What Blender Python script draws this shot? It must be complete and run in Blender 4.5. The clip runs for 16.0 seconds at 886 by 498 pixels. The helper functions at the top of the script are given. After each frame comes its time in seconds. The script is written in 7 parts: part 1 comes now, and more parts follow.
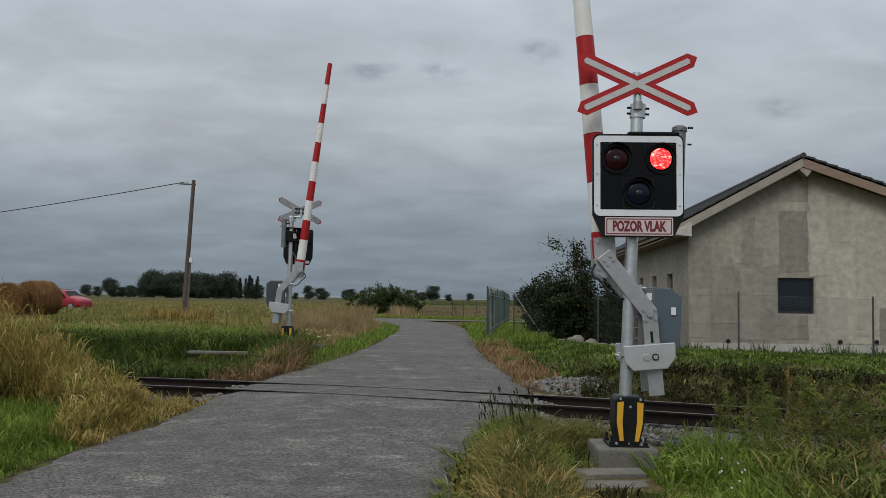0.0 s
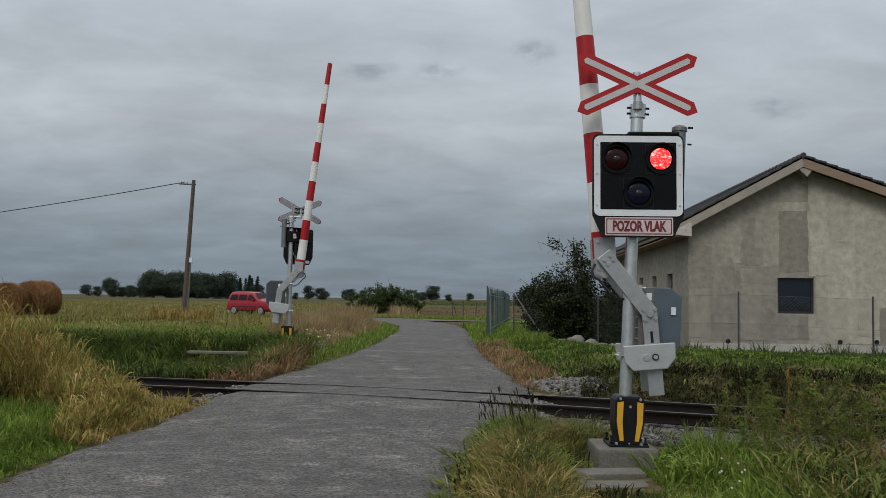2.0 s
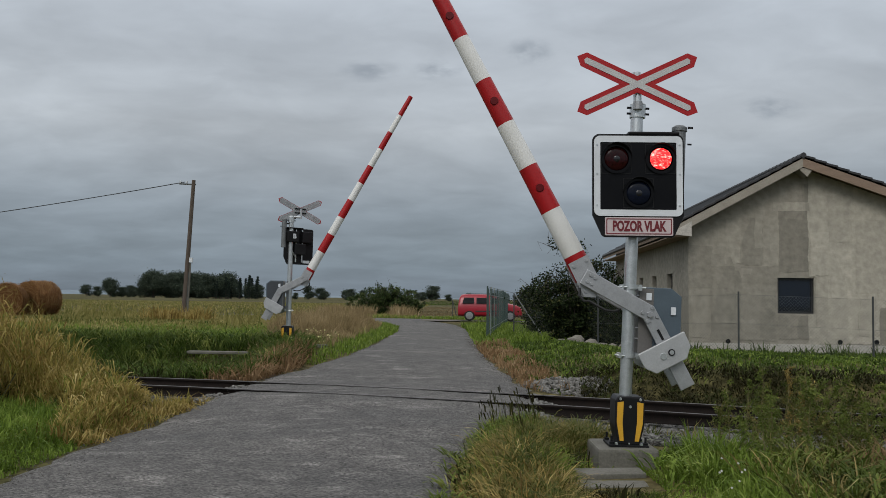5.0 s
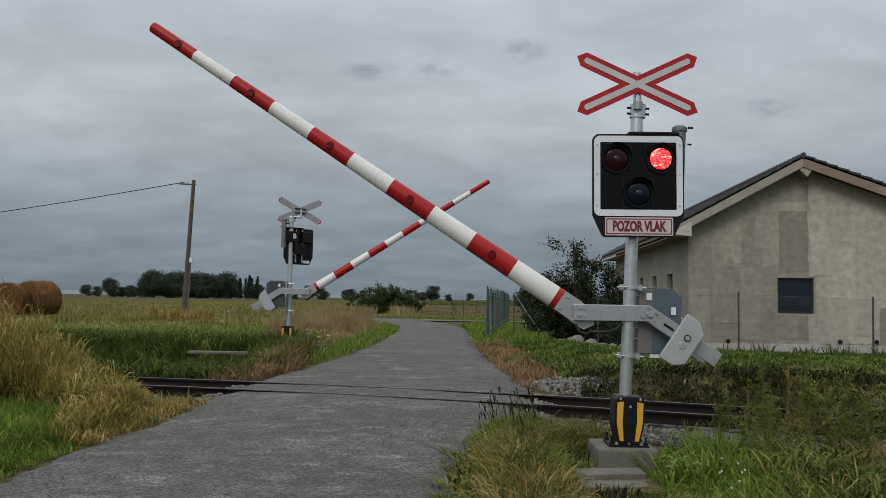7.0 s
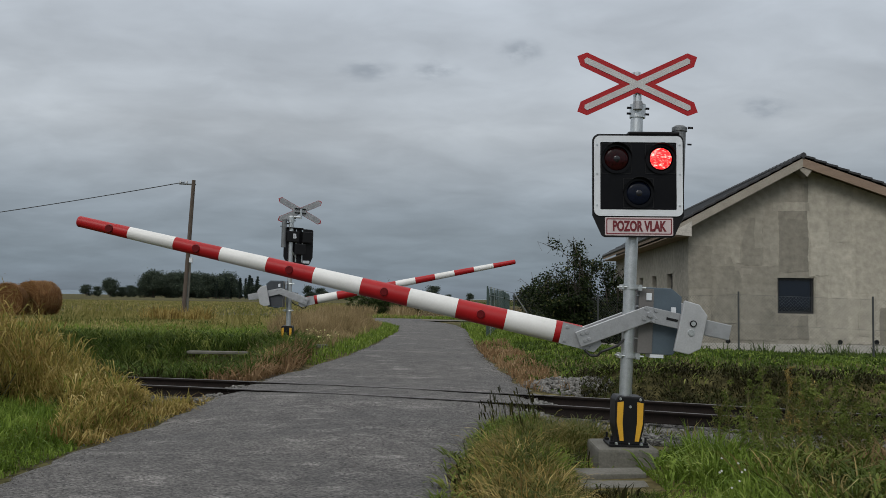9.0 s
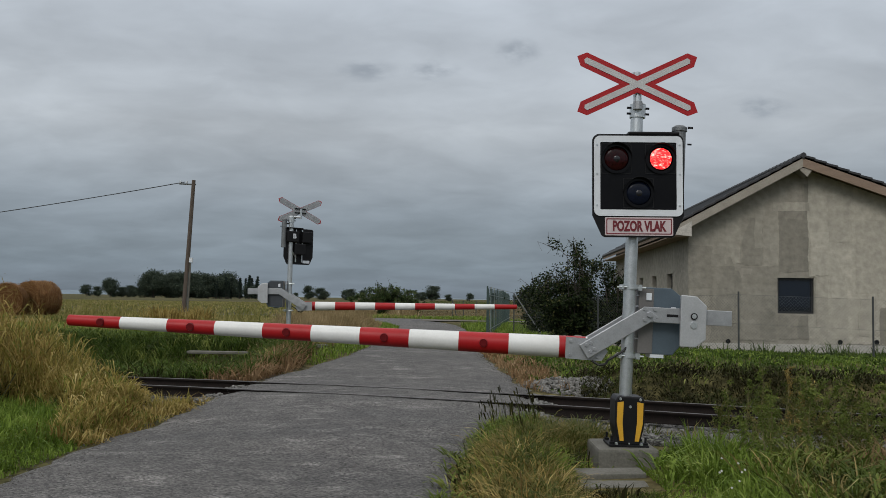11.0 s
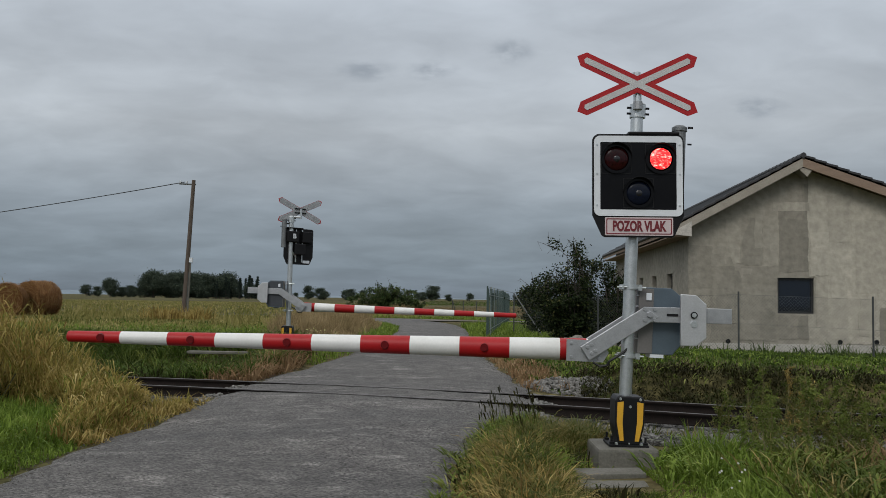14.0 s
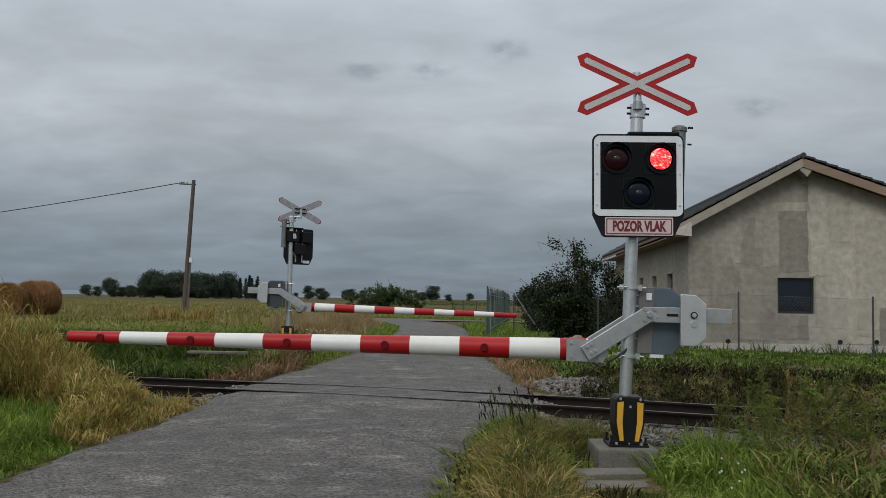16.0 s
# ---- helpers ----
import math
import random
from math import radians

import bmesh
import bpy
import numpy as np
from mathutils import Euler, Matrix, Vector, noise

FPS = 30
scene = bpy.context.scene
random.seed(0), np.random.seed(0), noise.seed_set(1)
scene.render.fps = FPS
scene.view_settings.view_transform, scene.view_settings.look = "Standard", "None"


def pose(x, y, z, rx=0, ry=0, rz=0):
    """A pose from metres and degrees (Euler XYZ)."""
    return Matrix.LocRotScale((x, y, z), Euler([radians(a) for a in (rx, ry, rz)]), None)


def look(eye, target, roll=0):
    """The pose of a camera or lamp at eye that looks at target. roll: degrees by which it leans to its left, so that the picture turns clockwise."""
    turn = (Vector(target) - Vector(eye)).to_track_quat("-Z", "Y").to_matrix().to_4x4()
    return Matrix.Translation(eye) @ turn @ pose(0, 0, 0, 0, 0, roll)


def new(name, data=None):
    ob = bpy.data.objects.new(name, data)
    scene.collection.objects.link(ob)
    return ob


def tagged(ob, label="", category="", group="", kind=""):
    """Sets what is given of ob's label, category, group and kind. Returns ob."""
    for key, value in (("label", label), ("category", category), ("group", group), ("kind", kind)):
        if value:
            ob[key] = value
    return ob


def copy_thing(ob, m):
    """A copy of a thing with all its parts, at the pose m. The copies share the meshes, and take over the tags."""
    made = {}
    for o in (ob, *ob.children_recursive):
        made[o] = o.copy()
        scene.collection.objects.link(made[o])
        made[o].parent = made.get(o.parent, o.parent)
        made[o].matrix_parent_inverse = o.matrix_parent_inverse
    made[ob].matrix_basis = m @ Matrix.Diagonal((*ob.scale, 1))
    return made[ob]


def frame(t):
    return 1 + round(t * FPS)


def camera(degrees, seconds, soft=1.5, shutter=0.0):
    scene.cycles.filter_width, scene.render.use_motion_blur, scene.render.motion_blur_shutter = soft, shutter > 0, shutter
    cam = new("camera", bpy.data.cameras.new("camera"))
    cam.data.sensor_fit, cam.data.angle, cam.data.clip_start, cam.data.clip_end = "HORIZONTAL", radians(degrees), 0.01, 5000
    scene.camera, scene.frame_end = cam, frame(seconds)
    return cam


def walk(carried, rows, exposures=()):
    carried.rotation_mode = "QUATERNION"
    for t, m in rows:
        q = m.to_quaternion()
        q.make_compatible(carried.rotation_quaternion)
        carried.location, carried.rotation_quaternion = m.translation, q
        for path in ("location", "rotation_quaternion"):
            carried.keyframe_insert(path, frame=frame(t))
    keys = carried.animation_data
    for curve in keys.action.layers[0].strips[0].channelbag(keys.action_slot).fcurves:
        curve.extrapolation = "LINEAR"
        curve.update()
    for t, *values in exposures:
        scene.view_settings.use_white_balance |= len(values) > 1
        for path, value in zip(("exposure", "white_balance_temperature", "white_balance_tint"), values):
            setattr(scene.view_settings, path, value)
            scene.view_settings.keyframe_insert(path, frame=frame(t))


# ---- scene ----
cam = camera(54.56, 16.0, soft=0.75)
EYE = (0.0, 0.0, 1.68)
walk(cam, [(0, look(EYE, (0, 100, 1.68 + 5.789), 0.8)), (16, look(EYE, (0, 100, 1.68 + 5.789), 0.8))], exposures=[(0, 0.0), (16, 0.0)])

# ---------------------------------------------------------------- world and light
SUN_ELEV, SUN_ROT = radians(40), radians(204)
world = bpy.data.worlds.new("overcast_sky")
scene.world = world
world.use_nodes = True
wt = world.node_tree
wt.nodes.clear()


def wnode(kind, **kw):
    n = wt.nodes.new(kind)
    for k, v in kw.items():
        n.inputs[k].default_value = v
    return n


def ramp_of(node, stops):
    cr = node.color_ramp
    while len(cr.elements) > len(stops):
        cr.elements.remove(cr.elements[-1])
    while len(cr.elements) < len(stops):
        cr.elements.new(1.0)
    for e, (p, c) in zip(cr.elements, stops):
        e.position, e.color = p, (*c, 1) if len(c) == 3 else c


w_out = wnode("ShaderNodeOutputWorld")
w_bg = wnode("ShaderNodeBackground", Strength=1.0)
w_sky = wt.nodes.new("ShaderNodeTexSky")
w_sky.sky_type, w_sky.sun_disc = "NISHITA", False
w_sky.sun_elevation, w_sky.sun_rotation = SUN_ELEV, SUN_ROT
w_co = wnode("ShaderNodeTexCoord")
w_sep = wnode("ShaderNodeSeparateXYZ")
wt.links.new(w_co.outputs["Generated"], w_sep.inputs[0])
# the cloud deck: brightness by height over the horizon, broken by two sizes of cloud
w_ramp = wt.nodes.new("ShaderNodeValToRGB")
ramp_of(w_ramp, [(0.0, (0.175, 0.215, 0.26)), (0.035, (0.195, 0.24, 0.285)), (0.10, (0.275, 0.32, 0.365)), (0.19, (0.46, 0.50, 0.54)), (0.33, (0.51, 0.56, 0.62)), (0.55, (0.88, 0.91, 0.95)), (1.0, (1.08, 1.09, 1.10))])
wt.links.new(w_sep.outputs["Z"], w_ramp.inputs[0])
w_den = wnode("ShaderNodeMath")
w_den.operation = "ADD"
w_den.inputs[1].default_value = 0.22
wt.links.new(w_sep.outputs["Z"], w_den.inputs[0])
w_div = wnode("ShaderNodeVectorMath")
w_div.operation = "DIVIDE"
w_cmb = wnode("ShaderNodeCombineXYZ", Z=1.0)
wt.links.new(w_den.outputs[0], w_cmb.inputs[0])
wt.links.new(w_den.outputs[0], w_cmb.inputs[1])
wt.links.new(w_co.outputs["Generated"], w_div.inputs[0])
wt.links.new(w_cmb.outputs[0], w_div.inputs[1])
w_map = wnode("ShaderNodeMapping", Location=(3.3, 1.7, 0.4), Scale=(0.95, 1.2, 2.0))
wt.links.new(w_div.outputs[0], w_map.inputs[0])
w_n1 = wnode("ShaderNodeTexNoise", Scale=1.1, Detail=6.0, Roughness=0.52, Distortion=0.25)
w_n2 = wnode("ShaderNodeTexNoise", Scale=4.2, Detail=5.0, Roughness=0.5, Distortion=0.4)
for n in (w_n1, w_n2):
    wt.links.new(w_map.outputs[0], n.inputs["Vector"])
w_m1 = wnode("ShaderNodeMapRange", **{"From Min": 0.33, "From Max": 0.67, "To Min": 0.84, "To Max": 1.16})
w_m2 = wnode("ShaderNodeMapRange", **{"From Min": 0.33, "From Max": 0.67, "To Min": 0.92, "To Max": 1.08})
wt.links.new(w_n1.outputs["Fac"], w_m1.inputs[0])
wt.links.new(w_n2.outputs["Fac"], w_m2.inputs[0])
w_mul = wnode("ShaderNodeMath")
w_mul.operation = "MULTIPLY"
wt.links.new(w_m1.outputs[0], w_mul.inputs[0])
wt.links.new(w_m2.outputs[0], w_mul.inputs[1])
w_tint = wnode("ShaderNodeVectorMath")
w_tint.operation = "SCALE"
wt.links.new(w_ramp.outputs[0], w_tint.inputs[0])
wt.links.new(w_mul.outputs[0], w_tint.inputs["Scale"])
w_sk = wnode("ShaderNodeVectorMath")
w_sk.operation = "SCALE"
w_sk.inputs["Scale"].default_value = 0.05
wt.links.new(w_sky.outputs[0], w_sk.inputs[0])
w_mix = wnode("ShaderNodeMix")
w_mix.data_type = "RGBA"
w_mix.inputs["Factor"].default_value = 0.93
wt.links.new(w_sk.outputs[0], w_mix.inputs[6])
wt.links.new(w_tint.outputs[0], w_mix.inputs[7])
wt.links.new(w_mix.outputs[2], w_bg.inputs["Color"])
wt.links.new(w_bg.outputs[0], w_out.inputs["Surface"])

sun_data = bpy.data.lights.new("sun", "SUN")
sun_data.energy, sun_data.angle, sun_data.color = 1.1, radians(22), (1.0, 0.97, 0.92)
sun = new("sun", sun_data)
sun.matrix_basis = look((-20, -45, 42), (0, 0, 0))

# ---------------------------------------------------------------- materials
MATS = {}


def mat(name, color, rough=0.6, metal=0.0, color2=None, scale=8.0, scale2=80.0, amount=0.5, fine=0.25, bump=0.0, bump_scale=60.0, coat=0.0,
        stretch=(1, 1, 1), per_piece=0.0, spec=0.5):
    """A surface: two colours mixed by a coarse noise, a fine grain that lightens and darkens, roughness variation and bump."""
    if name in MATS:
        return MATS[name]
    m = bpy.data.materials.new(name)
    m.use_nodes = True
    t = m.node_tree
    b = t.nodes["Principled BSDF"]
    b.inputs["Roughness"].default_value, b.inputs["Metallic"].default_value = rough, metal
    b.inputs["Coat Weight"].default_value = coat
    b.inputs["Specular IOR Level"].default_value = spec
    co = t.nodes.new("ShaderNodeTexCoord")
    mp = t.nodes.new("ShaderNodeMapping")
    mp.inputs["Scale"].default_value = stretch
    t.links.new(co.outputs["Object"], mp.inputs[0])
    n1 = t.nodes.new("ShaderNodeTexNoise")
    n1.inputs["Scale"].default_value, n1.inputs["Detail"].default_value = scale, 5
    n2 = t.nodes.new("ShaderNodeTexNoise")
    n2.inputs["Scale"].default_value, n2.inputs["Detail"].default_value = scale2, 4
    for n in (n1, n2):
        t.links.new(mp.outputs[0], n.inputs["Vector"])
    r1 = t.nodes.new("ShaderNodeMapRange")
    for k, v in (("From Min", 0.5 - amount * 0.4), ("From Max", 0.5 + amount * 0.4)):
        r1.inputs[k].default_value = v
    t.links.new(n1.outputs["Fac"], r1.inputs[0])
    mx = t.nodes.new("ShaderNodeMix")
    mx.data_type = "RGBA"
    mx.inputs[6].default_value = (*color, 1)
    mx.inputs[7].default_value = (*(color2 or [c * 0.72 for c in color]), 1)
    t.links.new(r1.outputs[0], mx.inputs[0])
    r2 = t.nodes.new("ShaderNodeMapRange")
    for k, v in (("From Min", 0.3), ("From Max", 0.7), ("To Min", 1 - fine), ("To Max", 1 + fine)):
        r2.inputs[k].default_value = v
    t.links.new(n2.outputs["Fac"], r2.inputs[0])
    sc = t.nodes.new("ShaderNodeVectorMath")
    sc.operation = "SCALE"
    t.links.new(mx.outputs[2], sc.inputs[0])
    t.links.new(r2.outputs[0], sc.inputs["Scale"])
    last = sc.outputs[0]
    if per_piece:
        ge = t.nodes.new("ShaderNodeNewGeometry")
        oi = t.nodes.new("ShaderNodeObjectInfo")
        ad = t.nodes.new("ShaderNodeMath")
        ad.operation = "ADD"
        t.links.new(ge.outputs["Random Per Island"], ad.inputs[0])
        t.links.new(oi.outputs["Random"], ad.inputs[1])
        r3 = t.nodes.new("ShaderNodeMapRange")
        for k, v in (("From Min", 0.0), ("From Max", 2.0), ("To Min", 1 - per_piece), ("To Max", 1 + per_piece)):
            r3.inputs[k].default_value = v
        t.links.new(ad.outputs[0], r3.inputs[0])
        s3 = t.nodes.new("ShaderNodeVectorMath")
        s3.operation = "SCALE"
        t.links.new(last, s3.inputs[0])
        t.links.new(r3.outputs[0], s3.inputs["Scale"])
        last = s3.outputs[0]
    t.links.new(last, b.inputs["Base Color"])
    rr = t.nodes.new("ShaderNodeMapRange")
    for k, v in (("To Min", max(0.02, rough - 0.1)), ("To Max", min(1, rough + 0.1))):
        rr.inputs[k].default_value = v
    t.links.new(n1.outputs["Fac"], rr.inputs[0])
    t.links.new(rr.outputs[0], b.inputs["Roughness"])
    if bump:
        n3 = t.nodes.new("ShaderNodeTexNoise")
        n3.inputs["Scale"].default_value, n3.inputs["Detail"].default_value = bump_scale, 6
        t.links.new(mp.outputs[0], n3.inputs["Vector"])
        bp = t.nodes.new("ShaderNodeBump")
        bp.inputs["Strength"].default_value, bp.inputs["Distance"].default_value = bump, 0.02
        t.links.new(n3.outputs["Fac"], bp.inputs["Height"])
        t.links.new(bp.outputs[0], b.inputs["Normal"])
    MATS[name] = m
    return m


def leaf_mat(name, stops, rough=0.6, trans=0.25, patch=None):
    """Leaves and blades: each island takes its colour from the stops by its own random number."""
    if name in MATS:
        return MATS[name]
    m = bpy.data.materials.new(name)
    m.use_nodes = True
    t = m.node_tree
    b = t.nodes["Principled BSDF"]
    b.inputs["Roughness"].default_value = rough
    b.inputs["Specular IOR Level"].default_value = 0.10
    ge = t.nodes.new("ShaderNodeNewGeometry")
    rp = t.nodes.new("ShaderNodeValToRGB")
    ramp_of(rp, stops)
    src = ge.outputs["Random Per Island"]
    if patch:
        co = t.nodes.new("ShaderNodeTexCoord")
        nz = t.nodes.new("ShaderNodeTexNoise")
        nz.inputs["Scale"].default_value, nz.inputs["Detail"].default_value = patch, 3
        t.links.new(co.outputs["Object"], nz.inputs["Vector"])
        mr = t.nodes.new("ShaderNodeMapRange")
        for k, v in (("From Min", 0.3), ("From Max", 0.7)):
            mr.inputs[k].default_value = v
        t.links.new(nz.outputs["Fac"], mr.inputs[0])
        mm = t.nodes.new("ShaderNodeMix")
        mm.inputs[0].default_value = 0.6
        t.links.new(src, mm.inputs[2])
        t.links.new(mr.outputs[0], mm.inputs[3])
        src = mm.outputs[0]
    t.links.new(src, rp.inputs[0])
    t.links.new(rp.outputs[0], b.inputs["Base Color"])
    tr = t.nodes.new("ShaderNodeBsdfTranslucent")
    t.links.new(rp.outputs[0], tr.inputs[0])
    ms = t.nodes.new("ShaderNodeMixShader")
    ms.inputs[0].default_value = trans
    t.links.new(b.outputs[0], ms.inputs[1])
    t.links.new(tr.outputs[0], ms.inputs[2])
    t.links.new(ms.outputs[0], t.nodes["Material Output"].inputs["Surface"])
    MATS[name] = m
    return m


def glow_mat(name, color, strength, dark, scale):
    """A lit lamp lens: bright spots of a prism pattern on a glowing ground."""
    m = bpy.data.materials.new(name)
    m.use_nodes = True
    t = m.node_tree
    b = t.nodes["Principled BSDF"]
    b.inputs["Base Color"].default_value = (*dark, 1)
    b.inputs["Roughness"].default_value = 0.25
    co = t.nodes.new("ShaderNodeTexCoord")
    mp = t.nodes.new("ShaderNodeMapping")
    mp.inputs["Scale"].default_value = (1.0, 1.0, 2.0)
    mp.inputs["Rotation"].default_value = (0, 0.35, 0)
    t.links.new(co.outputs["Object"], mp.inputs[0])
    n = t.nodes.new("ShaderNodeTexNoise")
    n.inputs["Scale"].default_value, n.inputs["Detail"].default_value = scale, 2
    t.links.new(mp.outputs[0], n.inputs["Vector"])
    rp = t.nodes.new("ShaderNodeValToRGB")
    ramp_of(rp, [(0.34, [c * 0.45 for c in color]), (0.48, color), (0.58, (1.0, 0.14, 0.12)), (0.70, (1.0, 0.62, 0.52))])
    t.links.new(n.outputs["Fac"], rp.inputs[0])
    t.links.new(rp.outputs[0], b.inputs["Emission Color"])
    b.inputs["Emission Strength"].default_value = strength
    return m


def glass_mat(name, tint=(0.008, 0.010, 0.012), gloss=0.5):
    m = bpy.data.materials.new(name)
    m.use_nodes = True
    b = m.node_tree.nodes["Principled BSDF"]
    b.inputs["Base Color"].default_value = (*tint, 1)
    b.inputs["Roughness"].default_value = 0.03
    b.inputs["Specular IOR Level"].default_value = gloss
    b.inputs["IOR"].default_value = 1.5
    return m


M_GALV = mat("galvanised_steel", (0.66, 0.69, 0.70), 0.36, 0.85, (0.50, 0.53, 0.54), 14, 120, 0.6, 0.10, 0.05, 40)
M_ARM = mat("zinc_plate", (0.44, 0.45, 0.465), 0.46, 0.7, (0.33, 0.34, 0.35), 9, 90, 0.6, 0.08)
M_BOX = mat("blue_grey_paint", (0.085, 0.115, 0.14), 0.4, 0.0, (0.07, 0.095, 0.118), 5, 60, 0.5, 0.06)
M_BOX2 = mat("warm_grey_paint", (0.15, 0.142, 0.135), 0.45, 0.0, (0.12, 0.115, 0.11), 5, 60, 0.5, 0.06)
M_WHITE = mat("white_boom_film", (0.74, 0.74, 0.72), 0.45, 0.0, (0.62, 0.62, 0.59), 3, 50, 0.6, 0.03)
M_RED = mat("red_boom_film", (0.38, 0.010, 0.013), 0.45, 0.0, (0.31, 0.008, 0.010), 3, 50, 0.6, 0.05, spec=0.3)
M_REFL = mat("red_reflector", (0.13, 0.004, 0.006), 0.4, 0.0, None, 60, 300, 0.5, 0.2, spec=0.2)
M_SIGNRED = mat("red_sign_film", (0.40, 0.014, 0.018), 0.45, 0.0, (0.34, 0.012, 0.015), 4, 40, 0.5, 0.05, spec=0.3)
M_SIGNWHITE = mat("grey_white_sign_film", (0.52, 0.52, 0.51), 0.4, 0.0, (0.45, 0.45, 0.45), 6, 60, 0.5, 0.04)
M_FRAMEWHITE = mat("white_board_border", (0.70, 0.73, 0.76), 0.35, 0.0, (0.62, 0.65, 0.68), 6, 60, 0.5, 0.03)
M_PLATE = mat("pinkish_white_plate", (0.60, 0.50, 0.50), 0.4, 0.0, (0.52, 0.44, 0.44), 6, 60, 0.5, 0.03)
M_LETTER = mat("dark_red_lettering", (0.17, 0.014, 0.022), 0.4)
M_BLACK = mat("black_plastic", (0.008, 0.008, 0.009), 0.45, 0.0, (0.012, 0.012, 0.013), 6, 60, 0.5, 0.1, spec=0.2)
M_BLACKGLOSS = mat("black_glossy_front", (0.006, 0.006, 0.007), 0.12, 0.0, (0.007, 0.007, 0.008), 6, 60, 0.5, 0.1, spec=0.12)
M_YELLOW = mat("yellow_film", (0.66, 0.36, 0.03), 0.4, 0.0, (0.58, 0.31, 0.025), 8, 60, 0.5, 0.05)
M_REDLENS = mat("dark_red_lens", (0.010, 0.002, 0.002), 0.12, 0.0, (0.03, 0.004, 0.005), 60, 200, 0.5, 0.2, spec=0.2)
M_BLUELENS = mat("dark_blue_lens", (0.004, 0.006, 0.014), 0.12, 0.0, (0.006, 0.009, 0.02), 60, 200, 0.5, 0.2, spec=0.2)
M_LIT = glow_mat("lit_red_lens", (1.0, 0.022, 0.028), 1.5, (0.3, 0.01, 0.01), 30)
M_CONC = mat("cast_concrete", (0.165, 0.157, 0.138), 0.9, 0.0, (0.09, 0.088, 0.07), 4, 45, 0.8, 0.18, 0.35, 30)
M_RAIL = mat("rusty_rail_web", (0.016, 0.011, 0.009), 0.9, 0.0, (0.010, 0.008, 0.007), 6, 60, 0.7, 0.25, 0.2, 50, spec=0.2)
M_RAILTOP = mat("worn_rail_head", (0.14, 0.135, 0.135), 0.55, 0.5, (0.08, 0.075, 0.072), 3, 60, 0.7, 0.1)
M_STONE = mat("ballast_stone", (0.18, 0.175, 0.162), 0.9, 0.0, (0.055, 0.052, 0.048), 9, 60, 0.7, 0.25, 0.3, 40, per_piece=0.75)
M_WOODPOLE = mat("weathered_pole_wood", (0.11, 0.085, 0.065), 0.9, 0.0, (0.07, 0.055, 0.045), 3, 30, 0.7, 0.2, 0.3, 20, stretch=(6, 6, 0.6))
M_DARKROOF = mat("dark_roof_tile", (0.022, 0.022, 0.024), 0.55, 0.0, (0.03, 0.03, 0.032), 5, 60, 0.5, 0.15, per_piece=0.25)
M_SOFFIT = mat("raw_timber_board", (0.27, 0.195, 0.14), 0.75, 0.0, (0.20, 0.14, 0.10), 2, 30, 0.7, 0.15, 0.1, 20, stretch=(0.4, 4, 4))
M_FASCIA = mat("pale_fascia_board", (0.33, 0.30, 0.25), 0.75, 0.0, (0.26, 0.235, 0.195), 2, 30, 0.6, 0.1)
M_FRAMEDARK = mat("anthracite_frame", (0.018, 0.019, 0.021), 0.4)
M_PANE = glass_mat("window_glass", (0.008, 0.012, 0.020), 0.55)
M_WIRE = mat("grey_wire", (0.10, 0.11, 0.105), 0.6, 0.3)
M_GREENPOST = mat("green_fence_paint", (0.030, 0.055, 0.05), 0.5, 0.0, (0.042, 0.068, 0.062), 3, 40, 0.5, 0.1)
M_CABLE = mat("black_cable", (0.012, 0.012, 0.012), 0.6)
M_STRAW = mat("straw", (0.27, 0.13, 0.048), 0.95, 0.0, (0.07, 0.032, 0.012), 7, 40, 0.55, 0.45, 1.0, 22, stretch=(1, 1, 1))
M_STRAWBLADE = leaf_mat("straw_blade", [(0.0, (0.12, 0.055, 0.02)), (0.5, (0.22, 0.11, 0.042)), (1.0, (0.36, 0.22, 0.10))], 0.8, 0.1)
M_BARK = mat("bark", (0.07, 0.058, 0.048), 0.95, 0.0, (0.045, 0.038, 0.03), 5, 40, 0.7, 0.25, 0.5, 30)

# ---------------------------------------------------------------- mesh helpers


def link(name, me, material, parent=None, label="", smooth=False):
    ob = new(name, me)
    if material:
        me.materials.append(material)
    if smooth:
        me.polygons.foreach_set("use_smooth", [True] * len(me.polygons))
    if parent:
        ob.parent = parent
    if label:
        ob["label"] = label
    return ob


def part(name, bm, material, parent=None, label="", smooth=False):
    me = bpy.data.meshes.new(name)
    bm.to_mesh(me)
    bm.free()
    return link(name, me, material, parent, label, smooth)


def empty(name, m, label, category, group="", kind=""):
    ob = new(name)
    ob.empty_display_size = 0.2
    ob.matrix_basis = m
    return tagged(ob, label, category, group, kind)


def box(bm, x0, y0, z0, x1, y1, z1, bevel=0.0, m=None):
    g = bmesh.ops.create_cube(bm, size=1.0)
    vs = g["verts"]
    for v in vs:
        v.co = Vector(((x0 + x1) / 2 + v.co.x * (x1 - x0), (y0 + y1) / 2 + v.co.y * (y1 - y0), (z0 + z1) / 2 + v.co.z * (z1 - z0)))
    if bevel:
        es = list({e for v in vs for e in v.link_edges})
        r = bmesh.ops.bevel(bm, geom=es, offset=bevel, segments=2, affect="EDGES", profile=0.6)
        vs = list({v for f in r["faces"] for v in f.verts} | {v for v in vs if v.is_valid})
    if m:
        bmesh.ops.transform(bm, matrix=m, verts=vs)
    return bm


def boxed(*a, **k):
    return box(bmesh.new(), *a, **k)


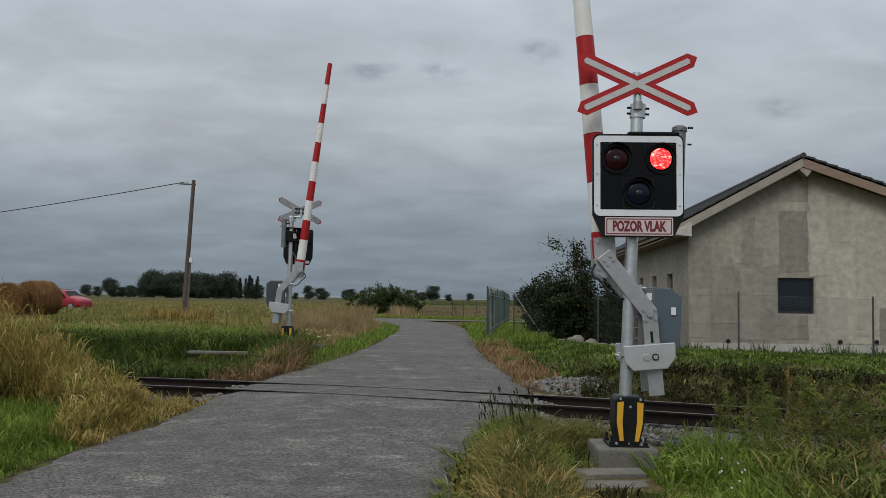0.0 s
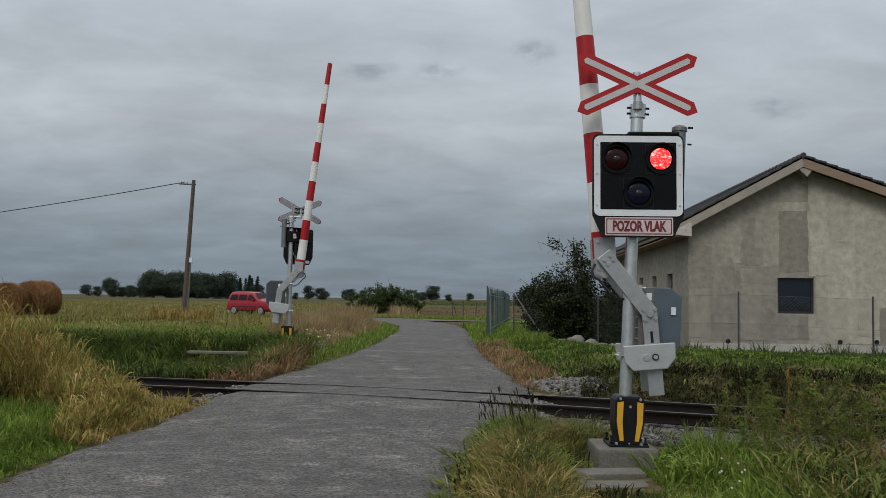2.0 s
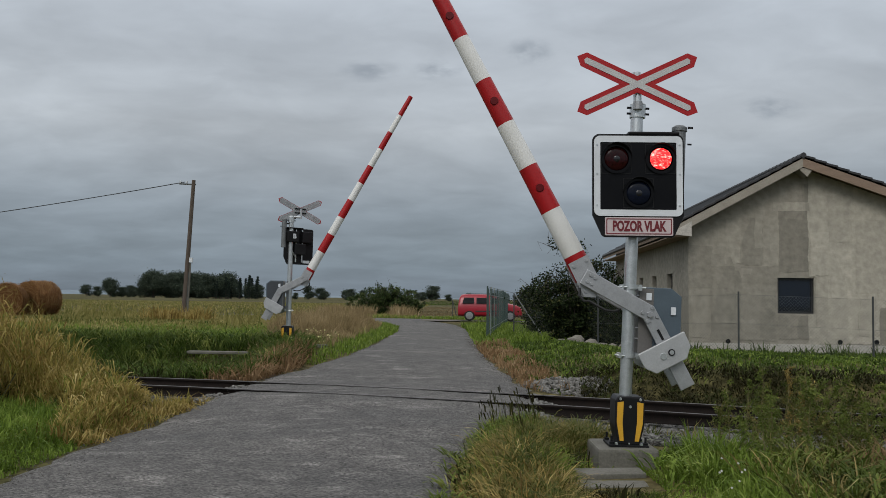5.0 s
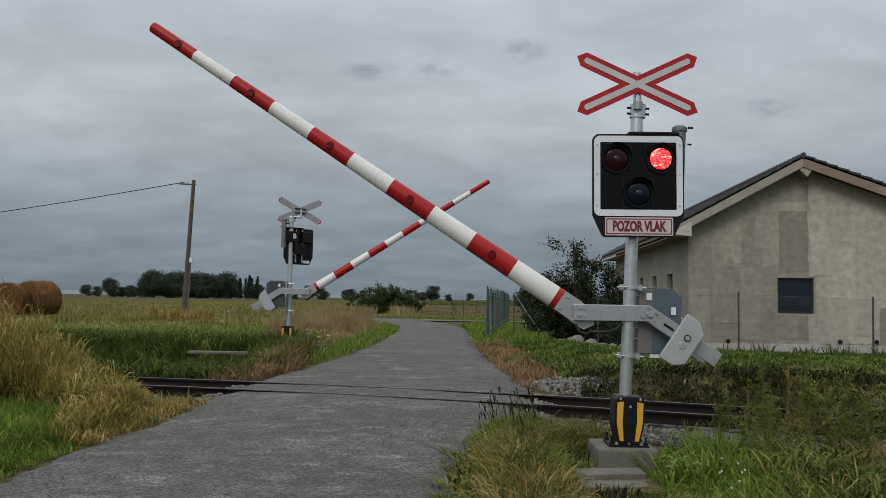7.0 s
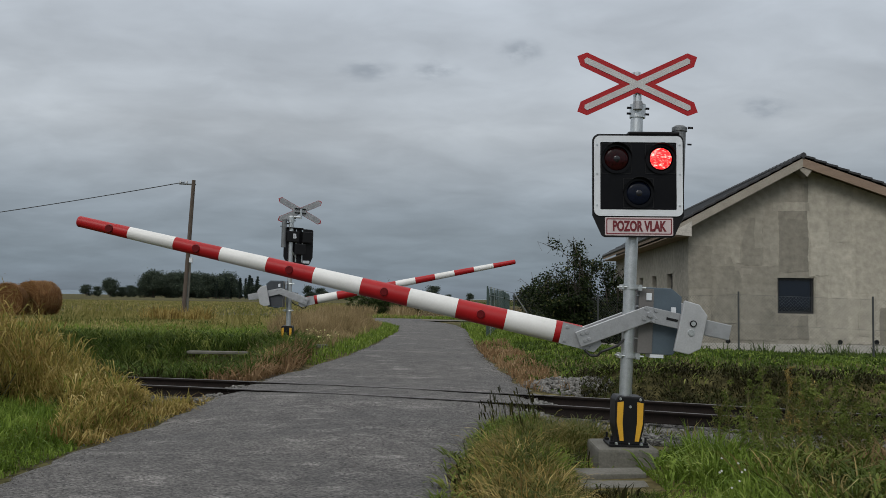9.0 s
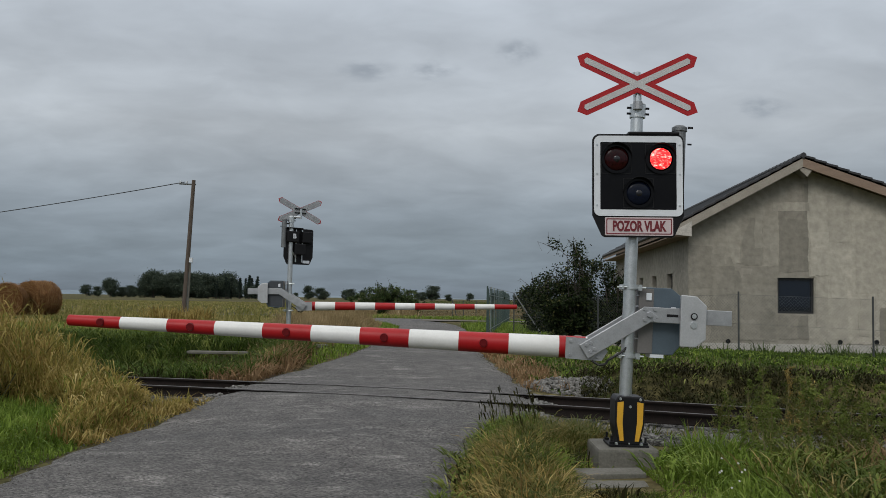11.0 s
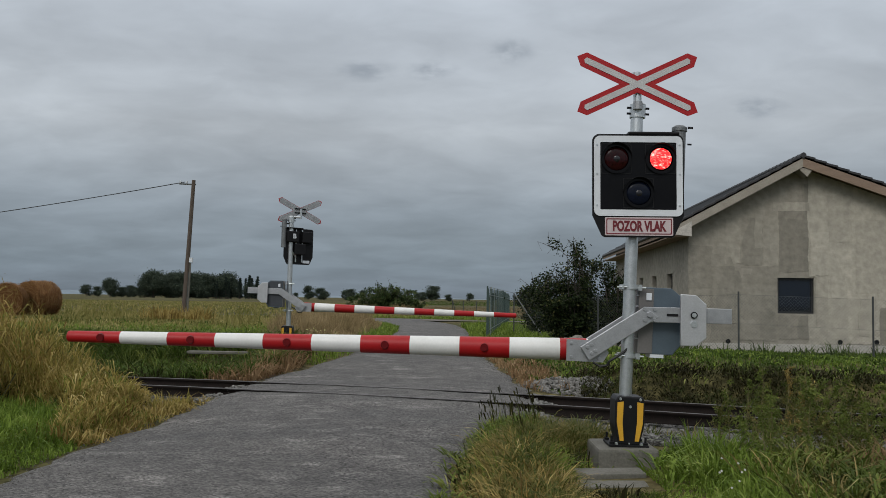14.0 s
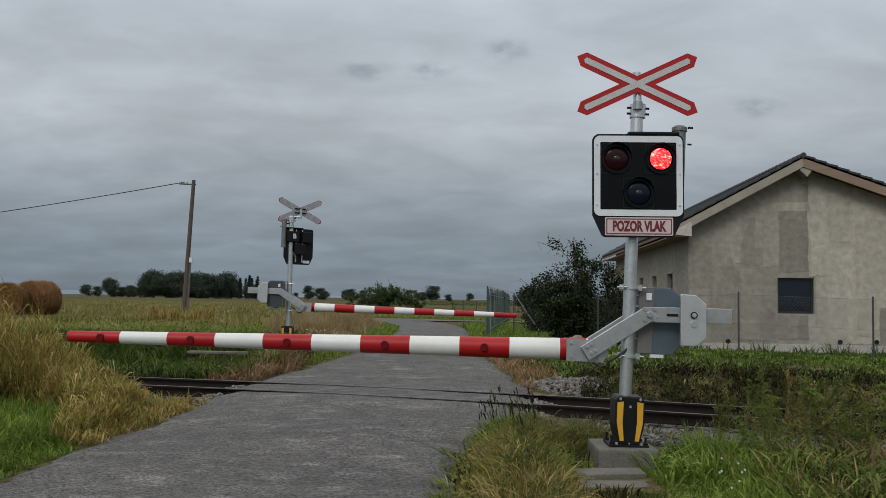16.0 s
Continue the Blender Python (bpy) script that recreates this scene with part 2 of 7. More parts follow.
def tube(bm, a, b, r0, r1=None, seg=20, caps=True):
    """A round bar from a to b."""
    a, b = Vector(a), Vector(b)
    r1 = r0 if r1 is None else r1
    q = (b - a).to_track_quat("Z", "Y").to_matrix().to_4x4()
    g = bmesh.ops.create_cone(bm, cap_ends=caps, segments=seg, radius1=r0, radius2=r1, depth=(b - a).length)
    bmesh.ops.transform(bm, matrix=Matrix.Translation((a + b) / 2) @ q, verts=g["verts"])
    return bm


def tubed(*a, **k):
    return tube(bmesh.new(), *a, **k)


def polyline_tube(bm, pts, r, seg=8):
    for a, b in zip(pts, pts[1:]):
        tube(bm, a, b, r, r, seg)
    return bm


def slab(bm, pts, y0, y1, bevel=0.0):
    """A plate: an outline in x and z, from y0 to y1."""
    vs = [bm.verts.new((x, y0, z)) for x, z in pts]
    f = bm.faces.new(vs)
    r = bmesh.ops.extrude_face_region(bm, geom=[f])
    nv = [v for v in r["geom"] if isinstance(v, bmesh.types.BMVert)]
    bmesh.ops.translate(bm, vec=(0, y1 - y0, 0), verts=nv)
    bmesh.ops.recalc_face_normals(bm, faces=bm.faces)
    if bevel:
        bmesh.ops.bevel(bm, geom=[e for e in bm.edges if e.is_valid], offset=bevel, segments=2, affect="EDGES", profile=0.6)
    return bm


def slabbed(*a, **k):
    return slab(bmesh.new(), *a, **k)


def round_rect(w, h, r, n=6, cx=0, cz=0):
    out = []
    for sx, sz, a0 in ((1, 1, 0), (-1, 1, 90), (-1, -1, 180), (1, -1, 270)):
        for i in range(n + 1):
            a = radians(a0 + 90 * i / n)
            out.append((cx + sx * (w / 2 - r) + r * math.cos(a), cz + sz * (h / 2 - r) + r * math.sin(a)))
    return out


def quad_mesh(name, verts, quads):
    """A mesh from arrays of corners and four-cornered faces, quickly."""
    me = bpy.data.meshes.new(name)
    verts, quads = np.asarray(verts, np.float32), np.asarray(quads, np.int32)
    me.vertices.add(len(verts))
    me.vertices.foreach_set("co", verts.ravel())
    me.loops.add(quads.size)
    me.loops.foreach_set("vertex_index", quads.ravel())
    me.polygons.add(len(quads))
    me.polygons.foreach_set("loop_start", np.arange(0, quads.size, 4, dtype=np.int32))
    me.polygons.foreach_set("loop_total", np.full(len(quads), 4, np.int32))
    me.update(calc_edges=True)
    return me


# ---------------------------------------------------------------- the lie of the land


def track_y(x):
    """The middle of the track: nearly straight, slightly curved."""
    xc = np.clip(x, -9.0, 8.0)
    y = 14.29 - 0.337 * xc - 0.0115 * xc * xc
    slope = -0.337 - 0.023 * xc
    return y + (np.asarray(x) - xc) * slope


def track_d(x, y):
    """How far a point lies beyond the track's middle line, in metres."""
    return (y - track_y(x)) * 0.93


RAIL_OFF = 0.62    # rail centre from the track's middle

ROAD_Y = np.array([-60, 0.0, 8.0, 9.6, 11.9, 13.8, 15.5, 17.3, 19.0, 21.2, 24.0, 31.0, 36.0, 41.0, 46.0, 50.0, 54.0])
ROAD_L = np.array([-4.2, -4.1, -4.0, -3.97, -3.75, -3.65, -3.6, -3.5, -2.95, -2.35, -2.1, -1.95, -1.85, -2.05, -2.9, -3.8, -6.0])
ROAD_R = np.array([0.0, 0.1, 0.1, 0.25, 0.9, 1.42, 1.56, 1.42, 1.22, 1.05, 1.0, 1.05, 1.08, 1.1, 0.75, 0.1, -1.2])


def smooth(e0, e1, x):
    t = np.clip((x - e0) / (e1 - e0), 0, 1)
    return t * t * (3 - 2 * t)


def road_z(x, y):
    d = track_d(x, y)
    return 0.07 * smooth(-4, -0.8, d) + 0.23 * smooth(1.2, 7.0, d)


CROSS = np.array([[-140, 88], [-60, 76], [-29.8, 68.0], [-16.2, 63.0], [-10.7, 59.0], [-7.8, 57.3], [-4.8, 56.0], [-1.2, 55.0], [3.0, 54.0], [9.0, 53.5], [20.0, 54.0], [40, 57], [90, 64]])


def road_side(x, y):
    """Metres beyond the edge of the lane; negative on it."""
    left, right = np.interp(y, ROAD_Y, ROAD_L), np.interp(y, ROAD_Y, ROAD_R)
    d = np.maximum(left - x, x - right)
    d = np.where(y > 54, np.maximum(d, y - 54), d)
    cy = np.interp(x, CROSS[:, 0], CROSS[:, 1])
    return np.minimum(d, np.abs(y - cy) * 0.85 - 2.0 + 1.1 * smooth(-2.0, 1.5, x))


def land(x, y):
    """Height of the ground."""
    x, y = np.asarray(x, float), np.asarray(y, float)
    d = track_d(x, y)
    z = 0.30 * smooth(1.8, 6.0, d)
    z = z - 0.16 * smooth(-2.6, -1.7, d) * (1 - smooth(1.7, 2.6, d))
    # ditch beyond the track on the left, bank on the right
    z = z - 0.80 * smooth(-3.6, -5.0, x) * smooth(1.8, 3.2, d) * (1 - smooth(4.6, 7.0, d)) * smooth(-60, -20, x)
    z = z - 0.17 * smooth(3.0, 5.5, x) * smooth(4.5, 8.0, d) * (1 - smooth(60, 90, y))
    z = z + 0.30 * smooth(2.2, 3.6, x) * smooth(2.3, 3.1, d) * (1 - smooth(8, 14, d))
    z = z + 0.05 * np.sin(x * 0.9 + y * 0.35) * np.sin(y * 0.7 - x * 0.2) * smooth(0.3, 2.0, road_side(x, y)) * smooth(2.5, 4.0, np.abs(d))
    far = np.hypot(x, y)
    z = z + 0.25 * np.sin(x * 0.021 + 1.0) * np.sin(y * 0.017) * smooth(70, 200, far)
    rs = road_side(x, y)
    rz = road_z(x, y) - 0.06
    return z + (rz - z) * (1 - smooth(-0.05, 0.9, rs))

# ---------------------------------------------------------------- ground, lane and track


def spread(lo, hi, near_lo, near_hi, step, grow):
    mid = list(np.arange(near_lo, near_hi + step / 2, step))
    s, up = step, []
    v = mid[-1]
    while v < hi:
        s *= grow
        v += s
        up.append(min(v, hi))
    s, down = step, []
    v = mid[0]
    while v > lo:
        s *= grow
        v -= s
        down.append(max(v, lo))
    return np.array(down[::-1] + mid + up)


def ground_material():
    m = bpy.data.materials.new("meadow_soil")
    m.use_nodes = True
    t = m.node_tree
    b = t.nodes["Principled BSDF"]
    b.inputs["Roughness"].default_value = 0.96
    b.inputs["Specular IOR Level"].default_value = 0.1
    co = t.nodes.new("ShaderNodeTexCoord")
    mp = t.nodes.new("ShaderNodeMapping")
    mp.inputs["Scale"].default_value = (0.35, 1.0, 1.0)
    t.links.new(co.outputs["Object"], mp.inputs[0])
    n1 = t.nodes.new("ShaderNodeTexNoise")
    n1.inputs["Scale"].default_value, n1.inputs["Detail"].default_value = 0.09, 6
    n2 = t.nodes.new("ShaderNodeTexNoise")
    n2.inputs["Scale"].default_value, n2.inputs["Detail"].default_value = 6.0, 5
    t.links.new(mp.outputs[0], n1.inputs["Vector"])
    t.links.new(co.outputs["Object"], n2.inputs["Vector"])
    r = t.nodes.new("ShaderNodeValToRGB")
    ramp_of(r, [(0.32, (0.055, 0.066, 0.022)), (0.45, (0.095, 0.09, 0.034)), (0.55, (0.13, 0.108, 0.048)), (0.7, (0.075, 0.08, 0.03))])
    t.links.new(n1.outputs["Fac"], r.inputs[0])
    r2 = t.nodes.new("ShaderNodeMapRange")
    for k, v in (("From Min", 0.3), ("From Max", 0.7), ("To Min", 0.2), ("To Max", 1.2)):
        r2.inputs[k].default_value = v
    t.links.new(n2.outputs["Fac"], r2.inputs[0])
    s = t.nodes.new("ShaderNodeVectorMath")
    s.operation = "SCALE"
    t.links.new(r.outputs[0], s.inputs[0])
    t.links.new(r2.outputs[0], s.inputs["Scale"])
    t.links.new(s.outputs[0], b.inputs["Base Color"])
    bp = t.nodes.new("ShaderNodeBump")
    bp.inputs["Strength"].default_value, bp.inputs["Distance"].default_value = 0.6, 0.05
    t.links.new(n2.outputs["Fac"], bp.inputs["Height"])
    t.links.new(bp.outputs[0], b.inputs["Normal"])
    return m


def build_ground():
    xs = spread(-3500, 3500, -14, 15, 0.3, 1.12)
    ys = spread(-400, 4200, 3, 34, 0.3, 1.08)
    gx, gy = np.meshgrid(xs, ys)
    v = np.stack([gx.ravel(), gy.ravel(), land(gx, gy).ravel()], 1)
    nx, ny = len(xs), len(ys)
    i = (np.arange(ny - 1)[:, None] * nx + np.arange(nx - 1)[None]).ravel()
    q = np.stack([i, i + 1, i + 1 + nx, i + nx], 1)
    ob = link("ground", quad_mesh("ground", v, q), ground_material(), smooth=True)
    tagged(ob, "flat meadow ground of soil and matted dry grass", "ground", kind="structure")


def asphalt_material():
    m = bpy.data.materials.new("old_asphalt")
    m.use_nodes = True
    t = m.node_tree
    b = t.nodes["Principled BSDF"]
    co = t.nodes.new("ShaderNodeTexCoord")
    mp = t.nodes.new("ShaderNodeMapping")
    mp.inputs["Scale"].default_value = (0.75, 1.3, 1.0)
    t.links.new(co.outputs["Object"], mp.inputs[0])

    def noise(scale, detail, vec):
        n = t.nodes.new("ShaderNodeTexNoise")
        n.inputs["Scale"].default_value, n.inputs["Detail"].default_value, n.inputs["Roughness"].default_value = scale, detail, 0.55
        t.links.new(vec, n.inputs["Vector"])
        return n.outputs["Fac"]

    def rng(src, a, c, lo, hi):
        r = t.nodes.new("ShaderNodeMapRange")
        for k, v in (("From Min", a), ("From Max", c), ("To Min", lo), ("To Max", hi)):
            r.inputs[k].default_value = v
        t.links.new(src, r.inputs[0])
        return r.outputs[0]

    def times(a, c):
        n = t.nodes.new("ShaderNodeMath")
        n.operation = "MULTIPLY"
        t.links.new(a, n.inputs[0])
        t.links.new(c, n.inputs[1])
        return n.outputs[0]

    big = noise(0.55, 4, mp.outputs[0])
    mid = noise(3.0, 6, co.outputs["Object"])
    grain = noise(150, 2, co.outputs["Object"])
    # chippings: each its own tone
    chip = t.nodes.new("ShaderNodeTexVoronoi")
    chip.inputs["Scale"].default_value = 48
    t.links.new(co.outputs["Object"], chip.inputs["Vector"])
    tone = t.nodes.new("ShaderNodeSeparateColor")
    t.links.new(chip.outputs["Color"], tone.inputs[0])
    # places where the binder has worn off and pale dust lies
    worn = rng(noise(1.9, 9, mp.outputs[0]), 0.56, 0.68, 1.0, 1.75)
    f = times(times(rng(big, 0.35, 0.68, 0.8, 1.28), rng(tone.outputs[0], 0.0, 1.0, 0.30, 1.72)), times(rng(mid, 0.35, 0.65, 0.78, 1.22), times(worn, rng(grain, 0.3, 0.7, 0.6, 1.4))))
    s = t.nodes.new("ShaderNodeVectorMath")
    s.operation = "SCALE"
    s.inputs[0].default_value = (0.078, 0.074, 0.070)
    t.links.new(f, s.inputs["Scale"])
    t.links.new(s.outputs[0], b.inputs["Base Color"])
    t.links.new(rng(big, 0.35, 0.65, 0.8, 0.98), b.inputs["Roughness"])
    bp = t.nodes.new("ShaderNodeBump")
    bp.inputs["Strength"].default_value, bp.inputs["Distance"].default_value = 0.55, 0.012
    t.links.new(chip.outputs["Distance"], bp.inputs["Height"])
    t.links.new(bp.outputs[0], b.inputs["Normal"])
    return m


def build_road():
    asphalt = asphalt_material()
    ys = np.concatenate([np.arange(-60, 4, 2.0), np.arange(4, 36, 0.2), np.arange(36, 54.1, 0.5)])
    n = 22
    v = []
    for y in ys:
        left, right = np.interp(y, ROAD_Y, ROAD_L), np.interp(y, ROAD_Y, ROAD_R)
        left += 0.16 * noise.noise((y * 1.1, 0, 3)) + 0.10 * noise.noise((y * 3.7, 0, 7))
        right += 0.16 * noise.noise((y * 1.1, 5, 3)) + 0.10 * noise.noise((y * 3.7, 5, 7))
        for k in range(n):
            u = k / (n - 1)
            x = left + (right - left) * u
            z = float(road_z(x, y)) + 0.03 * (1 - (2 * u - 1) ** 2) - 0.05 * (k in (0, n - 1)) + 0.008 * noise.noise((x * 1.5, y * 1.5, 1))
            v.append((x, y, z))
    i = (np.arange(len(ys) - 1)[:, None] * n + np.arange(n - 1)[None]).ravel()
    v = np.array(v)
    q = np.stack([i, i + 1, i + 1 + n, i + n], 1)
    ob = link("road", quad_mesh("road", v, q), asphalt, smooth=True)
    tagged(ob, "worn grey asphalt lane with patched, ragged edges", "road", kind="structure")
    # the lane that passes beyond the bend
    pts = []
    xs = np.concatenate([np.arange(-140, -30, 4.0), np.arange(-30, -1.0, 0.7)])
    for x in xs:
        y = float(np.interp(x, CROSS[:, 0], CROSS[:, 1]))
        for k in range(6):
            pts.append((x, y + (k / 5 - 0.5) * 4.4, 0.325 + 0.02 * (k in (2, 3))))
    i = (np.arange(len(xs) - 1)[:, None] * 6 + np.arange(5)[None]).ravel()
    ob = link("road_2", quad_mesh("road_2", np.array(pts), np.stack([i, i + 6, i + 7, i + 1], 1)), asphalt, smooth=True)
    tagged(ob, "narrow asphalt lane passing through the fields", "road", kind="structure")
    # the dirt track that branches off it
    pts = []
    xs = np.concatenate([np.arange(-1.6, 24, 0.7), np.arange(24, 90, 4.0)])
    for x in xs:
        y = float(np.interp(x, CROSS[:, 0], CROSS[:, 1]))
        w = 4.2 - 1.9 * float(smooth(-1.5, 2.0, x))
        for k in range(6):
            pts.append((x, y + (k / 5 - 0.5) * w + 0.15 * noise.noise((x, k, 4)), 0.318 + 0.015 * noise.noise((x * 2, k, 0))))
    i = (np.arange(len(xs) - 1)[:, None] * 6 + np.arange(5)[None]).ravel()
    ob = link("road_3", quad_mesh("road_3", np.array(pts), np.stack([i, i + 6, i + 7, i + 1], 1)), mat("trodden_gravel", (0.13, 0.115, 0.095), 0.95, 0.0, (0.08, 0.075, 0.055), 1.2, 25, 0.6, 0.3, 0.4, 30), smooth=True)
    tagged(ob, "brown gravel track branching off the lane", "track", kind="structure")


RAIL_PROFILE = [(-0.036, 0.0), (0.036, 0.0), (0.036, -0.03), (0.010, -0.045), (0.010, -0.13), (0.07, -0.15), (0.07, -0.165), (-0.07, -0.165), (-0.07, -0.15), (-0.010, -0.13), (-0.010, -0.045), (-0.036, -0.03)]


def track_frame(x):
    y = float(track_y(x))
    s = float(track_y(x + 0.05) - track_y(x - 0.05)) / 0.1
    tx, ty = 1 / math.hypot(1, s), s / math.hypot(1, s)
    return x, y, -ty, tx


def build_rail(side):
    rail = empty("rail", pose(0, 0, 0), "rust-brown steel rail with a worn bright head", "rail", group="rails of the track")
    xs = np.concatenate([np.arange(-60, -12, 3.0), np.arange(-12, 12.01, 0.5), np.arange(15, 61, 3.0)])

    def sweep(prof, closed=True):
        v, q, n = [], [], len(prof)
        for x in xs:
            px, py, nx, ny = track_frame(x)
            for a, b in prof:
                o = side * RAIL_OFF + a
                v.append((px + nx * o, py + ny * o, 0.105 + b))
        for j in range(len(xs) - 1):
            for k in range(n if closed else n - 1):
                k2 = (k + 1) % n
                q.append((j * n + k, j * n + k2, (j + 1) * n + k2, (j + 1) * n + k))
        return np.array(v), np.array(q)
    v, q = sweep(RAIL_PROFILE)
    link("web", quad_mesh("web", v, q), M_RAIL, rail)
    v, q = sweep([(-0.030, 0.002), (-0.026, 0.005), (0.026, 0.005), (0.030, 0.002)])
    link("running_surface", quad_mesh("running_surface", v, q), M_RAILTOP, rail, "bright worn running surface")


def build_flangeways():
    """Dark grooves along both rails where the lane crosses the track."""
    dark = mat("groove_filler", (0.042, 0.040, 0.038), 0.95, 0.0, (0.068, 0.065, 0.062), 5, 60, 0.7, 0.3)
    for side in (-1, 1):
        v, q = [], []
        xs = np.arange(-3.9, 1.75, 0.15)
        for j, x in enumerate(xs):
            px, py, nx, ny = track_frame(x)
            for o in (side * RAIL_OFF - 0.075, side * RAIL_OFF + 0.075):
                z = 0.1035 + 0.004 * noise.noise((x * 2, o, 0))
                v.append((px + nx * o, py + ny * o, z))
            if j:
                q.append((2 * j - 2, 2 * j, 2 * j + 1, 2 * j - 1))
        ob = link("trim", quad_mesh("trim", np.array(v), np.array(q)), dark)
        tagged(ob, "dark dirty flangeway beside the rail in the asphalt", "flangeway", kind="structure")


def build_sleepers():
    """Concrete sleepers half sunk in the ballast beside the lane."""
    first = None
    for k, s in enumerate(np.arange(-9.5, 12, 0.62)):
        if -3.7 < s < 1.6:
            continue
        px, py, nx, ny = track_frame(s)
        m = Matrix.Translation((px, py, -0.165)) @ Matrix.Rotation(math.atan2(ny, nx), 4, "Z")
        if first is None:
            bm = boxed(-1.05, -0.13, -0.1, 1.05, 0.13, 0.055, bevel=0.03)
            first = tagged(part("sleeper", bm, mat("grimy_sleeper", (0.13, 0.12, 0.11), 0.9, 0.0, (0.08, 0.075, 0.07), 4, 40, 0.7, 0.2)), "grimy concrete sleeper sunk in ballast", "sleeper", group="sleepers of the track")
            first.matrix_basis = m
        else:
            copy_thing(first, m)


def stone_cloud(name, places, sizes, material, seed):
    """Many broken stones, each a rough, squashed octahedron with cut corners, in one mesh."""
    rng = np.random.default_rng(seed)
    base = np.array([[1, 0, 0], [0, 1, 0], [-1, 0, 0], [0, -1, 0], [0.62, 0.62, 0.75], [-0.62, 0.62, 0.7], [-0.62, -0.62, 0.75], [0.62, -0.62, 0.7], [0.6, 0.6, -0.7], [-0.6, 0.6, -0.7], [-0.6, -0.6, -0.7], [0.6, -0.6, -0.7]], float)
    faces = np.array([[4, 5, 6, 7], [0, 8, 1, 4], [1, 9, 2, 5], [2, 10, 3, 6], [3, 11, 0, 7]])
    k = len(places)
    v = base[None] * (1 + rng.uniform(-0.28, 0.28, (k, 12, 3))) * sizes[:, None, None] * rng.uniform(0.6, 1.2, (k, 1, 3))
    ang = rng.uniform(0, 6.283, k)
    ca, sa = np.cos(ang)[:, None], np.sin(ang)[:, None]
    tilt = rng.uniform(-0.5, 0.5, k)[:, None]
    x, y, z = v[..., 0], v[..., 1], v[..., 2]
    y, z = y * np.cos(tilt) - z * np.sin(tilt), y * np.sin(tilt) + z * np.cos(tilt)
    v = np.stack([x * ca - y * sa, x * sa + y * ca, z], 2) + places[:, None]
    # triangles at the shoulders close the stone
    tri = np.array([[4, 1, 5, 5], [5, 2, 6, 6], [6, 3, 7, 7], [7, 0, 4, 4]])
    q = (faces[None] + 12 * np.arange(k)[:, None, None]).reshape(-1, 4)
    me = bpy.data.meshes.new(name)
    tq = (tri[None, :, :3] + 12 * np.arange(k)[:, None, None]).reshape(-1, 3)
    me.from_pydata(v.reshape(-1, 3).tolist(), [], q.tolist() + tq.tolist())
    return link(name, me, material)


def build_ballast():
    rng = np.random.default_rng(4)
    xs = np.concatenate([rng.uniform(1.2, 9, 17000), rng.uniform(-9, -3.5, 7000)])
    o = np.clip(rng.normal(-0.6, 1.35, len(xs)), -2.95, 1.15)
    sl = (track_y(xs + 0.05) - track_y(xs - 0.05)) / 0.1
    h = np.hypot(1, sl)
    px, py = xs - sl / h * o, track_y(xs) + o / h
    keep = (np.abs(np.abs(o) - RAIL_OFF) > 0.09) & (road_side(px, py) > -0.03)
    px, py = px[keep], py[keep]
    pz = land(px, py) + rng.uniform(0.0, 0.03, len(px))
    ob = stone_cloud("ballast", np.stack([px, py, pz], 1), rng.uniform(0.022, 0.052, len(px)), M_STONE, 5)
    tagged(ob, "grey broken ballast stones along the track", "ballast", kind="stuff")
    # heap of rubble beside the lane beyond the rails
    k = 700
    a, r = rng.uniform(0, 6.28, k), np.sqrt(rng.uniform(0, 1, k))
    hx, hy = 2.35 + 0.85 * r * np.cos(a), 16.3 + 0.55 * r * np.sin(a) - 0.3 * r * np.cos(a)
    hz = land(hx, hy) + 0.17 * (1 - r ** 1.5) * rng.uniform(0.5, 1, k)
    ob = stone_cloud("rubble_heap", np.stack([hx, hy, hz], 1), rng.uniform(0.02, 0.06, k), M_STONE, 6)
    tagged(ob, "low heap of grey broken stones beside the lane", "rubble heap", kind="stuff")


build_ground()
build_road()
for side in (-1, 1):
    build_rail(side)
build_flangeways()
build_sleepers()
build_ballast()

# ---------------------------------------------------------------- the level-crossing barriers

STRIPE, ROOT, TIP = 0.5205, 0.893, 0.575
PIVOT = Vector((0.178, -0.10, 1.33))
DROP = 0.38


def bolt(bm, x, y, z, r=0.018, h=0.016):
    return tube(bm, (x, y, z), (x, y - h, z), r, r * 0.85, 6)


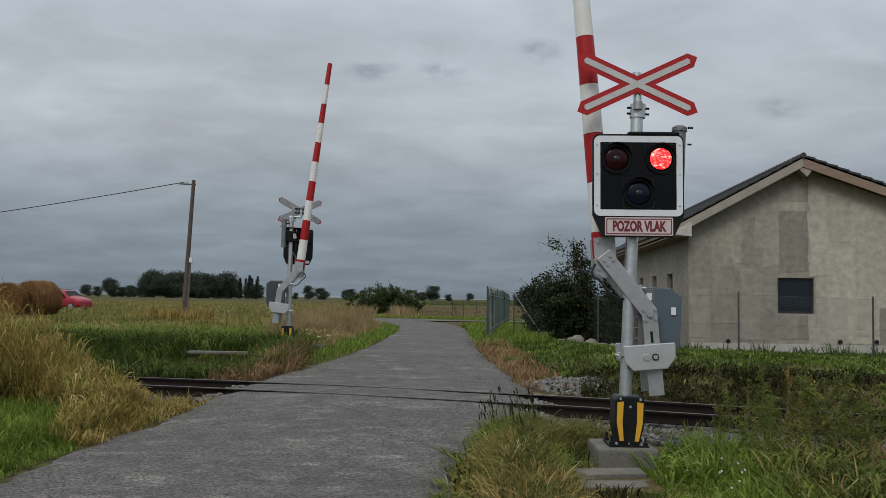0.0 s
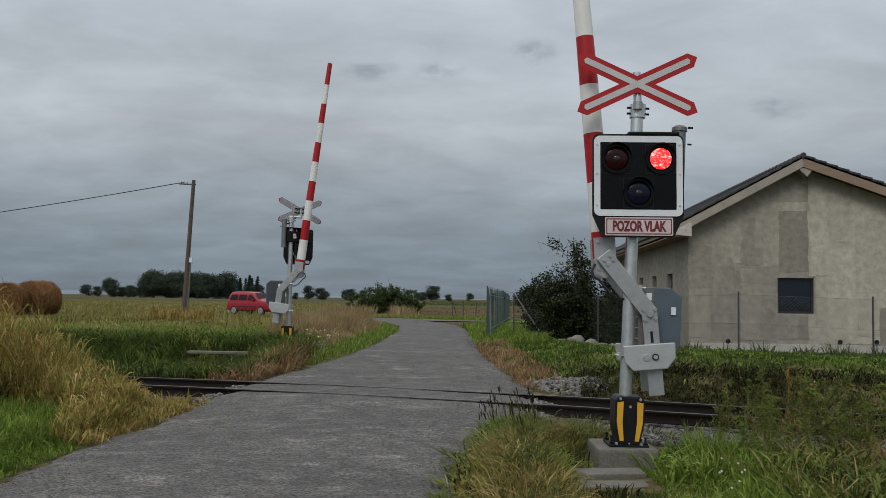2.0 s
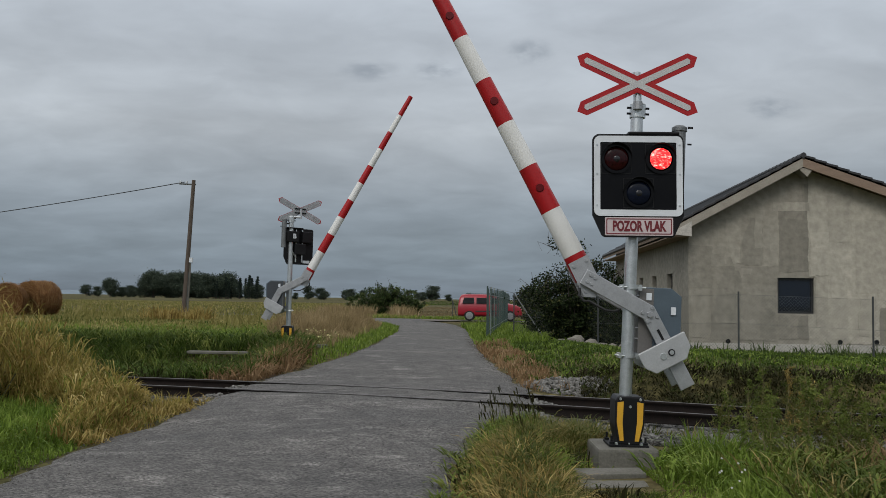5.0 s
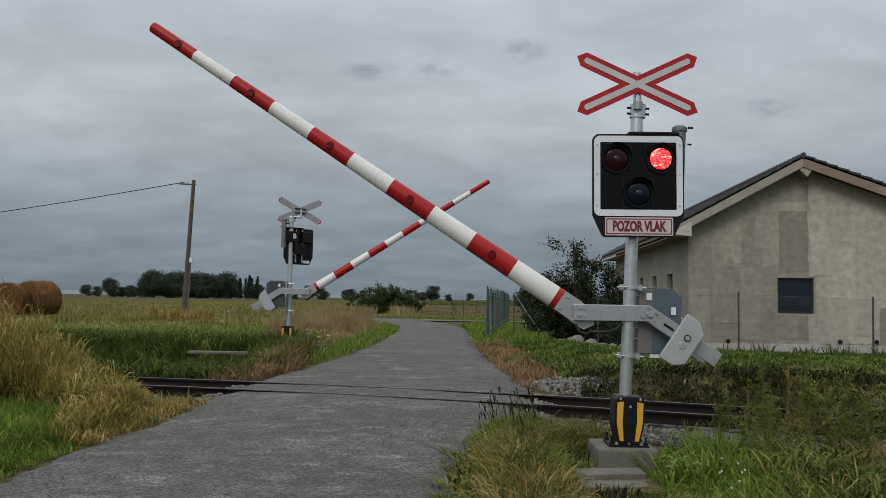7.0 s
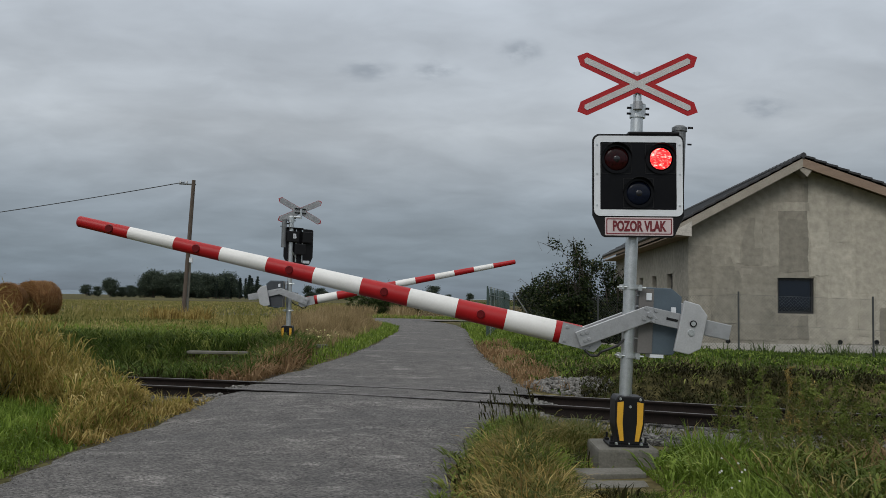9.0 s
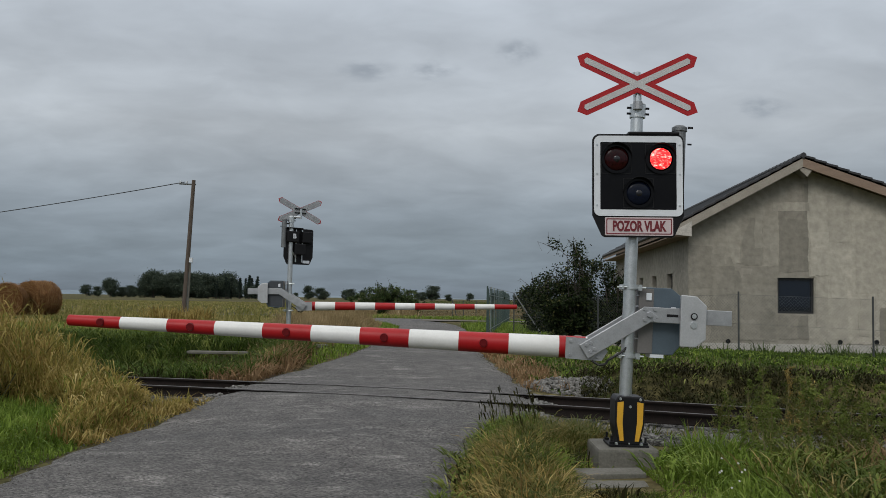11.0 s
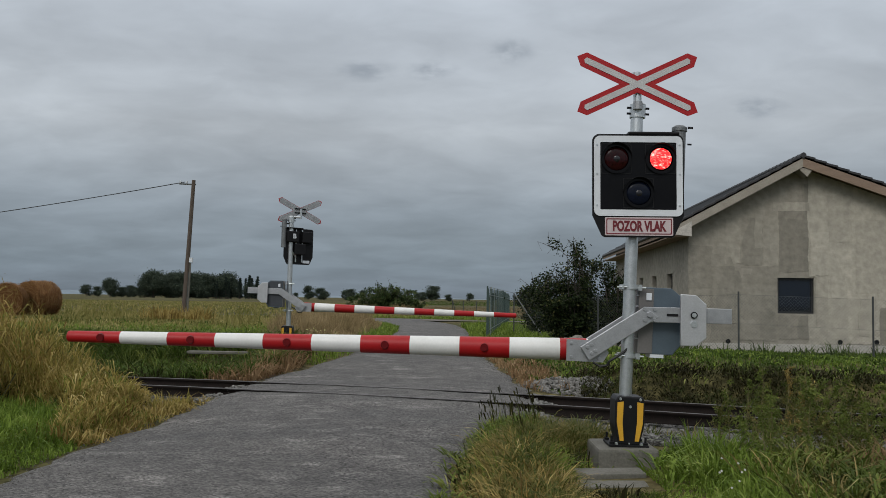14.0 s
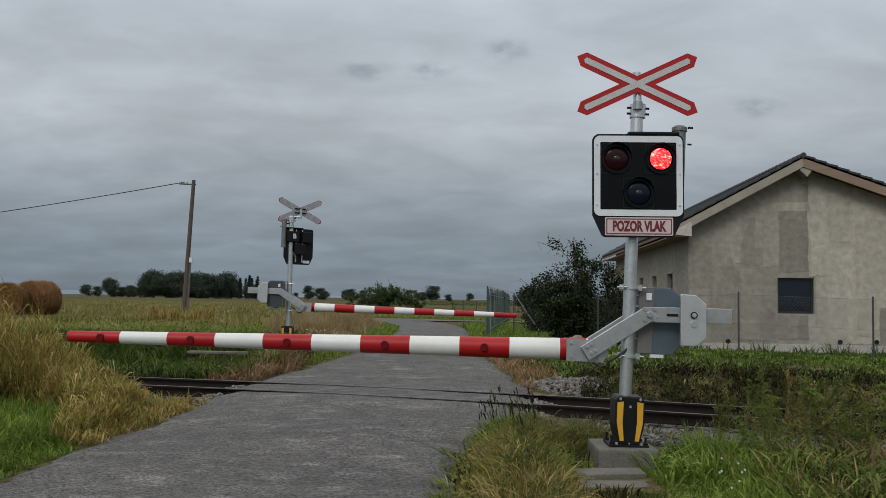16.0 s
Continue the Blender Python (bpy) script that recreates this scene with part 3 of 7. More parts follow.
def build_boom(parent):
    """The arm that swings: tapered tube in red and white, two bent arms and the counterweight. Its origin is the pivot."""
    y = 0.205
    s_end = ROOT + 9 * STRIPE + TIP
    rad = lambda s: 0.118 + (0.060 - 0.118) * (s - 0.6) / (s_end - 0.6)
    boom = part("boom", tubed((-0.60, y, -DROP), (-s_end + 0.01, y, -DROP), rad(0.6) - 0.006, 0.054, 28), M_WHITE, parent, "tapered boom banded red and white")
    edges = [0.62, ROOT] + [ROOT + STRIPE * (i + 1) for i in range(9)] + [s_end]
    for i in range(len(edges) - 1):
        a, b = edges[i], edges[i + 1]
        red = i % 2 == 0
        bm = tubed((-a, y, -DROP), (-b, y, -DROP), rad(a), rad(b), 36, caps=False)
        part("red_band" if red else "white_band", bm, M_RED if red else M_WHITE, boom, smooth=True)
        if red and i > 0:
            s = (a + b) / 2 - (0.08 if i == 10 else 0)
            r = rad(s)
            bm = tubed((-s, y - r + 0.015, -DROP), (-s, y - r - 0.012, -DROP), 0.046, 0.040, 18)
            part("reflector", bm, M_REFL, boom, "round dark red reflector")
    bm = bmesh.new()
    bmesh.ops.create_uvsphere(bm, u_segments=20, v_segments=10, radius=0.060)
    bmesh.ops.transform(bm, matrix=Matrix.Translation((-s_end, y, -DROP)) @ Matrix.Diagonal((0.4, 1, 1, 1)), verts=bm.verts)
    part("end_cap", bm, M_RED, boom)
    # clamping plates on both sides of the tube
    for yy in (y - 0.135, y + 0.205):
        bm = slabbed([(-0.83, -DROP - 0.11), (-0.46, -DROP - 0.12), (-0.40, -DROP - 0.02), (-0.48, -DROP + 0.10), (-0.83, -DROP + 0.11)], yy, yy + 0.012)
        if yy < y:
            for bx, bz in ((-0.78, -0.07), (-0.78, 0.07), (-0.50, -0.08), (-0.62, 0.07)):
                bolt(bm, bx, yy, -DROP + bz)
        part("clamp_plate", bm, M_ARM, boom)
    # bent arms
    for yy, front in ((y - 0.20, True), (y + 0.25, False)):
        a = Vector((-0.02, 0, 0.0))
        b = Vector((-0.60, 0, -DROP + 0.0))
        d = (b - a).normalized()
        nrm = Vector((-d.z, 0, d.x)) * -0.082
        p = [a - d * 0.08 - nrm, b + d * 0.06 - nrm, b + d * 0.06 + nrm, a - d * 0.02 + nrm]
        bm = slabbed([(q.x, q.z) for q in p], yy, yy + 0.045, bevel=0.006)
        if front:
            for t0, o in ((0.93, -0.03), (0.93, 0.04), (1.0, -0.03), (1.0, 0.045)):
                c = a + (b - a) * t0 + nrm.normalized() * o
                bolt(bm, c.x, yy, c.z, 0.02)
        else:
            for t0, o in ((0.93, -0.03), (0.93, 0.04), (1.0, -0.03), (1.0, 0.045)):
                c = a + (b - a) * t0 + nrm.normalized() * o
                bolt(bm, c.x, yy + 0.045, c.z, 0.02, -0.016)
            for bx, bz in ((-0.05, 0.055), (0.05, 0.055), (-0.05, -0.055), (0.05, -0.055)):
                bolt(bm, bx, yy + 0.045, bz, 0.022, -0.016)
        part("arm", bm, M_ARM, boom, "bent zinc-coated steel arm")
        bm = slabbed([(-0.06, -0.078), (0.82, -0.078), (0.82, 0.075), (-0.06, 0.078)], yy + 0.003, yy + 0.036, bevel=0.005)
        part("counterweight_bar", bm, M_ARM, boom)
        if front:
            bm = boxed(0.17, yy - 0.002, -0.013, 0.285, yy + 0.006, 0.013)
            part("slot", bm, M_BLACK, boom)
            bm = bmesh.new()
            for bx, bz in ((-0.05, 0.055), (0.05, 0.055), (-0.05, -0.055), (0.05, -0.055)):
                bolt(bm, bx, yy, bz, 0.022)
            bolt(bm, 0, yy, 0, 0.035, 0.03)
            part("pivot_bolts", bm, M_ARM, boom)
    yy = y - 0.27
    bm = slabbed([(0.30, -0.305), (0.45, -0.305), (0.55, -0.225), (0.55, 0.115), (0.45, 0.205), (0.30, 0.215), (0.295, 0.205), (0.295, -0.295)], yy, yy + 0.05, bevel=0.008)
    part("counterweight", bm, mat("pale_cast_plate", (0.50, 0.51, 0.52), 0.45, 0.5, (0.42, 0.43, 0.44), 7, 60, 0.5, 0.07), boom, "pale grey counterweight plate")
    bm = tubed((0.425, yy, 0.005), (0.425, yy - 0.014, 0.005), 0.034, 0.034, 16)
    part("bolt_head", bm, M_BLACK, boom)
    bm = tubed((0.425, yy - 0.012, 0.005), (0.425, yy - 0.018, 0.005), 0.023, 0.023, 16)
    tube(bm, (0.425, yy, -0.085), (0.425, yy - 0.012, -0.085), 0.035, 0.033, 16)
    part("bolt_head", bm, M_GALV, boom)
    yy = y + 0.30
    bm = slabbed([(0.30, -0.305), (0.45, -0.305), (0.55, -0.225), (0.55, 0.115), (0.45, 0.205), (0.30, 0.215), (0.295, 0.205), (0.295, -0.295)], yy, yy + 0.05, bevel=0.008)
    tube(bm, (0.425, yy + 0.05, 0.03), (0.425, yy + 0.064, 0.03), 0.034, 0.034, 16)
    part("counterweight", bm, MATS["pale_cast_plate"], boom, "pale grey counterweight plate")
    return boom


def ring(bm, outer, inner, y0, y1):
    """A frame between two outlines of equally many points."""
    n = len(outer)
    a = [[bm.verts.new((x, yy, z)) for x, z in pts] for pts, yy in ((outer, y0), (inner, y0), (outer, y1), (inner, y1))]
    for i in range(n):
        j = (i + 1) % n
        bm.faces.new((a[0][i], a[0][j], a[1][j], a[1][i]))
        bm.faces.new((a[2][i], a[2][j], a[0][j], a[0][i]))
        bm.faces.new((a[1][i], a[1][j], a[3][j], a[3][i]))
    bmesh.ops.recalc_face_normals(bm, faces=bm.faces)
    return bm


def text_part(name, words, size, m, material, parent, squeeze=1.0):
    cu = bpy.data.curves.new(name, "FONT")
    cu.body, cu.size, cu.align_x, cu.align_y, cu.extrude = words, size, "CENTER", "CENTER", 0.002
    cu.resolution_u = 4
    cu.offset = 0.006
    tmp = new("lettering_source", cu)
    bpy.context.view_layer.update()
    me = bpy.data.meshes.new_from_object(tmp.evaluated_get(bpy.context.evaluated_depsgraph_get()))
    bpy.data.objects.remove(tmp)
    me.transform(m @ Matrix.Diagonal((squeeze, 1, 1, 1)))
    me.name = name
    me.materials.clear()
    return link(name, me, material, parent)


def cross_arm(sign, half, w, tip):
    """Outline of one arm of the cross, with pointed, clipped ends."""
    c, s = math.cos(radians(25.0)), math.sin(radians(25.0)) * sign
    pts = [(-half, 0.0), (-half + tip, w), (half - tip, w), (half, 0.0), (half - tip, -w), (-half + tip, -w)]
    return [(x * c - z * s, x * s + z * c) for x, z in pts]


def build_barrier(m, label, board_yaw, shift, bell_x, head_tilt, group, drop=0.0, lift=0.0, board_scale=1.0, board_x=0.0):
    """Pole on a black and yellow foot with cross, lamp board, drive and boom. Its front looks towards -y."""
    th = empty("level_crossing_barrier", m, label, "level crossing barrier", group)
    part("pole", tubed((-0.02, 0, 0.45), (-0.004, 0, 3.42 - drop), 0.064, 0.064, 40, caps=False), M_GALV, th, "galvanised steel pole", smooth=True)
    bm = tubed((0, 0, 3.36 - drop), (0, 0, 3.50 - drop), 0.082, 0.082, 24)
    tube(bm, (0, 0, 3.50 - drop), (0, 0, 3.53 - drop), 0.082, 0.05, 24)
    part("pole_cap", bm, M_GALV, th)
    for sx in (-1, 1):
        for z in (3.40 - drop, 3.46 - drop):
            part("clamp_screw", tubed((sx * 0.08, -0.02, z), (sx * 0.115, -0.02, z), 0.012, 0.012, 8), M_BLACK, th)
    # stub and bracket that carry the cross
    bm = tubed((-0.02, -0.09, 3.46), (-0.045, -0.09, 3.815), 0.042, 0.042, 20)
    tube(bm, (-0.02, -0.09, 3.52), (0.0, 0.0, 3.47), 0.03, 0.03, 12)
    if shift:
        tube(bm, (0.0, 0.0, 3.50), (shift, -0.06, 3.50), 0.03, 0.03, 12)
        tube(bm, (shift, -0.06, 3.46), (shift, -0.06, 3.72), 0.03, 0.03, 12)
    bmesh.ops.translate(bm, vec=(0, 0, -drop), verts=bm.verts)
    part("cross_stub", bm, M_GALV, th)
    part("stub_bracket", tubed((-0.02, -0.09, 3.43 - drop), (-0.02, -0.09, 3.51 - drop), 0.046, 0.048, 20), M_ARM, th)
    # warning cross of two crossed arms
    plate = bmesh.new()
    slab(plate, cross_arm(1, 0.68, 0.078, 0.075), -0.150, -0.146)
    slab(plate, cross_arm(-1, 0.68, 0.078, 0.075), -0.1505, -0.1465)
    bmesh.ops.translate(plate, vec=(-0.045, 0, 3.70), verts=plate.verts)
    cr = part("warning_cross", plate, M_SIGNRED, th, "red-edged white warning cross")
    plate = bmesh.new()
    slab(plate, cross_arm(1, 0.60, 0.030, 0.018), -0.1540, -0.1515)
    slab(plate, cross_arm(-1, 0.60, 0.030, 0.018), -0.1550, -0.1515)
    bmesh.ops.translate(plate, vec=(-0.045, 0, 3.70), verts=plate.verts)
    part("white_stripes", plate, M_SIGNWHITE, cr)
    plate = bmesh.new()
    slab(plate, cross_arm(1, 0.655, 0.072, 0.07), -0.1445, -0.143)
    slab(plate, cross_arm(-1, 0.655, 0.072, 0.07), -0.1445, -0.1425)
    bmesh.ops.translate(plate, vec=(-0.045, 0, 3.70), verts=plate.verts)
    part("plate_back", plate, mat("bare_aluminium", (0.42, 0.43, 0.44), 0.45, 0.5), cr, "bare aluminium back")
    bm = bmesh.new()
    for z in (3.645, 3.755):
        box(bm, -0.205, -0.142, z - 0.012, 0.115, -0.115, z + 0.012)
    part("rail", bm, M_BLACK, cr)
    hub = Matrix.Translation((-0.045, 0, 3.70))
    cr.matrix_basis = Matrix.Translation((shift, 0, -drop - 0.022)) @ hub @ Matrix.Rotation(radians(head_tilt), 4, "Y") @ hub.inverted() @ Matrix.Rotation(radians(board_yaw * 0.9), 4, "Z")
    # lamp board
    bd = empty("signal_board", Matrix.Translation((-0.005 + shift * 1.35 + board_x, -0.16, 2.73 - drop * 0.4)) @ Matrix.Rotation(radians(head_tilt), 4, "Y") @ Matrix.Rotation(radians(board_yaw), 4, "Z") @ Matrix.Scale(board_scale, 4), "", "")
    for k in ("label", "category"):
        if k in bd:
            del bd[k]
    bd.parent = th
    outer = round_rect(0.93, 0.86, 0.07, 6, 0, 0.0)
    shell = [p for p in outer if p[1] > 0] + [(-0.465, -0.40), (-0.37, -0.605), (-0.34, -0.625), (0.34, -0.625), (0.37, -0.605), (0.465, -0.40)]
    part("backing", slabbed(shell, 0.0, 0.03), M_BLACK, bd, "black board backing")
    part("border", ring(bmesh.new(), round_rect(0.90, 0.82, 0.06, 6), round_rect(0.775, 0.69, 0.012, 6), -0.012, 0.0), M_FRAMEWHITE, bd, "white reflective border")
    part("front_panel", slabbed(round_rect(0.78, 0.70, 0.012), -0.006, 0.0), M_BLACKGLOSS, bd, "glossy black front panel")
    bm = bmesh.new()
    for cx, cz, w in ((-0.225, 0.175, 0.31), (0.225, 0.175, 0.31), (0.0, -0.175, 0.31)):
        ring(bm, round_rect(w, 0.31, 0.01, 2, cx, cz), round_rect(w - 0.016, 0.294, 0.01, 2, cx, cz), -0.011, -0.006)
    part("lamp_frames", bm, M_BLACK, bd)
    for cx, cz, blue in ((-0.225, 0.175, False), (0.225, 0.175, False), (0.0, -0.175, True)):
        bm = ring(bmesh.new(), [(cx + 0.155 * math.cos(a), cz + 0.155 * math.sin(a)) for a in np.linspace(0, 6.283, 33)[:-1]], [(cx + 0.125 * math.cos(a), cz + 0.125 * math.sin(a)) for a in np.linspace(0, 6.283, 33)[:-1]], -0.03, -0.006)
        part("lamp_rim", bm, M_BLACKGLOSS, bd)
        # hood over the upper half
        n, bm = 17, bmesh.new()
        rows = []
        for i in range(n):
            a = math.pi * i / (n - 1)
            dep = 0.03 + 0.07 * math.sin(a)
            rows.append([bm.verts.new((cx + r * math.cos(a), yy, cz + r * math.sin(a))) for r, yy in ((0.157, -0.01), (0.157, -dep), (0.152, -dep), (0.152, -0.01))])
        for p, q in zip(rows, rows[1:]):
            for k in range(3):
                bm.faces.new((p[k], p[k + 1], q[k + 1], q[k]))
        bmesh.ops.recalc_face_normals(bm, faces=bm.faces)
        part("lamp_hood", bm, M_BLACKGLOSS, bd, smooth=True)
        # domed unlit lens with a small bulb reflection cup
        def dome(r, depth, y0):
            b2 = bmesh.new()
            bmesh.ops.create_uvsphere(b2, u_segments=28, v_segments=14, radius=r)
            bmesh.ops.delete(b2, geom=[v for v in b2.verts if v.co.z < -1e-4], context="VERTS")
            bmesh.ops.transform(b2, matrix=Matrix.Translation((0, y0, 0)) @ Matrix.Rotation(radians(90), 4, "X") @ Matrix.Diagonal((1, 1, depth / r, 1)), verts=b2.verts)
            return b2
        lens = part("lens", dome(0.124, 0.030, 0.0), M_BLUELENS if blue else M_REDLENS, bd, "dark blue lens" if blue else "dark red unlit lens", smooth=True)
        lens.location = (cx, -0.012, cz)
        cup = part("lens_boss", dome(0.036, 0.012, 0.0), mat("lens_boss_grey", (0.014, 0.014, 0.017), 0.2), bd, smooth=True)
        cup.location = (cx, -0.036, cz - 0.004)
        if not blue:
            lit = part("lamp_glow", dome(0.112, 0.036, 0.0), M_LIT, bd, "lit red lamp lens", smooth=True)
            lit.location = (cx, 0.03, cz)
    part("word_plate", slabbed(round_rect(0.69, 0.185, 0.01, 2, 0.005, -0.515), -0.008, 0.0), M_PLATE, bd, "white plate lettered in dark red")
    part("plate_outline", ring(bmesh.new(), round_rect(0.665, 0.16, 0.008, 2, 0.005, -0.515), round_rect(0.645, 0.14, 0.008, 2, 0.005, -0.515), -0.010, -0.008), M_LETTER, bd)
    text_part("lettering", "POZOR VLAK", 0.142, Matrix.Translation((0.005, -0.010, -0.517)) @ Matrix.Rotation(radians(90), 4, "X"), M_LETTER, bd, 0.62)
    for sx in (-1, 1):
        for z in (0.32, 0.02, -0.30):
            part("rivet", bolt(bmesh.new(), sx * 0.42, -0.012, z, 0.010, 0.008), M_GALV, bd)
    # rear housings of the lamps
    for hx, hz in ((-0.40, 0.02), (0.06, 0.02), (-0.17, -0.34)):
        part("lamp_housing", boxed(hx, 0.03, hz, hx + 0.34, 0.17, hz + 0.32, bevel=0.02), M_BLACK, bd)
    # mounting rails and strut behind the board
    for rx in (-0.10, 0.10):
        part("mounting_rail", boxed(rx - 0.016, 0.03, -0.56, rx + 0.016, 0.065, 0.40, bevel=0.004), M_GALV, bd)
    part("strut", tubed((0.10, 0.07, -0.42), (0.26, 0.10, -0.22), 0.022, 0.022, 10), M_GALV, bd)
    text_part("rear_letter", "B", 0.19, Matrix.Translation((0.20, 0.172, 0.19)) @ Matrix.Rotation(radians(180), 4, "Z") @ Matrix.Rotation(radians(90), 4, "X"), M_FRAMEWHITE, bd)
    part("top_cover", boxed(-0.10, -0.02, 0.425, 0.42, 0.12, 0.455, bevel=0.012), M_BLACK, bd)
    part("rear_label", boxed(-0.45, 0.031, 0.08, -0.41, 0.036, 0.34), M_FRAMEWHITE, bd)
    part("rear_label", boxed(-0.36, 0.031, -0.58, -0.14, 0.036, -0.50), M_FRAMEWHITE, bd)
    # bell tube beside the board
    bm = tubed((bell_x, 0.05, 2.55), (bell_x, 0.05, 3.27), 0.066, 0.066, 24)
    tube(bm, (bell_x, 0.05, 3.25), (bell_x, 0.05, 3.29), 0.078, 0.078, 24)
    tube(bm, (bell_x, 0.05, 3.29), (bell_x, 0.05, 3.31), 0.078, 0.05, 24)
    part("bell_tube", bm, mat("dull_grey_tube", (0.20, 0.21, 0.215), 0.5, 0.5), th, "grey bell tube")
    bm = bmesh.new()
    box(bm, -0.05, 0.0, 3.16, bell_x, 0.05, 3.20)
    tube(bm, (bell_x + 0.075, 0.0, 3.285), (bell_x + 0.125, 0.0, 3.285), 0.012, 0.012, 8)
    tube(bm, (bell_x + 0.075, 0.0, 3.11), (bell_x + 0.115, 0.0, 3.11), 0.010, 0.010, 8)
    part("bell_bracket", bm, M_BLACK, th)
    # drive box behind the arm
    s = 1.275 + lift
    prof = [(0.10, 0.335), (0.42, 0.335), (0.53, 0.25), (0.53, -0.25), (0.45, -0.35), (0.10, -0.35)]
    bm = slabbed([(x, z + s) for x, z in prof], 0.02, 0.34, bevel=0.008)
    dv = part("drive_box", bm, M_BOX, th, "blue-grey drive housing with chamfered corners")
    bm = slabbed([(0.088, s + 0.32), (0.24, s + 0.32), (0.24, s - 0.345), (0.088, s - 0.345)], 0.012, 0.33, bevel=0.006)
    part("drive_cover", bm, M_BOX2, dv, "warm grey cover")
    part("lock_flap", boxed(0.16, -0.002, s + 0.20, 0.215, 0.012, s + 0.275, bevel=0.004), M_FRAMEWHITE, dv)
    part("lock_flap", boxed(0.42, 0.004, s + 0.06, 0.47, 0.022, s + 0.14, bevel=0.004), M_FRAMEWHITE, dv)
    part("rear_cover", slabbed([(0.11, s + 0.31), (0.41, s + 0.31), (0.50, s + 0.24), (0.50, s - 0.24), (0.43, s - 0.33), (0.11, s - 0.33)], 0.335, 0.347, bevel=0.004), mat("dark_grey_paint", (0.045, 0.052, 0.06), 0.5, 0.0, (0.035, 0.04, 0.047), 5, 60, 0.5, 0.08), dv, "dark grey rear cover")
    part("lock_flap", boxed(0.16, 0.345, s + 0.17, 0.215, 0.358, s + 0.25, bevel=0.004), M_FRAMEWHITE, dv)
    bm = boxed(0.22, 0.02, s - 0.385, 0.36, 0.2, s - 0.35)
    part("drain_sill", bm, M_FRAMEWHITE, dv)
    bm = bmesh.new()
    for z in np.arange(s - 0.2, s + 0.28, 0.11):
        box(bm, 0.035, 0.02, z, 0.10, 0.10, z + 0.012)
    box(bm, 0.03, 0.02, s - 0.33, 0.045, 0.12, s + 0.33)
    part("bracket", bm, M_ARM, dv)
    # pole clamps with threaded rods
    for z in (1.60, 0.90):
        bm = tubed((0, 0, z - 0.02), (0, 0, z + 0.02), 0.080, 0.080, 24)
        tube(bm, (-0.13, -0.05, z), (0.14, -0.05, z), 0.010, 0.010, 8)
        tube(bm, (-0.13, 0.07, z), (0.14, 0.07, z), 0.010, 0.010, 8)
        box(bm, 0.06, -0.06, z - 0.03, 0.10, 0.09, z + 0.03)
        box(bm, -0.11, -0.06, z - 0.025, -0.085, 0.08, z + 0.025)
        part("pole_clamp", bm, M_GALV, th)
    # foot guard
    bm = slabbed([(-0.125, 0.50), (0.125, 0.50), (0.148, 0.46), (0.148, 0.20), (0.105, 0.02), (-0.105, 0.02), (-0.148, 0.20), (-0.148, 0.46)], -0.155, 0.13, bevel=0.015)
    fg = part("foot_guard", bm, M_BLACK, th, "black foot guard with yellow stripes")
    for sx in (-1, 1):
        pts = [(sx * 0.068, 0.45), (sx * 0.130, 0.44), (sx * 0.130, 0.24), (sx * 0.095, 0.06), (sx * 0.056, 0.06), (sx * 0.072, 0.24)]
        part("yellow_stripe", slabbed(pts if sx > 0 else pts[::-1], 0.129, 0.137), M_YELLOW, fg, "yellow stripe")
        part("yellow_stripe", slabbed(pts if sx > 0 else pts[::-1], -0.163, -0.154), M_YELLOW, fg, "yellow stripe")
    for bx, bz in ((-0.10, 0.475), (0.10, 0.475), (-0.125, 0.03), (0.125, 0.03), (0.0, 0.035), (0.0, 0.40)):
        part("guard_bolt", bolt(bmesh.new(), bx, -0.152, bz, 0.016 if bz != 0.035 else 0.010, 0.016), M_GALV, fg)
    bm = boxed(-0.20, -0.17, 0.0, 0.20, 0.17, 0.022, bevel=0.004)
    for bx in (-0.17, 0.17):
        for by in (-0.13, 0.13):
            tube(bm, (bx, by, 0.02), (bx, by, 0.10), 0.012, 0.012, 8)
            tube(bm, (bx, by, 0.02), (bx, by, 0.045), 0.026, 0.026, 6)
    part("base_plate", bm, M_BLACK, th)
    boom = build_boom(th)
    pts = [(-0.56, 0.06, -0.50), (-0.49, 0.04, -0.54), (-0.42, 0.03, -0.525), (-0.40, 0.02, -0.48), (-0.32, 0.02, -0.43), (-0.24, 0.03, -0.375), (-0.19, 0.05, -0.30), (-0.175, 0.07, -0.23)]
    part("cable", polyline_tube(bmesh.new(), [Vector(p) for p in pts], 0.013, 8), M_CABLE, boom, "black sagging cable")
    return th, boom, bd


near_barrier, near_boom, near_board = build_barrier(pose(1.885, 8.84, 0.225, 0, 2.0, 0), "galvanised level-crossing barrier with warning cross and flashing lamp board", 0, 0.0, 0.455, -2.3, "barriers of the crossing")
far_barrier, far_boom, far_board = build_barrier(pose(-4.05, 22.6, 0.42, 0, -0.6, 180), "level-crossing barrier seen from its unpainted back across the track", 35, -0.24, 0.17, 0.0, "barriers of the crossing", 0.14, 0.06, 0.90, 0.15)


def build_foundation(x, y, z):
    th = empty("concrete_foundation", pose(x, y, z), "weathered concrete foundation block under the barrier", "foundation", "barrier foundations")
    part("block", boxed(-0.31, -0.28, -0.5, 0.29, 0.40, 0.0, bevel=0.03), M_CONC, th)
    return th


build_foundation(1.87, 8.84, 0.223)
build_foundation(-4.05, 22.6, 0.418)
for k, (x, y, z, rz) in enumerate(((1.60, 8.22, 0.05, 3), (1.55, 7.84, 0.01, -2))):
    sl = part("concrete_slab", boxed(-0.32, -0.13, -0.06, 0.32, 0.13, 0.03, bevel=0.012), M_CONC)
    sl.matrix_basis = pose(x, y, z, 2, -1, rz)
    tagged(sl, "flat concrete step slab sunk in the grass", "slab", "step slabs")


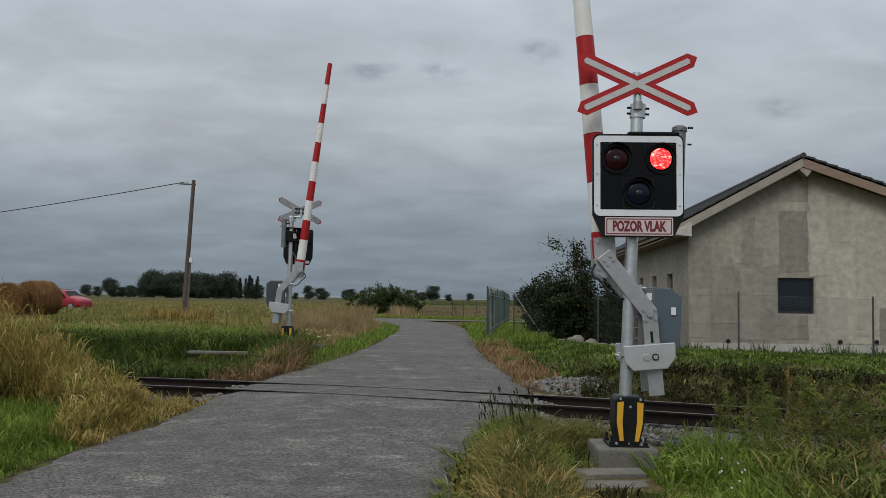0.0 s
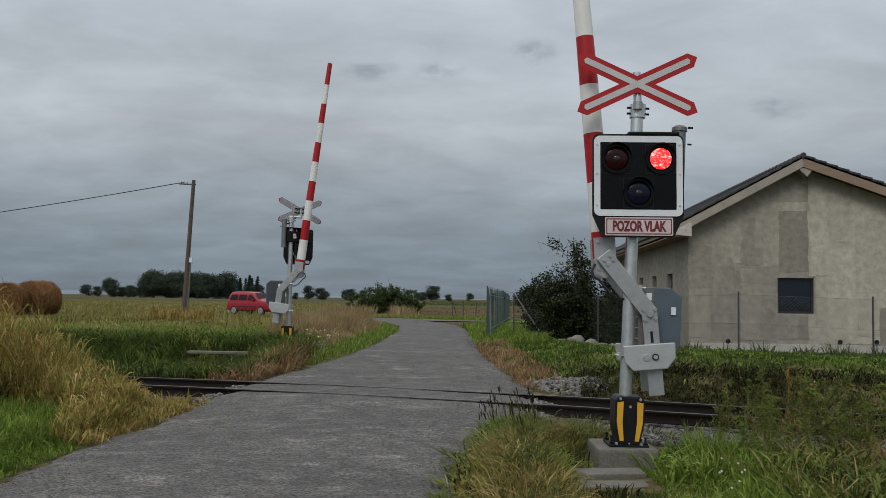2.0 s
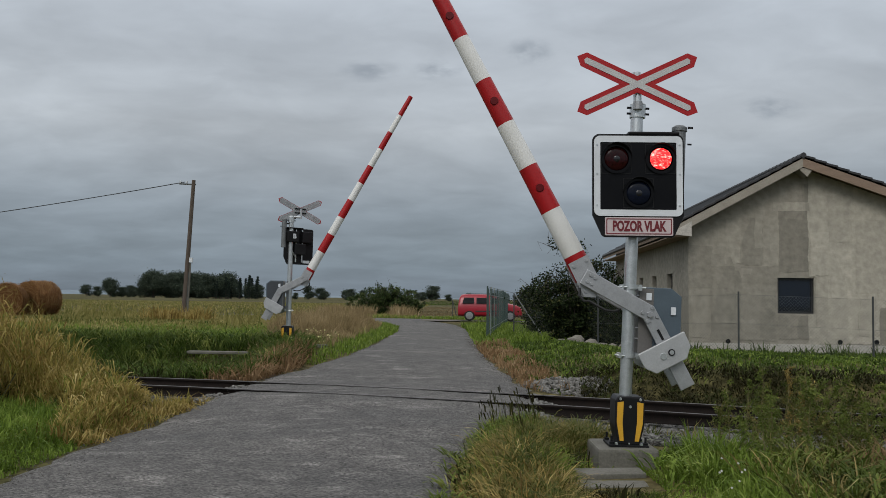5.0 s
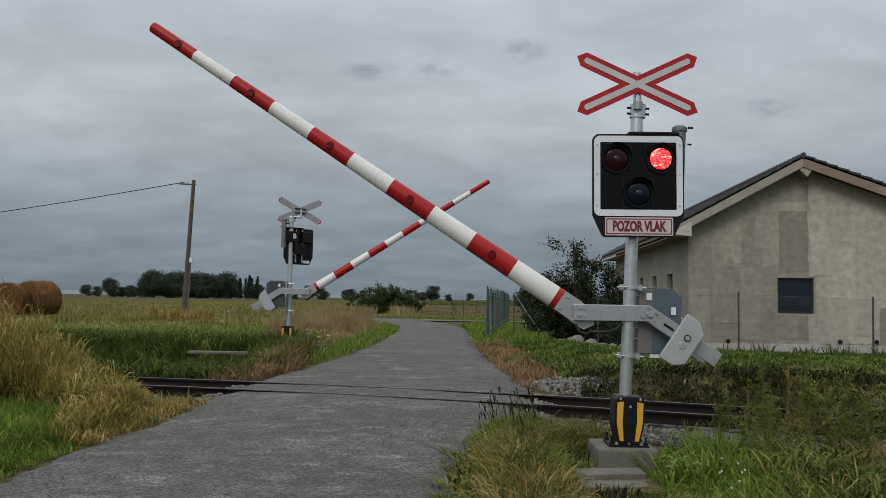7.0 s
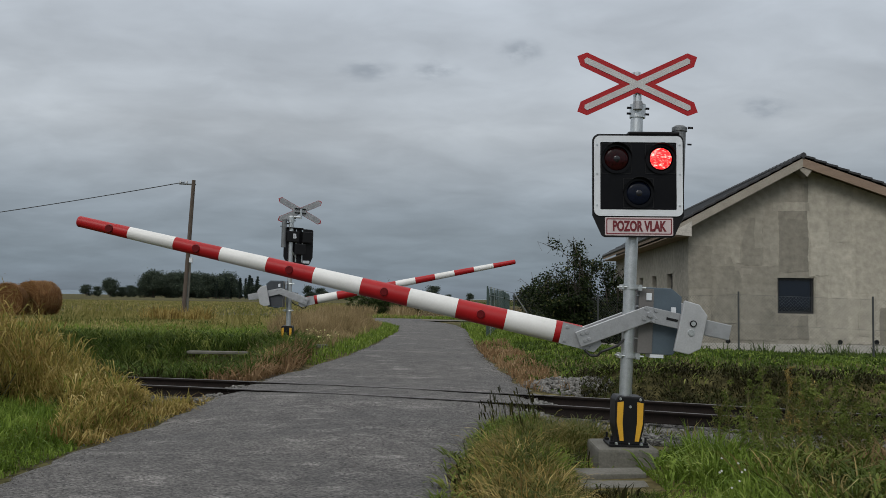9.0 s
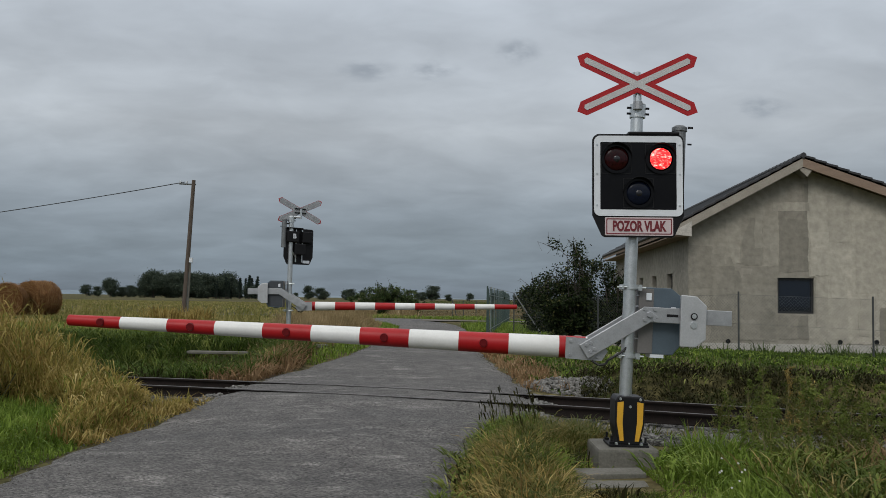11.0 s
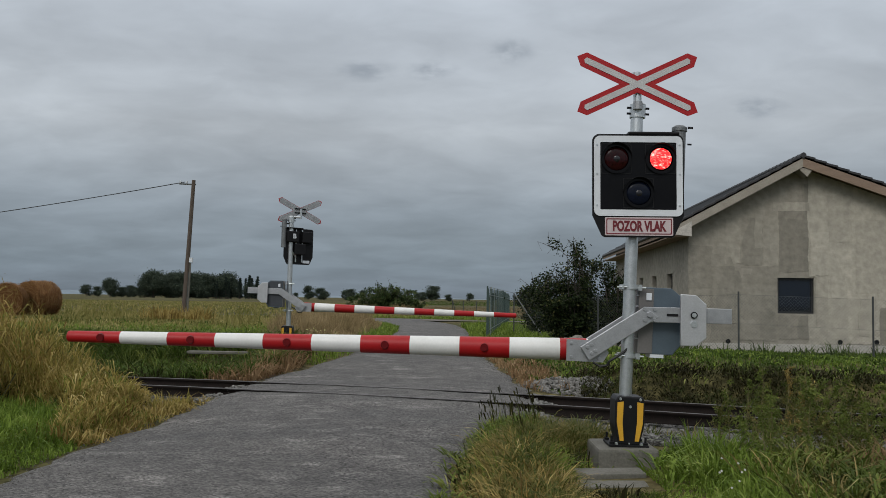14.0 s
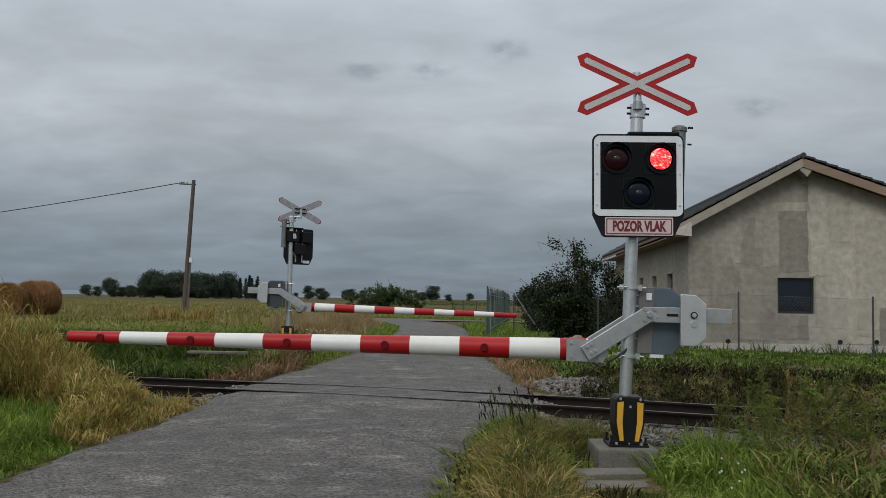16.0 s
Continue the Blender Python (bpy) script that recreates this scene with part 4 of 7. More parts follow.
def build_grit():
    """Loose grit washed to the edges of the lane and along the rails."""
    rng = np.random.default_rng(61)
    y = rng.uniform(6, 30, 2600)
    side = rng.uniform(0, 1, len(y)) < 0.5
    e = np.abs(rng.normal(0, 0.28, len(y)))
    left, right = np.interp(y, ROAD_Y, ROAD_L), np.interp(y, ROAD_Y, ROAD_R)
    x = np.where(side, left + e, right - e)
    k = 900
    xs = rng.uniform(-3.9, 1.2, k)
    ys = rng.uniform(6.5, 14, k)
    x, y = np.concatenate([x, xs]), np.concatenate([y, ys])
    z = road_z(x, y) + 0.006 + 0.012 * (np.arange(len(x)) >= 2600)
    ob = stone_cloud("grit", np.stack([x, y, z], 1), np.concatenate([rng.uniform(0.004, 0.010, 2600), rng.uniform(0.003, 0.008, k)]), mat("dark_grit", (0.10, 0.09, 0.08), 0.95, 0.0, (0.05, 0.045, 0.04), 3, 40, 0.7, 0.2, per_piece=0.6), 62)
    tagged(ob, "dark grit and crumbs along the asphalt edges", "grit", kind="stuff")


build_grit()

sl = part("concrete_slab", boxed(-0.42, -0.12, -0.08, 0.42, 0.12, 0.0, bevel=0.012), M_CONC)
sl.matrix_basis = pose(-3.35, 22.1, 0.47, 0, 1, 4)
tagged(sl, "pale concrete slab beside the barrier foundation", "slab")

# ---------------------------------------------------------------- the unfinished house

HC, HE, HN = Vector((7.73, 27.0, 0)), Vector((0.998, -0.065, 0)), Vector((0.065, 0.998, 0))
H_M = Matrix(((HE.x, HN.x, 0, HC.x), (HE.y, HN.y, 0, HC.y), (0, 0, 1, 0), (0, 0, 0, 1)))


def plaster_material(name, tone=1.0, drag=(0.75, 0.75, 0.55)):
    """Cement base coat trowelled in overlapping patches of differing dampness."""
    m = bpy.data.materials.new(name)
    m.use_nodes = True
    t = m.node_tree
    b = t.nodes["Principled BSDF"]
    b.inputs["Roughness"].default_value = 0.92
    b.inputs["Specular IOR Level"].default_value = 0.2
    co = t.nodes.new("ShaderNodeTexCoord")
    nz = t.nodes.new("ShaderNodeTexNoise")
    nz.inputs["Scale"].default_value, nz.inputs["Detail"].default_value = 1.6, 6
    t.links.new(co.outputs["Object"], nz.inputs["Vector"])
    wob = t.nodes.new("ShaderNodeMix")
    wob.data_type = "VECTOR"
    wob.inputs["Factor"].default_value = 0.12
    t.links.new(co.outputs["Object"], wob.inputs[4])
    t.links.new(nz.outputs["Color"], wob.inputs[5])
    mp = t.nodes.new("ShaderNodeMapping")
    mp.inputs["Scale"].default_value = drag
    t.links.new(wob.outputs[1], mp.inputs[0])
    vo = t.nodes.new("ShaderNodeTexVoronoi")
    vo.distance = "CHEBYCHEV"
    vo.inputs["Scale"].default_value = 1.0
    t.links.new(mp.outputs[0], vo.inputs["Vector"])
    sp = t.nodes.new("ShaderNodeSeparateColor")
    t.links.new(vo.outputs["Color"], sp.inputs[0])
    rp = t.nodes.new("ShaderNodeValToRGB")
    ramp_of(rp, [(p, [c * tone for c in k]) for p, k in ((0.0, (0.262, 0.245, 0.205)), (0.35, (0.303, 0.283, 0.237)), (0.6, (0.288, 0.268, 0.223)), (1.0, (0.33, 0.306, 0.256)))])
    t.links.new(sp.outputs[0], rp.inputs[0])
    n2 = t.nodes.new("ShaderNodeTexNoise")
    n2.inputs["Scale"].default_value, n2.inputs["Detail"].default_value = 5.0, 10
    t.links.new(co.outputs["Object"], n2.inputs["Vector"])
    r2 = t.nodes.new("ShaderNodeMapRange")
    for k, v in (("From Min", 0.3), ("From Max", 0.7), ("To Min", 0.83), ("To Max", 1.16)):
        r2.inputs[k].default_value = v
    t.links.new(n2.outputs["Fac"], r2.inputs[0])
    s = t.nodes.new("ShaderNodeVectorMath")
    s.operation = "SCALE"
    t.links.new(rp.outputs[0], s.inputs[0])
    t.links.new(r2.outputs[0], s.inputs["Scale"])
    last = s.outputs[0]
    t.links.new(last, b.inputs["Base Color"])
    bp = t.nodes.new("ShaderNodeBump")
    bp.inputs["Strength"].default_value, bp.inputs["Distance"].default_value = 0.8, 0.03
    t.links.new(n2.outputs["Fac"], bp.inputs["Height"])
    t.links.new(bp.outputs[0], b.inputs["Normal"])
    return m


def wall_with_holes(outline, holes, y0, y1):
    """A wall in x and z with rectangular openings, by a grid of cells that lie inside the outline."""
    bm = bmesh.new()
    xs = sorted({p[0] for p in outline} | {v for h in holes for v in (h[0], h[2])})
    zs0 = sorted({v for h in holes for v in (h[1], h[3])})

    def top(x):
        pts = outline
        return float(np.interp(x, [p[0] for p in pts], [p[1] for p in pts]))
    for xa, xb in zip(xs, xs[1:]):
        zs = [-0.4] + [z for z in zs0 if z < min(top(xa), top(xb))]
        cells = list(zip(zs, zs[1:] + [None]))
        for za, zb in cells:
            xm = (xa + xb) / 2
            zm = za + 0.01 if zb is None else (za + zb) / 2
            if any(h[0] < xm < h[2] and h[1] < zm < h[3] for h in holes):
                continue
            ta, tb = (top(xa), top(xb)) if zb is None else (zb, zb)
            v = [bm.verts.new(c) for c in ((xa, y0, za), (xb, y0, za), (xb, y0, tb), (xa, y0, ta), (xa, y1, za), (xb, y1, za), (xb, y1, tb), (xa, y1, ta))]
            for f in ((0, 1, 2, 3), (7, 6, 5, 4), (0, 3, 7, 4), (1, 5, 6, 2), (3, 2, 6, 7), (0, 4, 5, 1)):
                bm.faces.new([v[k] for k in f])
    bmesh.ops.remove_doubles(bm, verts=bm.verts, dist=1e-4)
    return bm


def build_window(parent, x0, z0, x1, z1, y, m=None):
    """Frame with sash, pane and a dark room's depth behind."""
    w = empty("window", m or pose(0, 0, 0), "", "")
    for k in ("label", "category"):
        if k in w:
            del w[k]
    w.parent = parent
    o = [(x0, z0), (x1, z0), (x1, z1), (x0, z1)]
    i = [(x0 + 0.07, z0 + 0.07), (x1 - 0.07, z0 + 0.07), (x1 - 0.07, z1 - 0.07), (x0 + 0.07, z1 - 0.07)]
    part("window_frame", ring(bmesh.new(), o, i, y, y + 0.07), M_FRAMEDARK, w, "dark anthracite frame")
    part("pane", boxed(x0 + 0.06, y + 0.03, z0 + 0.06, x1 - 0.06, y + 0.04, z1 - 0.06), M_PANE, w, "dark reflecting glass pane")
    return w


def build_house():
    th = empty("house", H_M, "unfinished bungalow with raw cement-plastered walls and dark roof", "house")
    pl = plaster_material("cement_base_coat")
    slope_l, slope_r, ridge_s, ridge_z = 0.55, 0.36, 3.36, 6.215
    und = lambda s: (ridge_z - 0.24) - (slope_l * (ridge_s - s) if s < ridge_s else slope_r * (s - ridge_s))
    right = 9.2
    out = [(0.0, und(0.0)), (ridge_s, und(ridge_s)), (right, und(right))]
    part("gable_wall", wall_with_holes(out, [(2.73, 1.37, 3.84, 2.48)], 0.0, 0.35), pl, th, "patchy grey cement plaster wall")
    # later coats, each laid a few millimetres proud with a ragged edge: from s, z to s, z, tone
    coats = ((3.68, 2.52, 9.15, 7.0, 1.44, 9), (3.90, 0.45, 9.15, 2.56, 1.44, 8), (3.64, 0.45, 3.93, 1.32, 1.44, 7), (5.12, 2.02, 6.9, 4.32, 1.32, 13), (4.25, 0.60, 5.0, 3.3, 1.54, 13), (2.78, 2.66, 3.69, 4.60, 0.80, 6), (2.60, 4.58, 3.72, 4.84, 1.18, 10), (3.06, 4.88, 3.70, 5.46, 0.86, 5), (0.68, 0.50, 2.71, 2.82, 0.90, 7), (0.02, 2.12, 0.70, 3.44, 0.88, 4),
             (1.66, 2.86, 2.28, 4.36, 0.93, 5), (2.30, 2.84, 2.76, 4.12, 1.10, 4), (1.45, 0.55, 2.2, 2.3, 0.97, 10), (2.72, 0.55, 3.66, 1.30, 0.86, 6), (2.2, 0.6, 2.66, 1.42, 0.80, 10), (0.75, 3.2, 1.5, 4.0, 1.06, 4), (5.82, 0.46, 6.3, 1.58, 0.84, 15),
             (1.12, 2.9, 1.62, 4.45, 1.07, 4), (0.74, 1.0, 1.4, 2.6, 0.96, 11), (4.3, 3.62, 5.0, 5.1, 1.36, 13), (6.25, 1.7, 7.3, 3.6, 1.5, 17), (0.06, 0.6, 0.62, 1.9, 1.05, 5), (2.05, 3.4, 2.27, 4.8, 1.12, 8), (3.72, 2.54, 4.3, 3.9, 1.56, 13), (5.2, 0.7, 5.7, 1.9, 1.34, 13))
    tones = {}
    for k, (s0, z0, s1, z1, tone, mm) in enumerate(coats):
        cm = tones.setdefault(tone, plaster_material("cement_coat", tone, (1.1, 1.1, 0.4)))
        pts = []
        for (a, b), (c, d) in (((s0, z0), (s1, z0)), ((s1, z0), (s1, z1)), ((s1, z1), (s0, z1)), ((s0, z1), (s0, z0))):
            n = max(3, int(math.hypot(c - a, d - b) / 0.09))
            for i in range(n):
                u = i / n
                x, z = a + (c - a) * u, b + (d - b) * u
                x += 0.05 * noise.noise((x * 1.3, z * 1.3, k)) + 0.035 * noise.noise((x * 7, z * 7, k + 30))
                z += 0.05 * noise.noise((x * 1.3, z * 1.3, k + 60)) + 0.035 * noise.noise((x * 7, z * 7, k + 90))
                pts.append((min(max(x, 0.005), 9.15), min(z, und(min(max(x, 0.0), 9.15)) - 0.01)))
        bm = bmesh.new()
        f = bm.faces.new([bm.verts.new((x, -mm / 1000 - 0.0004 * k, z)) for x, z in pts])
        for e in bmesh.ops.extrude_edge_only(bm, edges=list(f.edges))["geom"]:
            if isinstance(e, bmesh.types.BMVert):
                e.co.y = 0.004
        bmesh.ops.recalc_face_normals(bm, faces=bm.faces)
        bmesh.ops.triangulate(bm, faces=bm.faces)
        if s0 < 3.84 and s1 > 2.73 and z0 < 2.48 and z1 > 1.37:
            bm.free()
            continue
        part("plaster_coat", bm, cm, th)
    bm = wall_with_holes([(0.352, und(0)), (16.4, und(0))], [(2.5, 2.12, 3.4, 2.66), (5.5, 2.12, 6.4, 2.66), (8.5, 2.12, 9.4, 2.66)], 0.0, 0.35)
    bmesh.ops.transform(bm, matrix=Matrix(((0, 1, 0, 0), (1, 0, 0, 0), (0, 0, 1, 0), (0, 0, 0, 1))), verts=bm.verts)
    bmesh.ops.recalc_face_normals(bm, faces=bm.faces)
    part("side_wall", bm, pl, th, "patchy grey cement plaster wall")
    part("far_wall", wall_with_holes(out, [], 16.402, 16.7), pl, th)
    part("side_wall", boxed(right - 0.35, 0.352, -0.4, right, 16.4, und(right)), pl, th)
    part("plinth", boxed(-0.03, -0.035, -0.4, right + 0.03, -0.002, 0.42, bevel=0.006), mat("pale_plinth_render", (0.46, 0.44, 0.40), 0.9, 0.0, (0.36, 0.345, 0.31), 1.5, 30, 0.6, 0.12, 0.2, 20), th, "paler cement plinth")
    build_window(th, 2.73, 1.37, 3.84, 2.48, 0.10)
    for a in (2.5, 5.5, 8.5):
        build_window(th, a, 2.12, a + 0.9, 2.66, 0.14, Matrix.Rotation(radians(90), 4, "Z") @ Matrix.Diagonal((1, -1, 1, 1)))
    # roof: two slopes with boards under and rows of tiles on top
    roof = empty("roof", pose(0, 0, 0), "", "")
    for k in ("label", "category"):
        if k in roof:
            del roof[k]
    roof.parent = th
    y0, y1 = -0.55, 17.0
    for sgn, slope, eave in ((-1, slope_l, -0.62), (1, slope_r, 9.8)):
        run = abs(eave - ridge_s)
        dz = run * slope
        bm = bmesh.new()
        pts = [(ridge_s, ridge_z - 0.05), (eave, ridge_z - 0.05 - dz), (eave, ridge_z - 0.22 - dz), (ridge_s, ridge_z - 0.22)]
        slab(bm, pts, y0 + 0.03, y1)
        part("roof_deck", bm, M_SOFFIT, roof, "raw timber roof boarding")
        # verge board along the gable
        pts = [(ridge_s, ridge_z - 0.06), (eave, ridge_z - 0.06 - dz), (eave, ridge_z - 0.33 - dz), (ridge_s, ridge_z - 0.33)]
        part("verge_board", slabbed(pts, y0, y0 + 0.028), M_FASCIA if sgn < 0 else M_SOFFIT, roof, "pale verge board" if sgn < 0 else "raw timber verge board")
        # tiles in rows: the row at the verge is singled out
        n = int(run / 0.33)
        ln = math.hypot(1, slope)
        for i in range(n):
            a, b2 = ridge_s + sgn * run * i / n, ridge_s + sgn * run * (i + 1.08) / n
            za, zb = ridge_z - abs(a - ridge_s) * slope, ridge_z - abs(b2 - ridge_s) * slope
            bm = slabbed([(a, za - 0.02), (b2, zb + 0.012), (b2, zb + 0.085), (a, za + 0.045)], y0 - 0.03, y0 + 0.30, bevel=0.008)
            part("verge_tile", bm, M_DARKROOF, roof)
            bm = slabbed([(a, za - 0.02), (b2, zb + 0.012), (b2, zb + 0.040), (a, za + 0.008)], y0 + 0.303, y1)
            part("tile_course", bm, M_DARKROOF, roof)
        bm = tubed((eave, y0, ridge_z - 0.06 - dz), (eave, y1, ridge_z - 0.06 - dz), 0.06, 0.06, 12)
        part("gutter", bm, M_DARKROOF, roof)
    bm = bmesh.new()
    for i in range(44):
        ya = y0 - 0.05 + i * 0.4
        tube(bm, (ridge_s, ya, ridge_z + 0.03), (ridge_s, ya + 0.43, ridge_z + 0.02), 0.085, 0.075, 12)
    tagged(part("ridge_tile", bm, M_DARKROOF, roof), kind="stuff")
    # boxed eave end and the purlin head under the ridge
    part("eave_box", slabbed([(-0.60, 3.77), (-0.02, 3.71), (-0.02, 4.18), (-0.60, 3.85)], y0 - 0.005, y0 + 0.5), mat("white_eave_board", (0.52, 0.49, 0.44), 0.8), roof, "pale eave box")
    part("soffit", boxed(-0.60, y0 + 0.03, 3.71, -0.02, 16.9, 3.74), M_SOFFIT, roof, "raw timber soffit")
    part("purlin_head", slabbed([(ridge_s - 0.16, 5.86), (ridge_s + 0.34, 5.86), (ridge_s + 0.13, 5.58)], y0 + 0.03, 0.0, bevel=0.008), M_FASCIA, roof)
    bm = bmesh.new()
    for sx, sz in ((1.2, 0.28), (4.6, 0.31), (5.7, 0.33)):
        tube(bm, (sx, -0.05, sz + 0.2), (sx, 0.0, sz + 0.2), 0.07, 0.07, 14)
    part("pipe_stub", bm, M_BLACK, th)


build_house()

# ---------------------------------------------------------------- fences


def gz(x, y):
    return float(land(x, y))


def build_chainlink(points, height):
    th = empty("chain_link_fence", pose(0, 0, 0), "grey chain-link fence on thin steel posts", "fence")
    for x, y in points:
        z = gz(x, y)
        part("post", tubed((x, y, z - 0.2), (x, y, z + height + 0.05), 0.024, 0.024, 10), mat("dark_post_paint", (0.05, 0.055, 0.055), 0.6), th)
    for (xa, ya), (xb, yb) in zip(points, points[1:]):
        a, b = np.array([xa, ya, gz(xa, ya) + 0.05]), np.array([xb, yb, gz(xb, yb) + 0.05])
        ln = math.hypot(xb - xa, yb - ya)
        d = (b - a) / ln
        side = np.array([-d[1], d[0], 0]) * 0.0016
        v, q = [], []
        step, r = 0.085, 0.0011
        hgt = height - 0.08
        for k in range(int(-hgt / step), int((ln + hgt) / step)):
            for sg in (1, -1):
                s0 = k * step
                # clip the slanted wire to the panel
                lo, hi = 0.0, hgt
                if sg > 0:
                    lo, hi = max(lo, -s0), min(hi, ln - s0)
                else:
                    lo, hi = max(lo, s0 - ln), min(hi, s0)
                if hi - lo < 0.05:
                    continue
                p0 = a + d * (s0 + sg * lo) + np.array([0, 0, lo])
                p1 = a + d * (s0 + sg * hi) + np.array([0, 0, hi])
                o = d * r + np.array([0, 0, -sg * r])
                i = len(v)
                v += [p0 - o, p0 + o, p1 + o, p1 - o, p0 + side, p1 + side]
                q += [(i, i + 1, i + 2, i + 3), (i, i + 4, i + 5, i + 3)]
        ob = link("wire_mesh", quad_mesh("wire_mesh", np.array(v), np.array(q)), M_WIRE, th)
        ob["kind"] = "stuff"
        for h in (0.03, hgt / 2, hgt):
            part("tension_wire", tubed(a + (0, 0, h), b + (0, 0, h), 0.003, 0.003, 6), M_WIRE, th)
    return th


CL = [(2.75, 33.0), (4.69, 25.9), (7.78, 22.6), (10.81, 21.6), (14.2, 20.6), (17.6, 19.6)]
build_chainlink(CL, 1.6)
br = part("fence_brace", tubed((2.75, 33.0, gz(2.75, 33.0) + 1.65), (3.62, 30.0, gz(3.62, 30.0) - 0.05), 0.022, 0.022, 10), M_WIRE)
tagged(br, "slanting grey steel brace of the fence", "brace")


def build_slat_fence():
    th = empty("metal_fence", pose(0, 0, 0), "dark green steel slat fence with pale posts", "fence")
    a, b = Vector((1.62, 30.0, 0)), Vector((4.55, 58.0, 0))
    d = (b - a).normalized()
    n = 28
    me = None
    for i in range(n):
        p = a + (b - a) * i / n
        z = gz(p.x, p.y)
        if me is None:
            bm = boxed(-0.016, -0.03, 0.04, 0.016, 0.03, 1.78, bevel=0.004)
            o = part("slat", bm, M_GREENPOST, th)
            me = o.data
        else:
            o = new("slat", me)
            o.parent = th
        o.matrix_basis = Matrix.Translation((p.x, p.y, z)) @ Matrix.Rotation(math.atan2(-d.x, d.y), 4, "Z")
    for i in range(11):
        p = a + (b - a) * i / 10
        z = gz(p.x, p.y)
        part("post", boxed(p.x - 0.075, p.y - 0.03, z - 0.1, p.x - 0.02, p.y + 0.03, z + 1.86), M_GREENPOST if i % 3 == 0 else mat("pale_post", (0.30, 0.34, 0.33), 0.5, 0.2), th)
    for h in (0.35, 1.55):
        part("rail", tubed((a.x + 0.03, a.y, gz(a.x, a.y) + h), (b.x + 0.03, b.y, gz(b.x, b.y) + h), 0.012, 0.012, 8), M_GREENPOST, th)
    part("top_wire", tubed((1.62, 30.0, gz(1.62, 30) + 1.82), (2.75, 33.0, gz(2.75, 33) + 1.66), 0.006, 0.006, 6), M_WIRE, th)


build_slat_fence()


def build_post(x, y, h, lean):
    z = gz(x, y)
    o = part("fence_post", tubed((x, y, z - 0.2), (x + lean, y, z + h), 0.032, 0.028, 10), MATS["dark_post_paint"])
    tagged(o, "thin dark fence post in the field", "post", "field fence posts")


for x, y, h, lean in ((0.73, 62.0, 1.3, 0.0), (1.12, 62.0, 1.2, -0.36), (1.55, 63.0, 1.25, 0.0), (2.40, 62.0, 1.25, 0.10), (3.5, 62.0, 1.2, 0.0)):
    build_post(x, y, h, lean)

# ---------------------------------------------------------------- utility pole and its wire


def build_utility_pole():
    x, y = -13.52, 45.0
    z = gz(x, y)
    th = empty("utility_pole", pose(x, y, z, 0, 2.6, 0), "dark weathered wooden utility pole leaning slightly", "utility pole")
    part("pole", tubed((0, 0, -0.3), (0, 0, 7.45), 0.13, 0.095, 16), M_WOODPOLE, th)
    part("stub", tubed((0.20, 0.0, -0.3), (0.155, 0.0, 3.1), 0.05, 0.045, 12), M_CONC, th, "concrete stub bolted to the pole")
    part("crossbar", boxed(-0.75, -0.04, 7.18, 0.12, 0.04, 7.25), M_WIRE, th)
    for sx in (-0.7, -0.35):
        part("insulator", tubed((sx, 0, 7.25), (sx, 0, 7.38), 0.035, 0.05, 10), M_FRAMEWHITE, th)
    part("box", boxed(0.10, -0.09, 3.12, 0.26, 0.09, 3.36), M_FRAMEWHITE, th)
    part("conduit", tubed((0.13, -0.05, 0.2), (0.12, -0.05, 2.6), 0.02, 0.02, 8), M_WIRE, th)
    p0, p1 = Vector((x - 0.12, y, z + 7.34)), Vector((-46.0, 54.0, 4.3))
    pts = [p0.lerp(p1, i / 24) - Vector((0, 0, 1.2 * (i / 24) * (1 - i / 24))) for i in range(25)]
    wire = part("overhead_wire", polyline_tube(bmesh.new(), pts, 0.022, 6), M_CABLE)
    tagged(wire, "black overhead wire sagging from the pole", "wire")
    x2, y2 = -46.0, 54.0
    z2 = gz(x2, y2)
    th2 = copy_thing(th, pose(x2, y2, z2 - 3.4, 0, 0, 0))
    return th


build_utility_pole()

# ---------------------------------------------------------------- straw bales


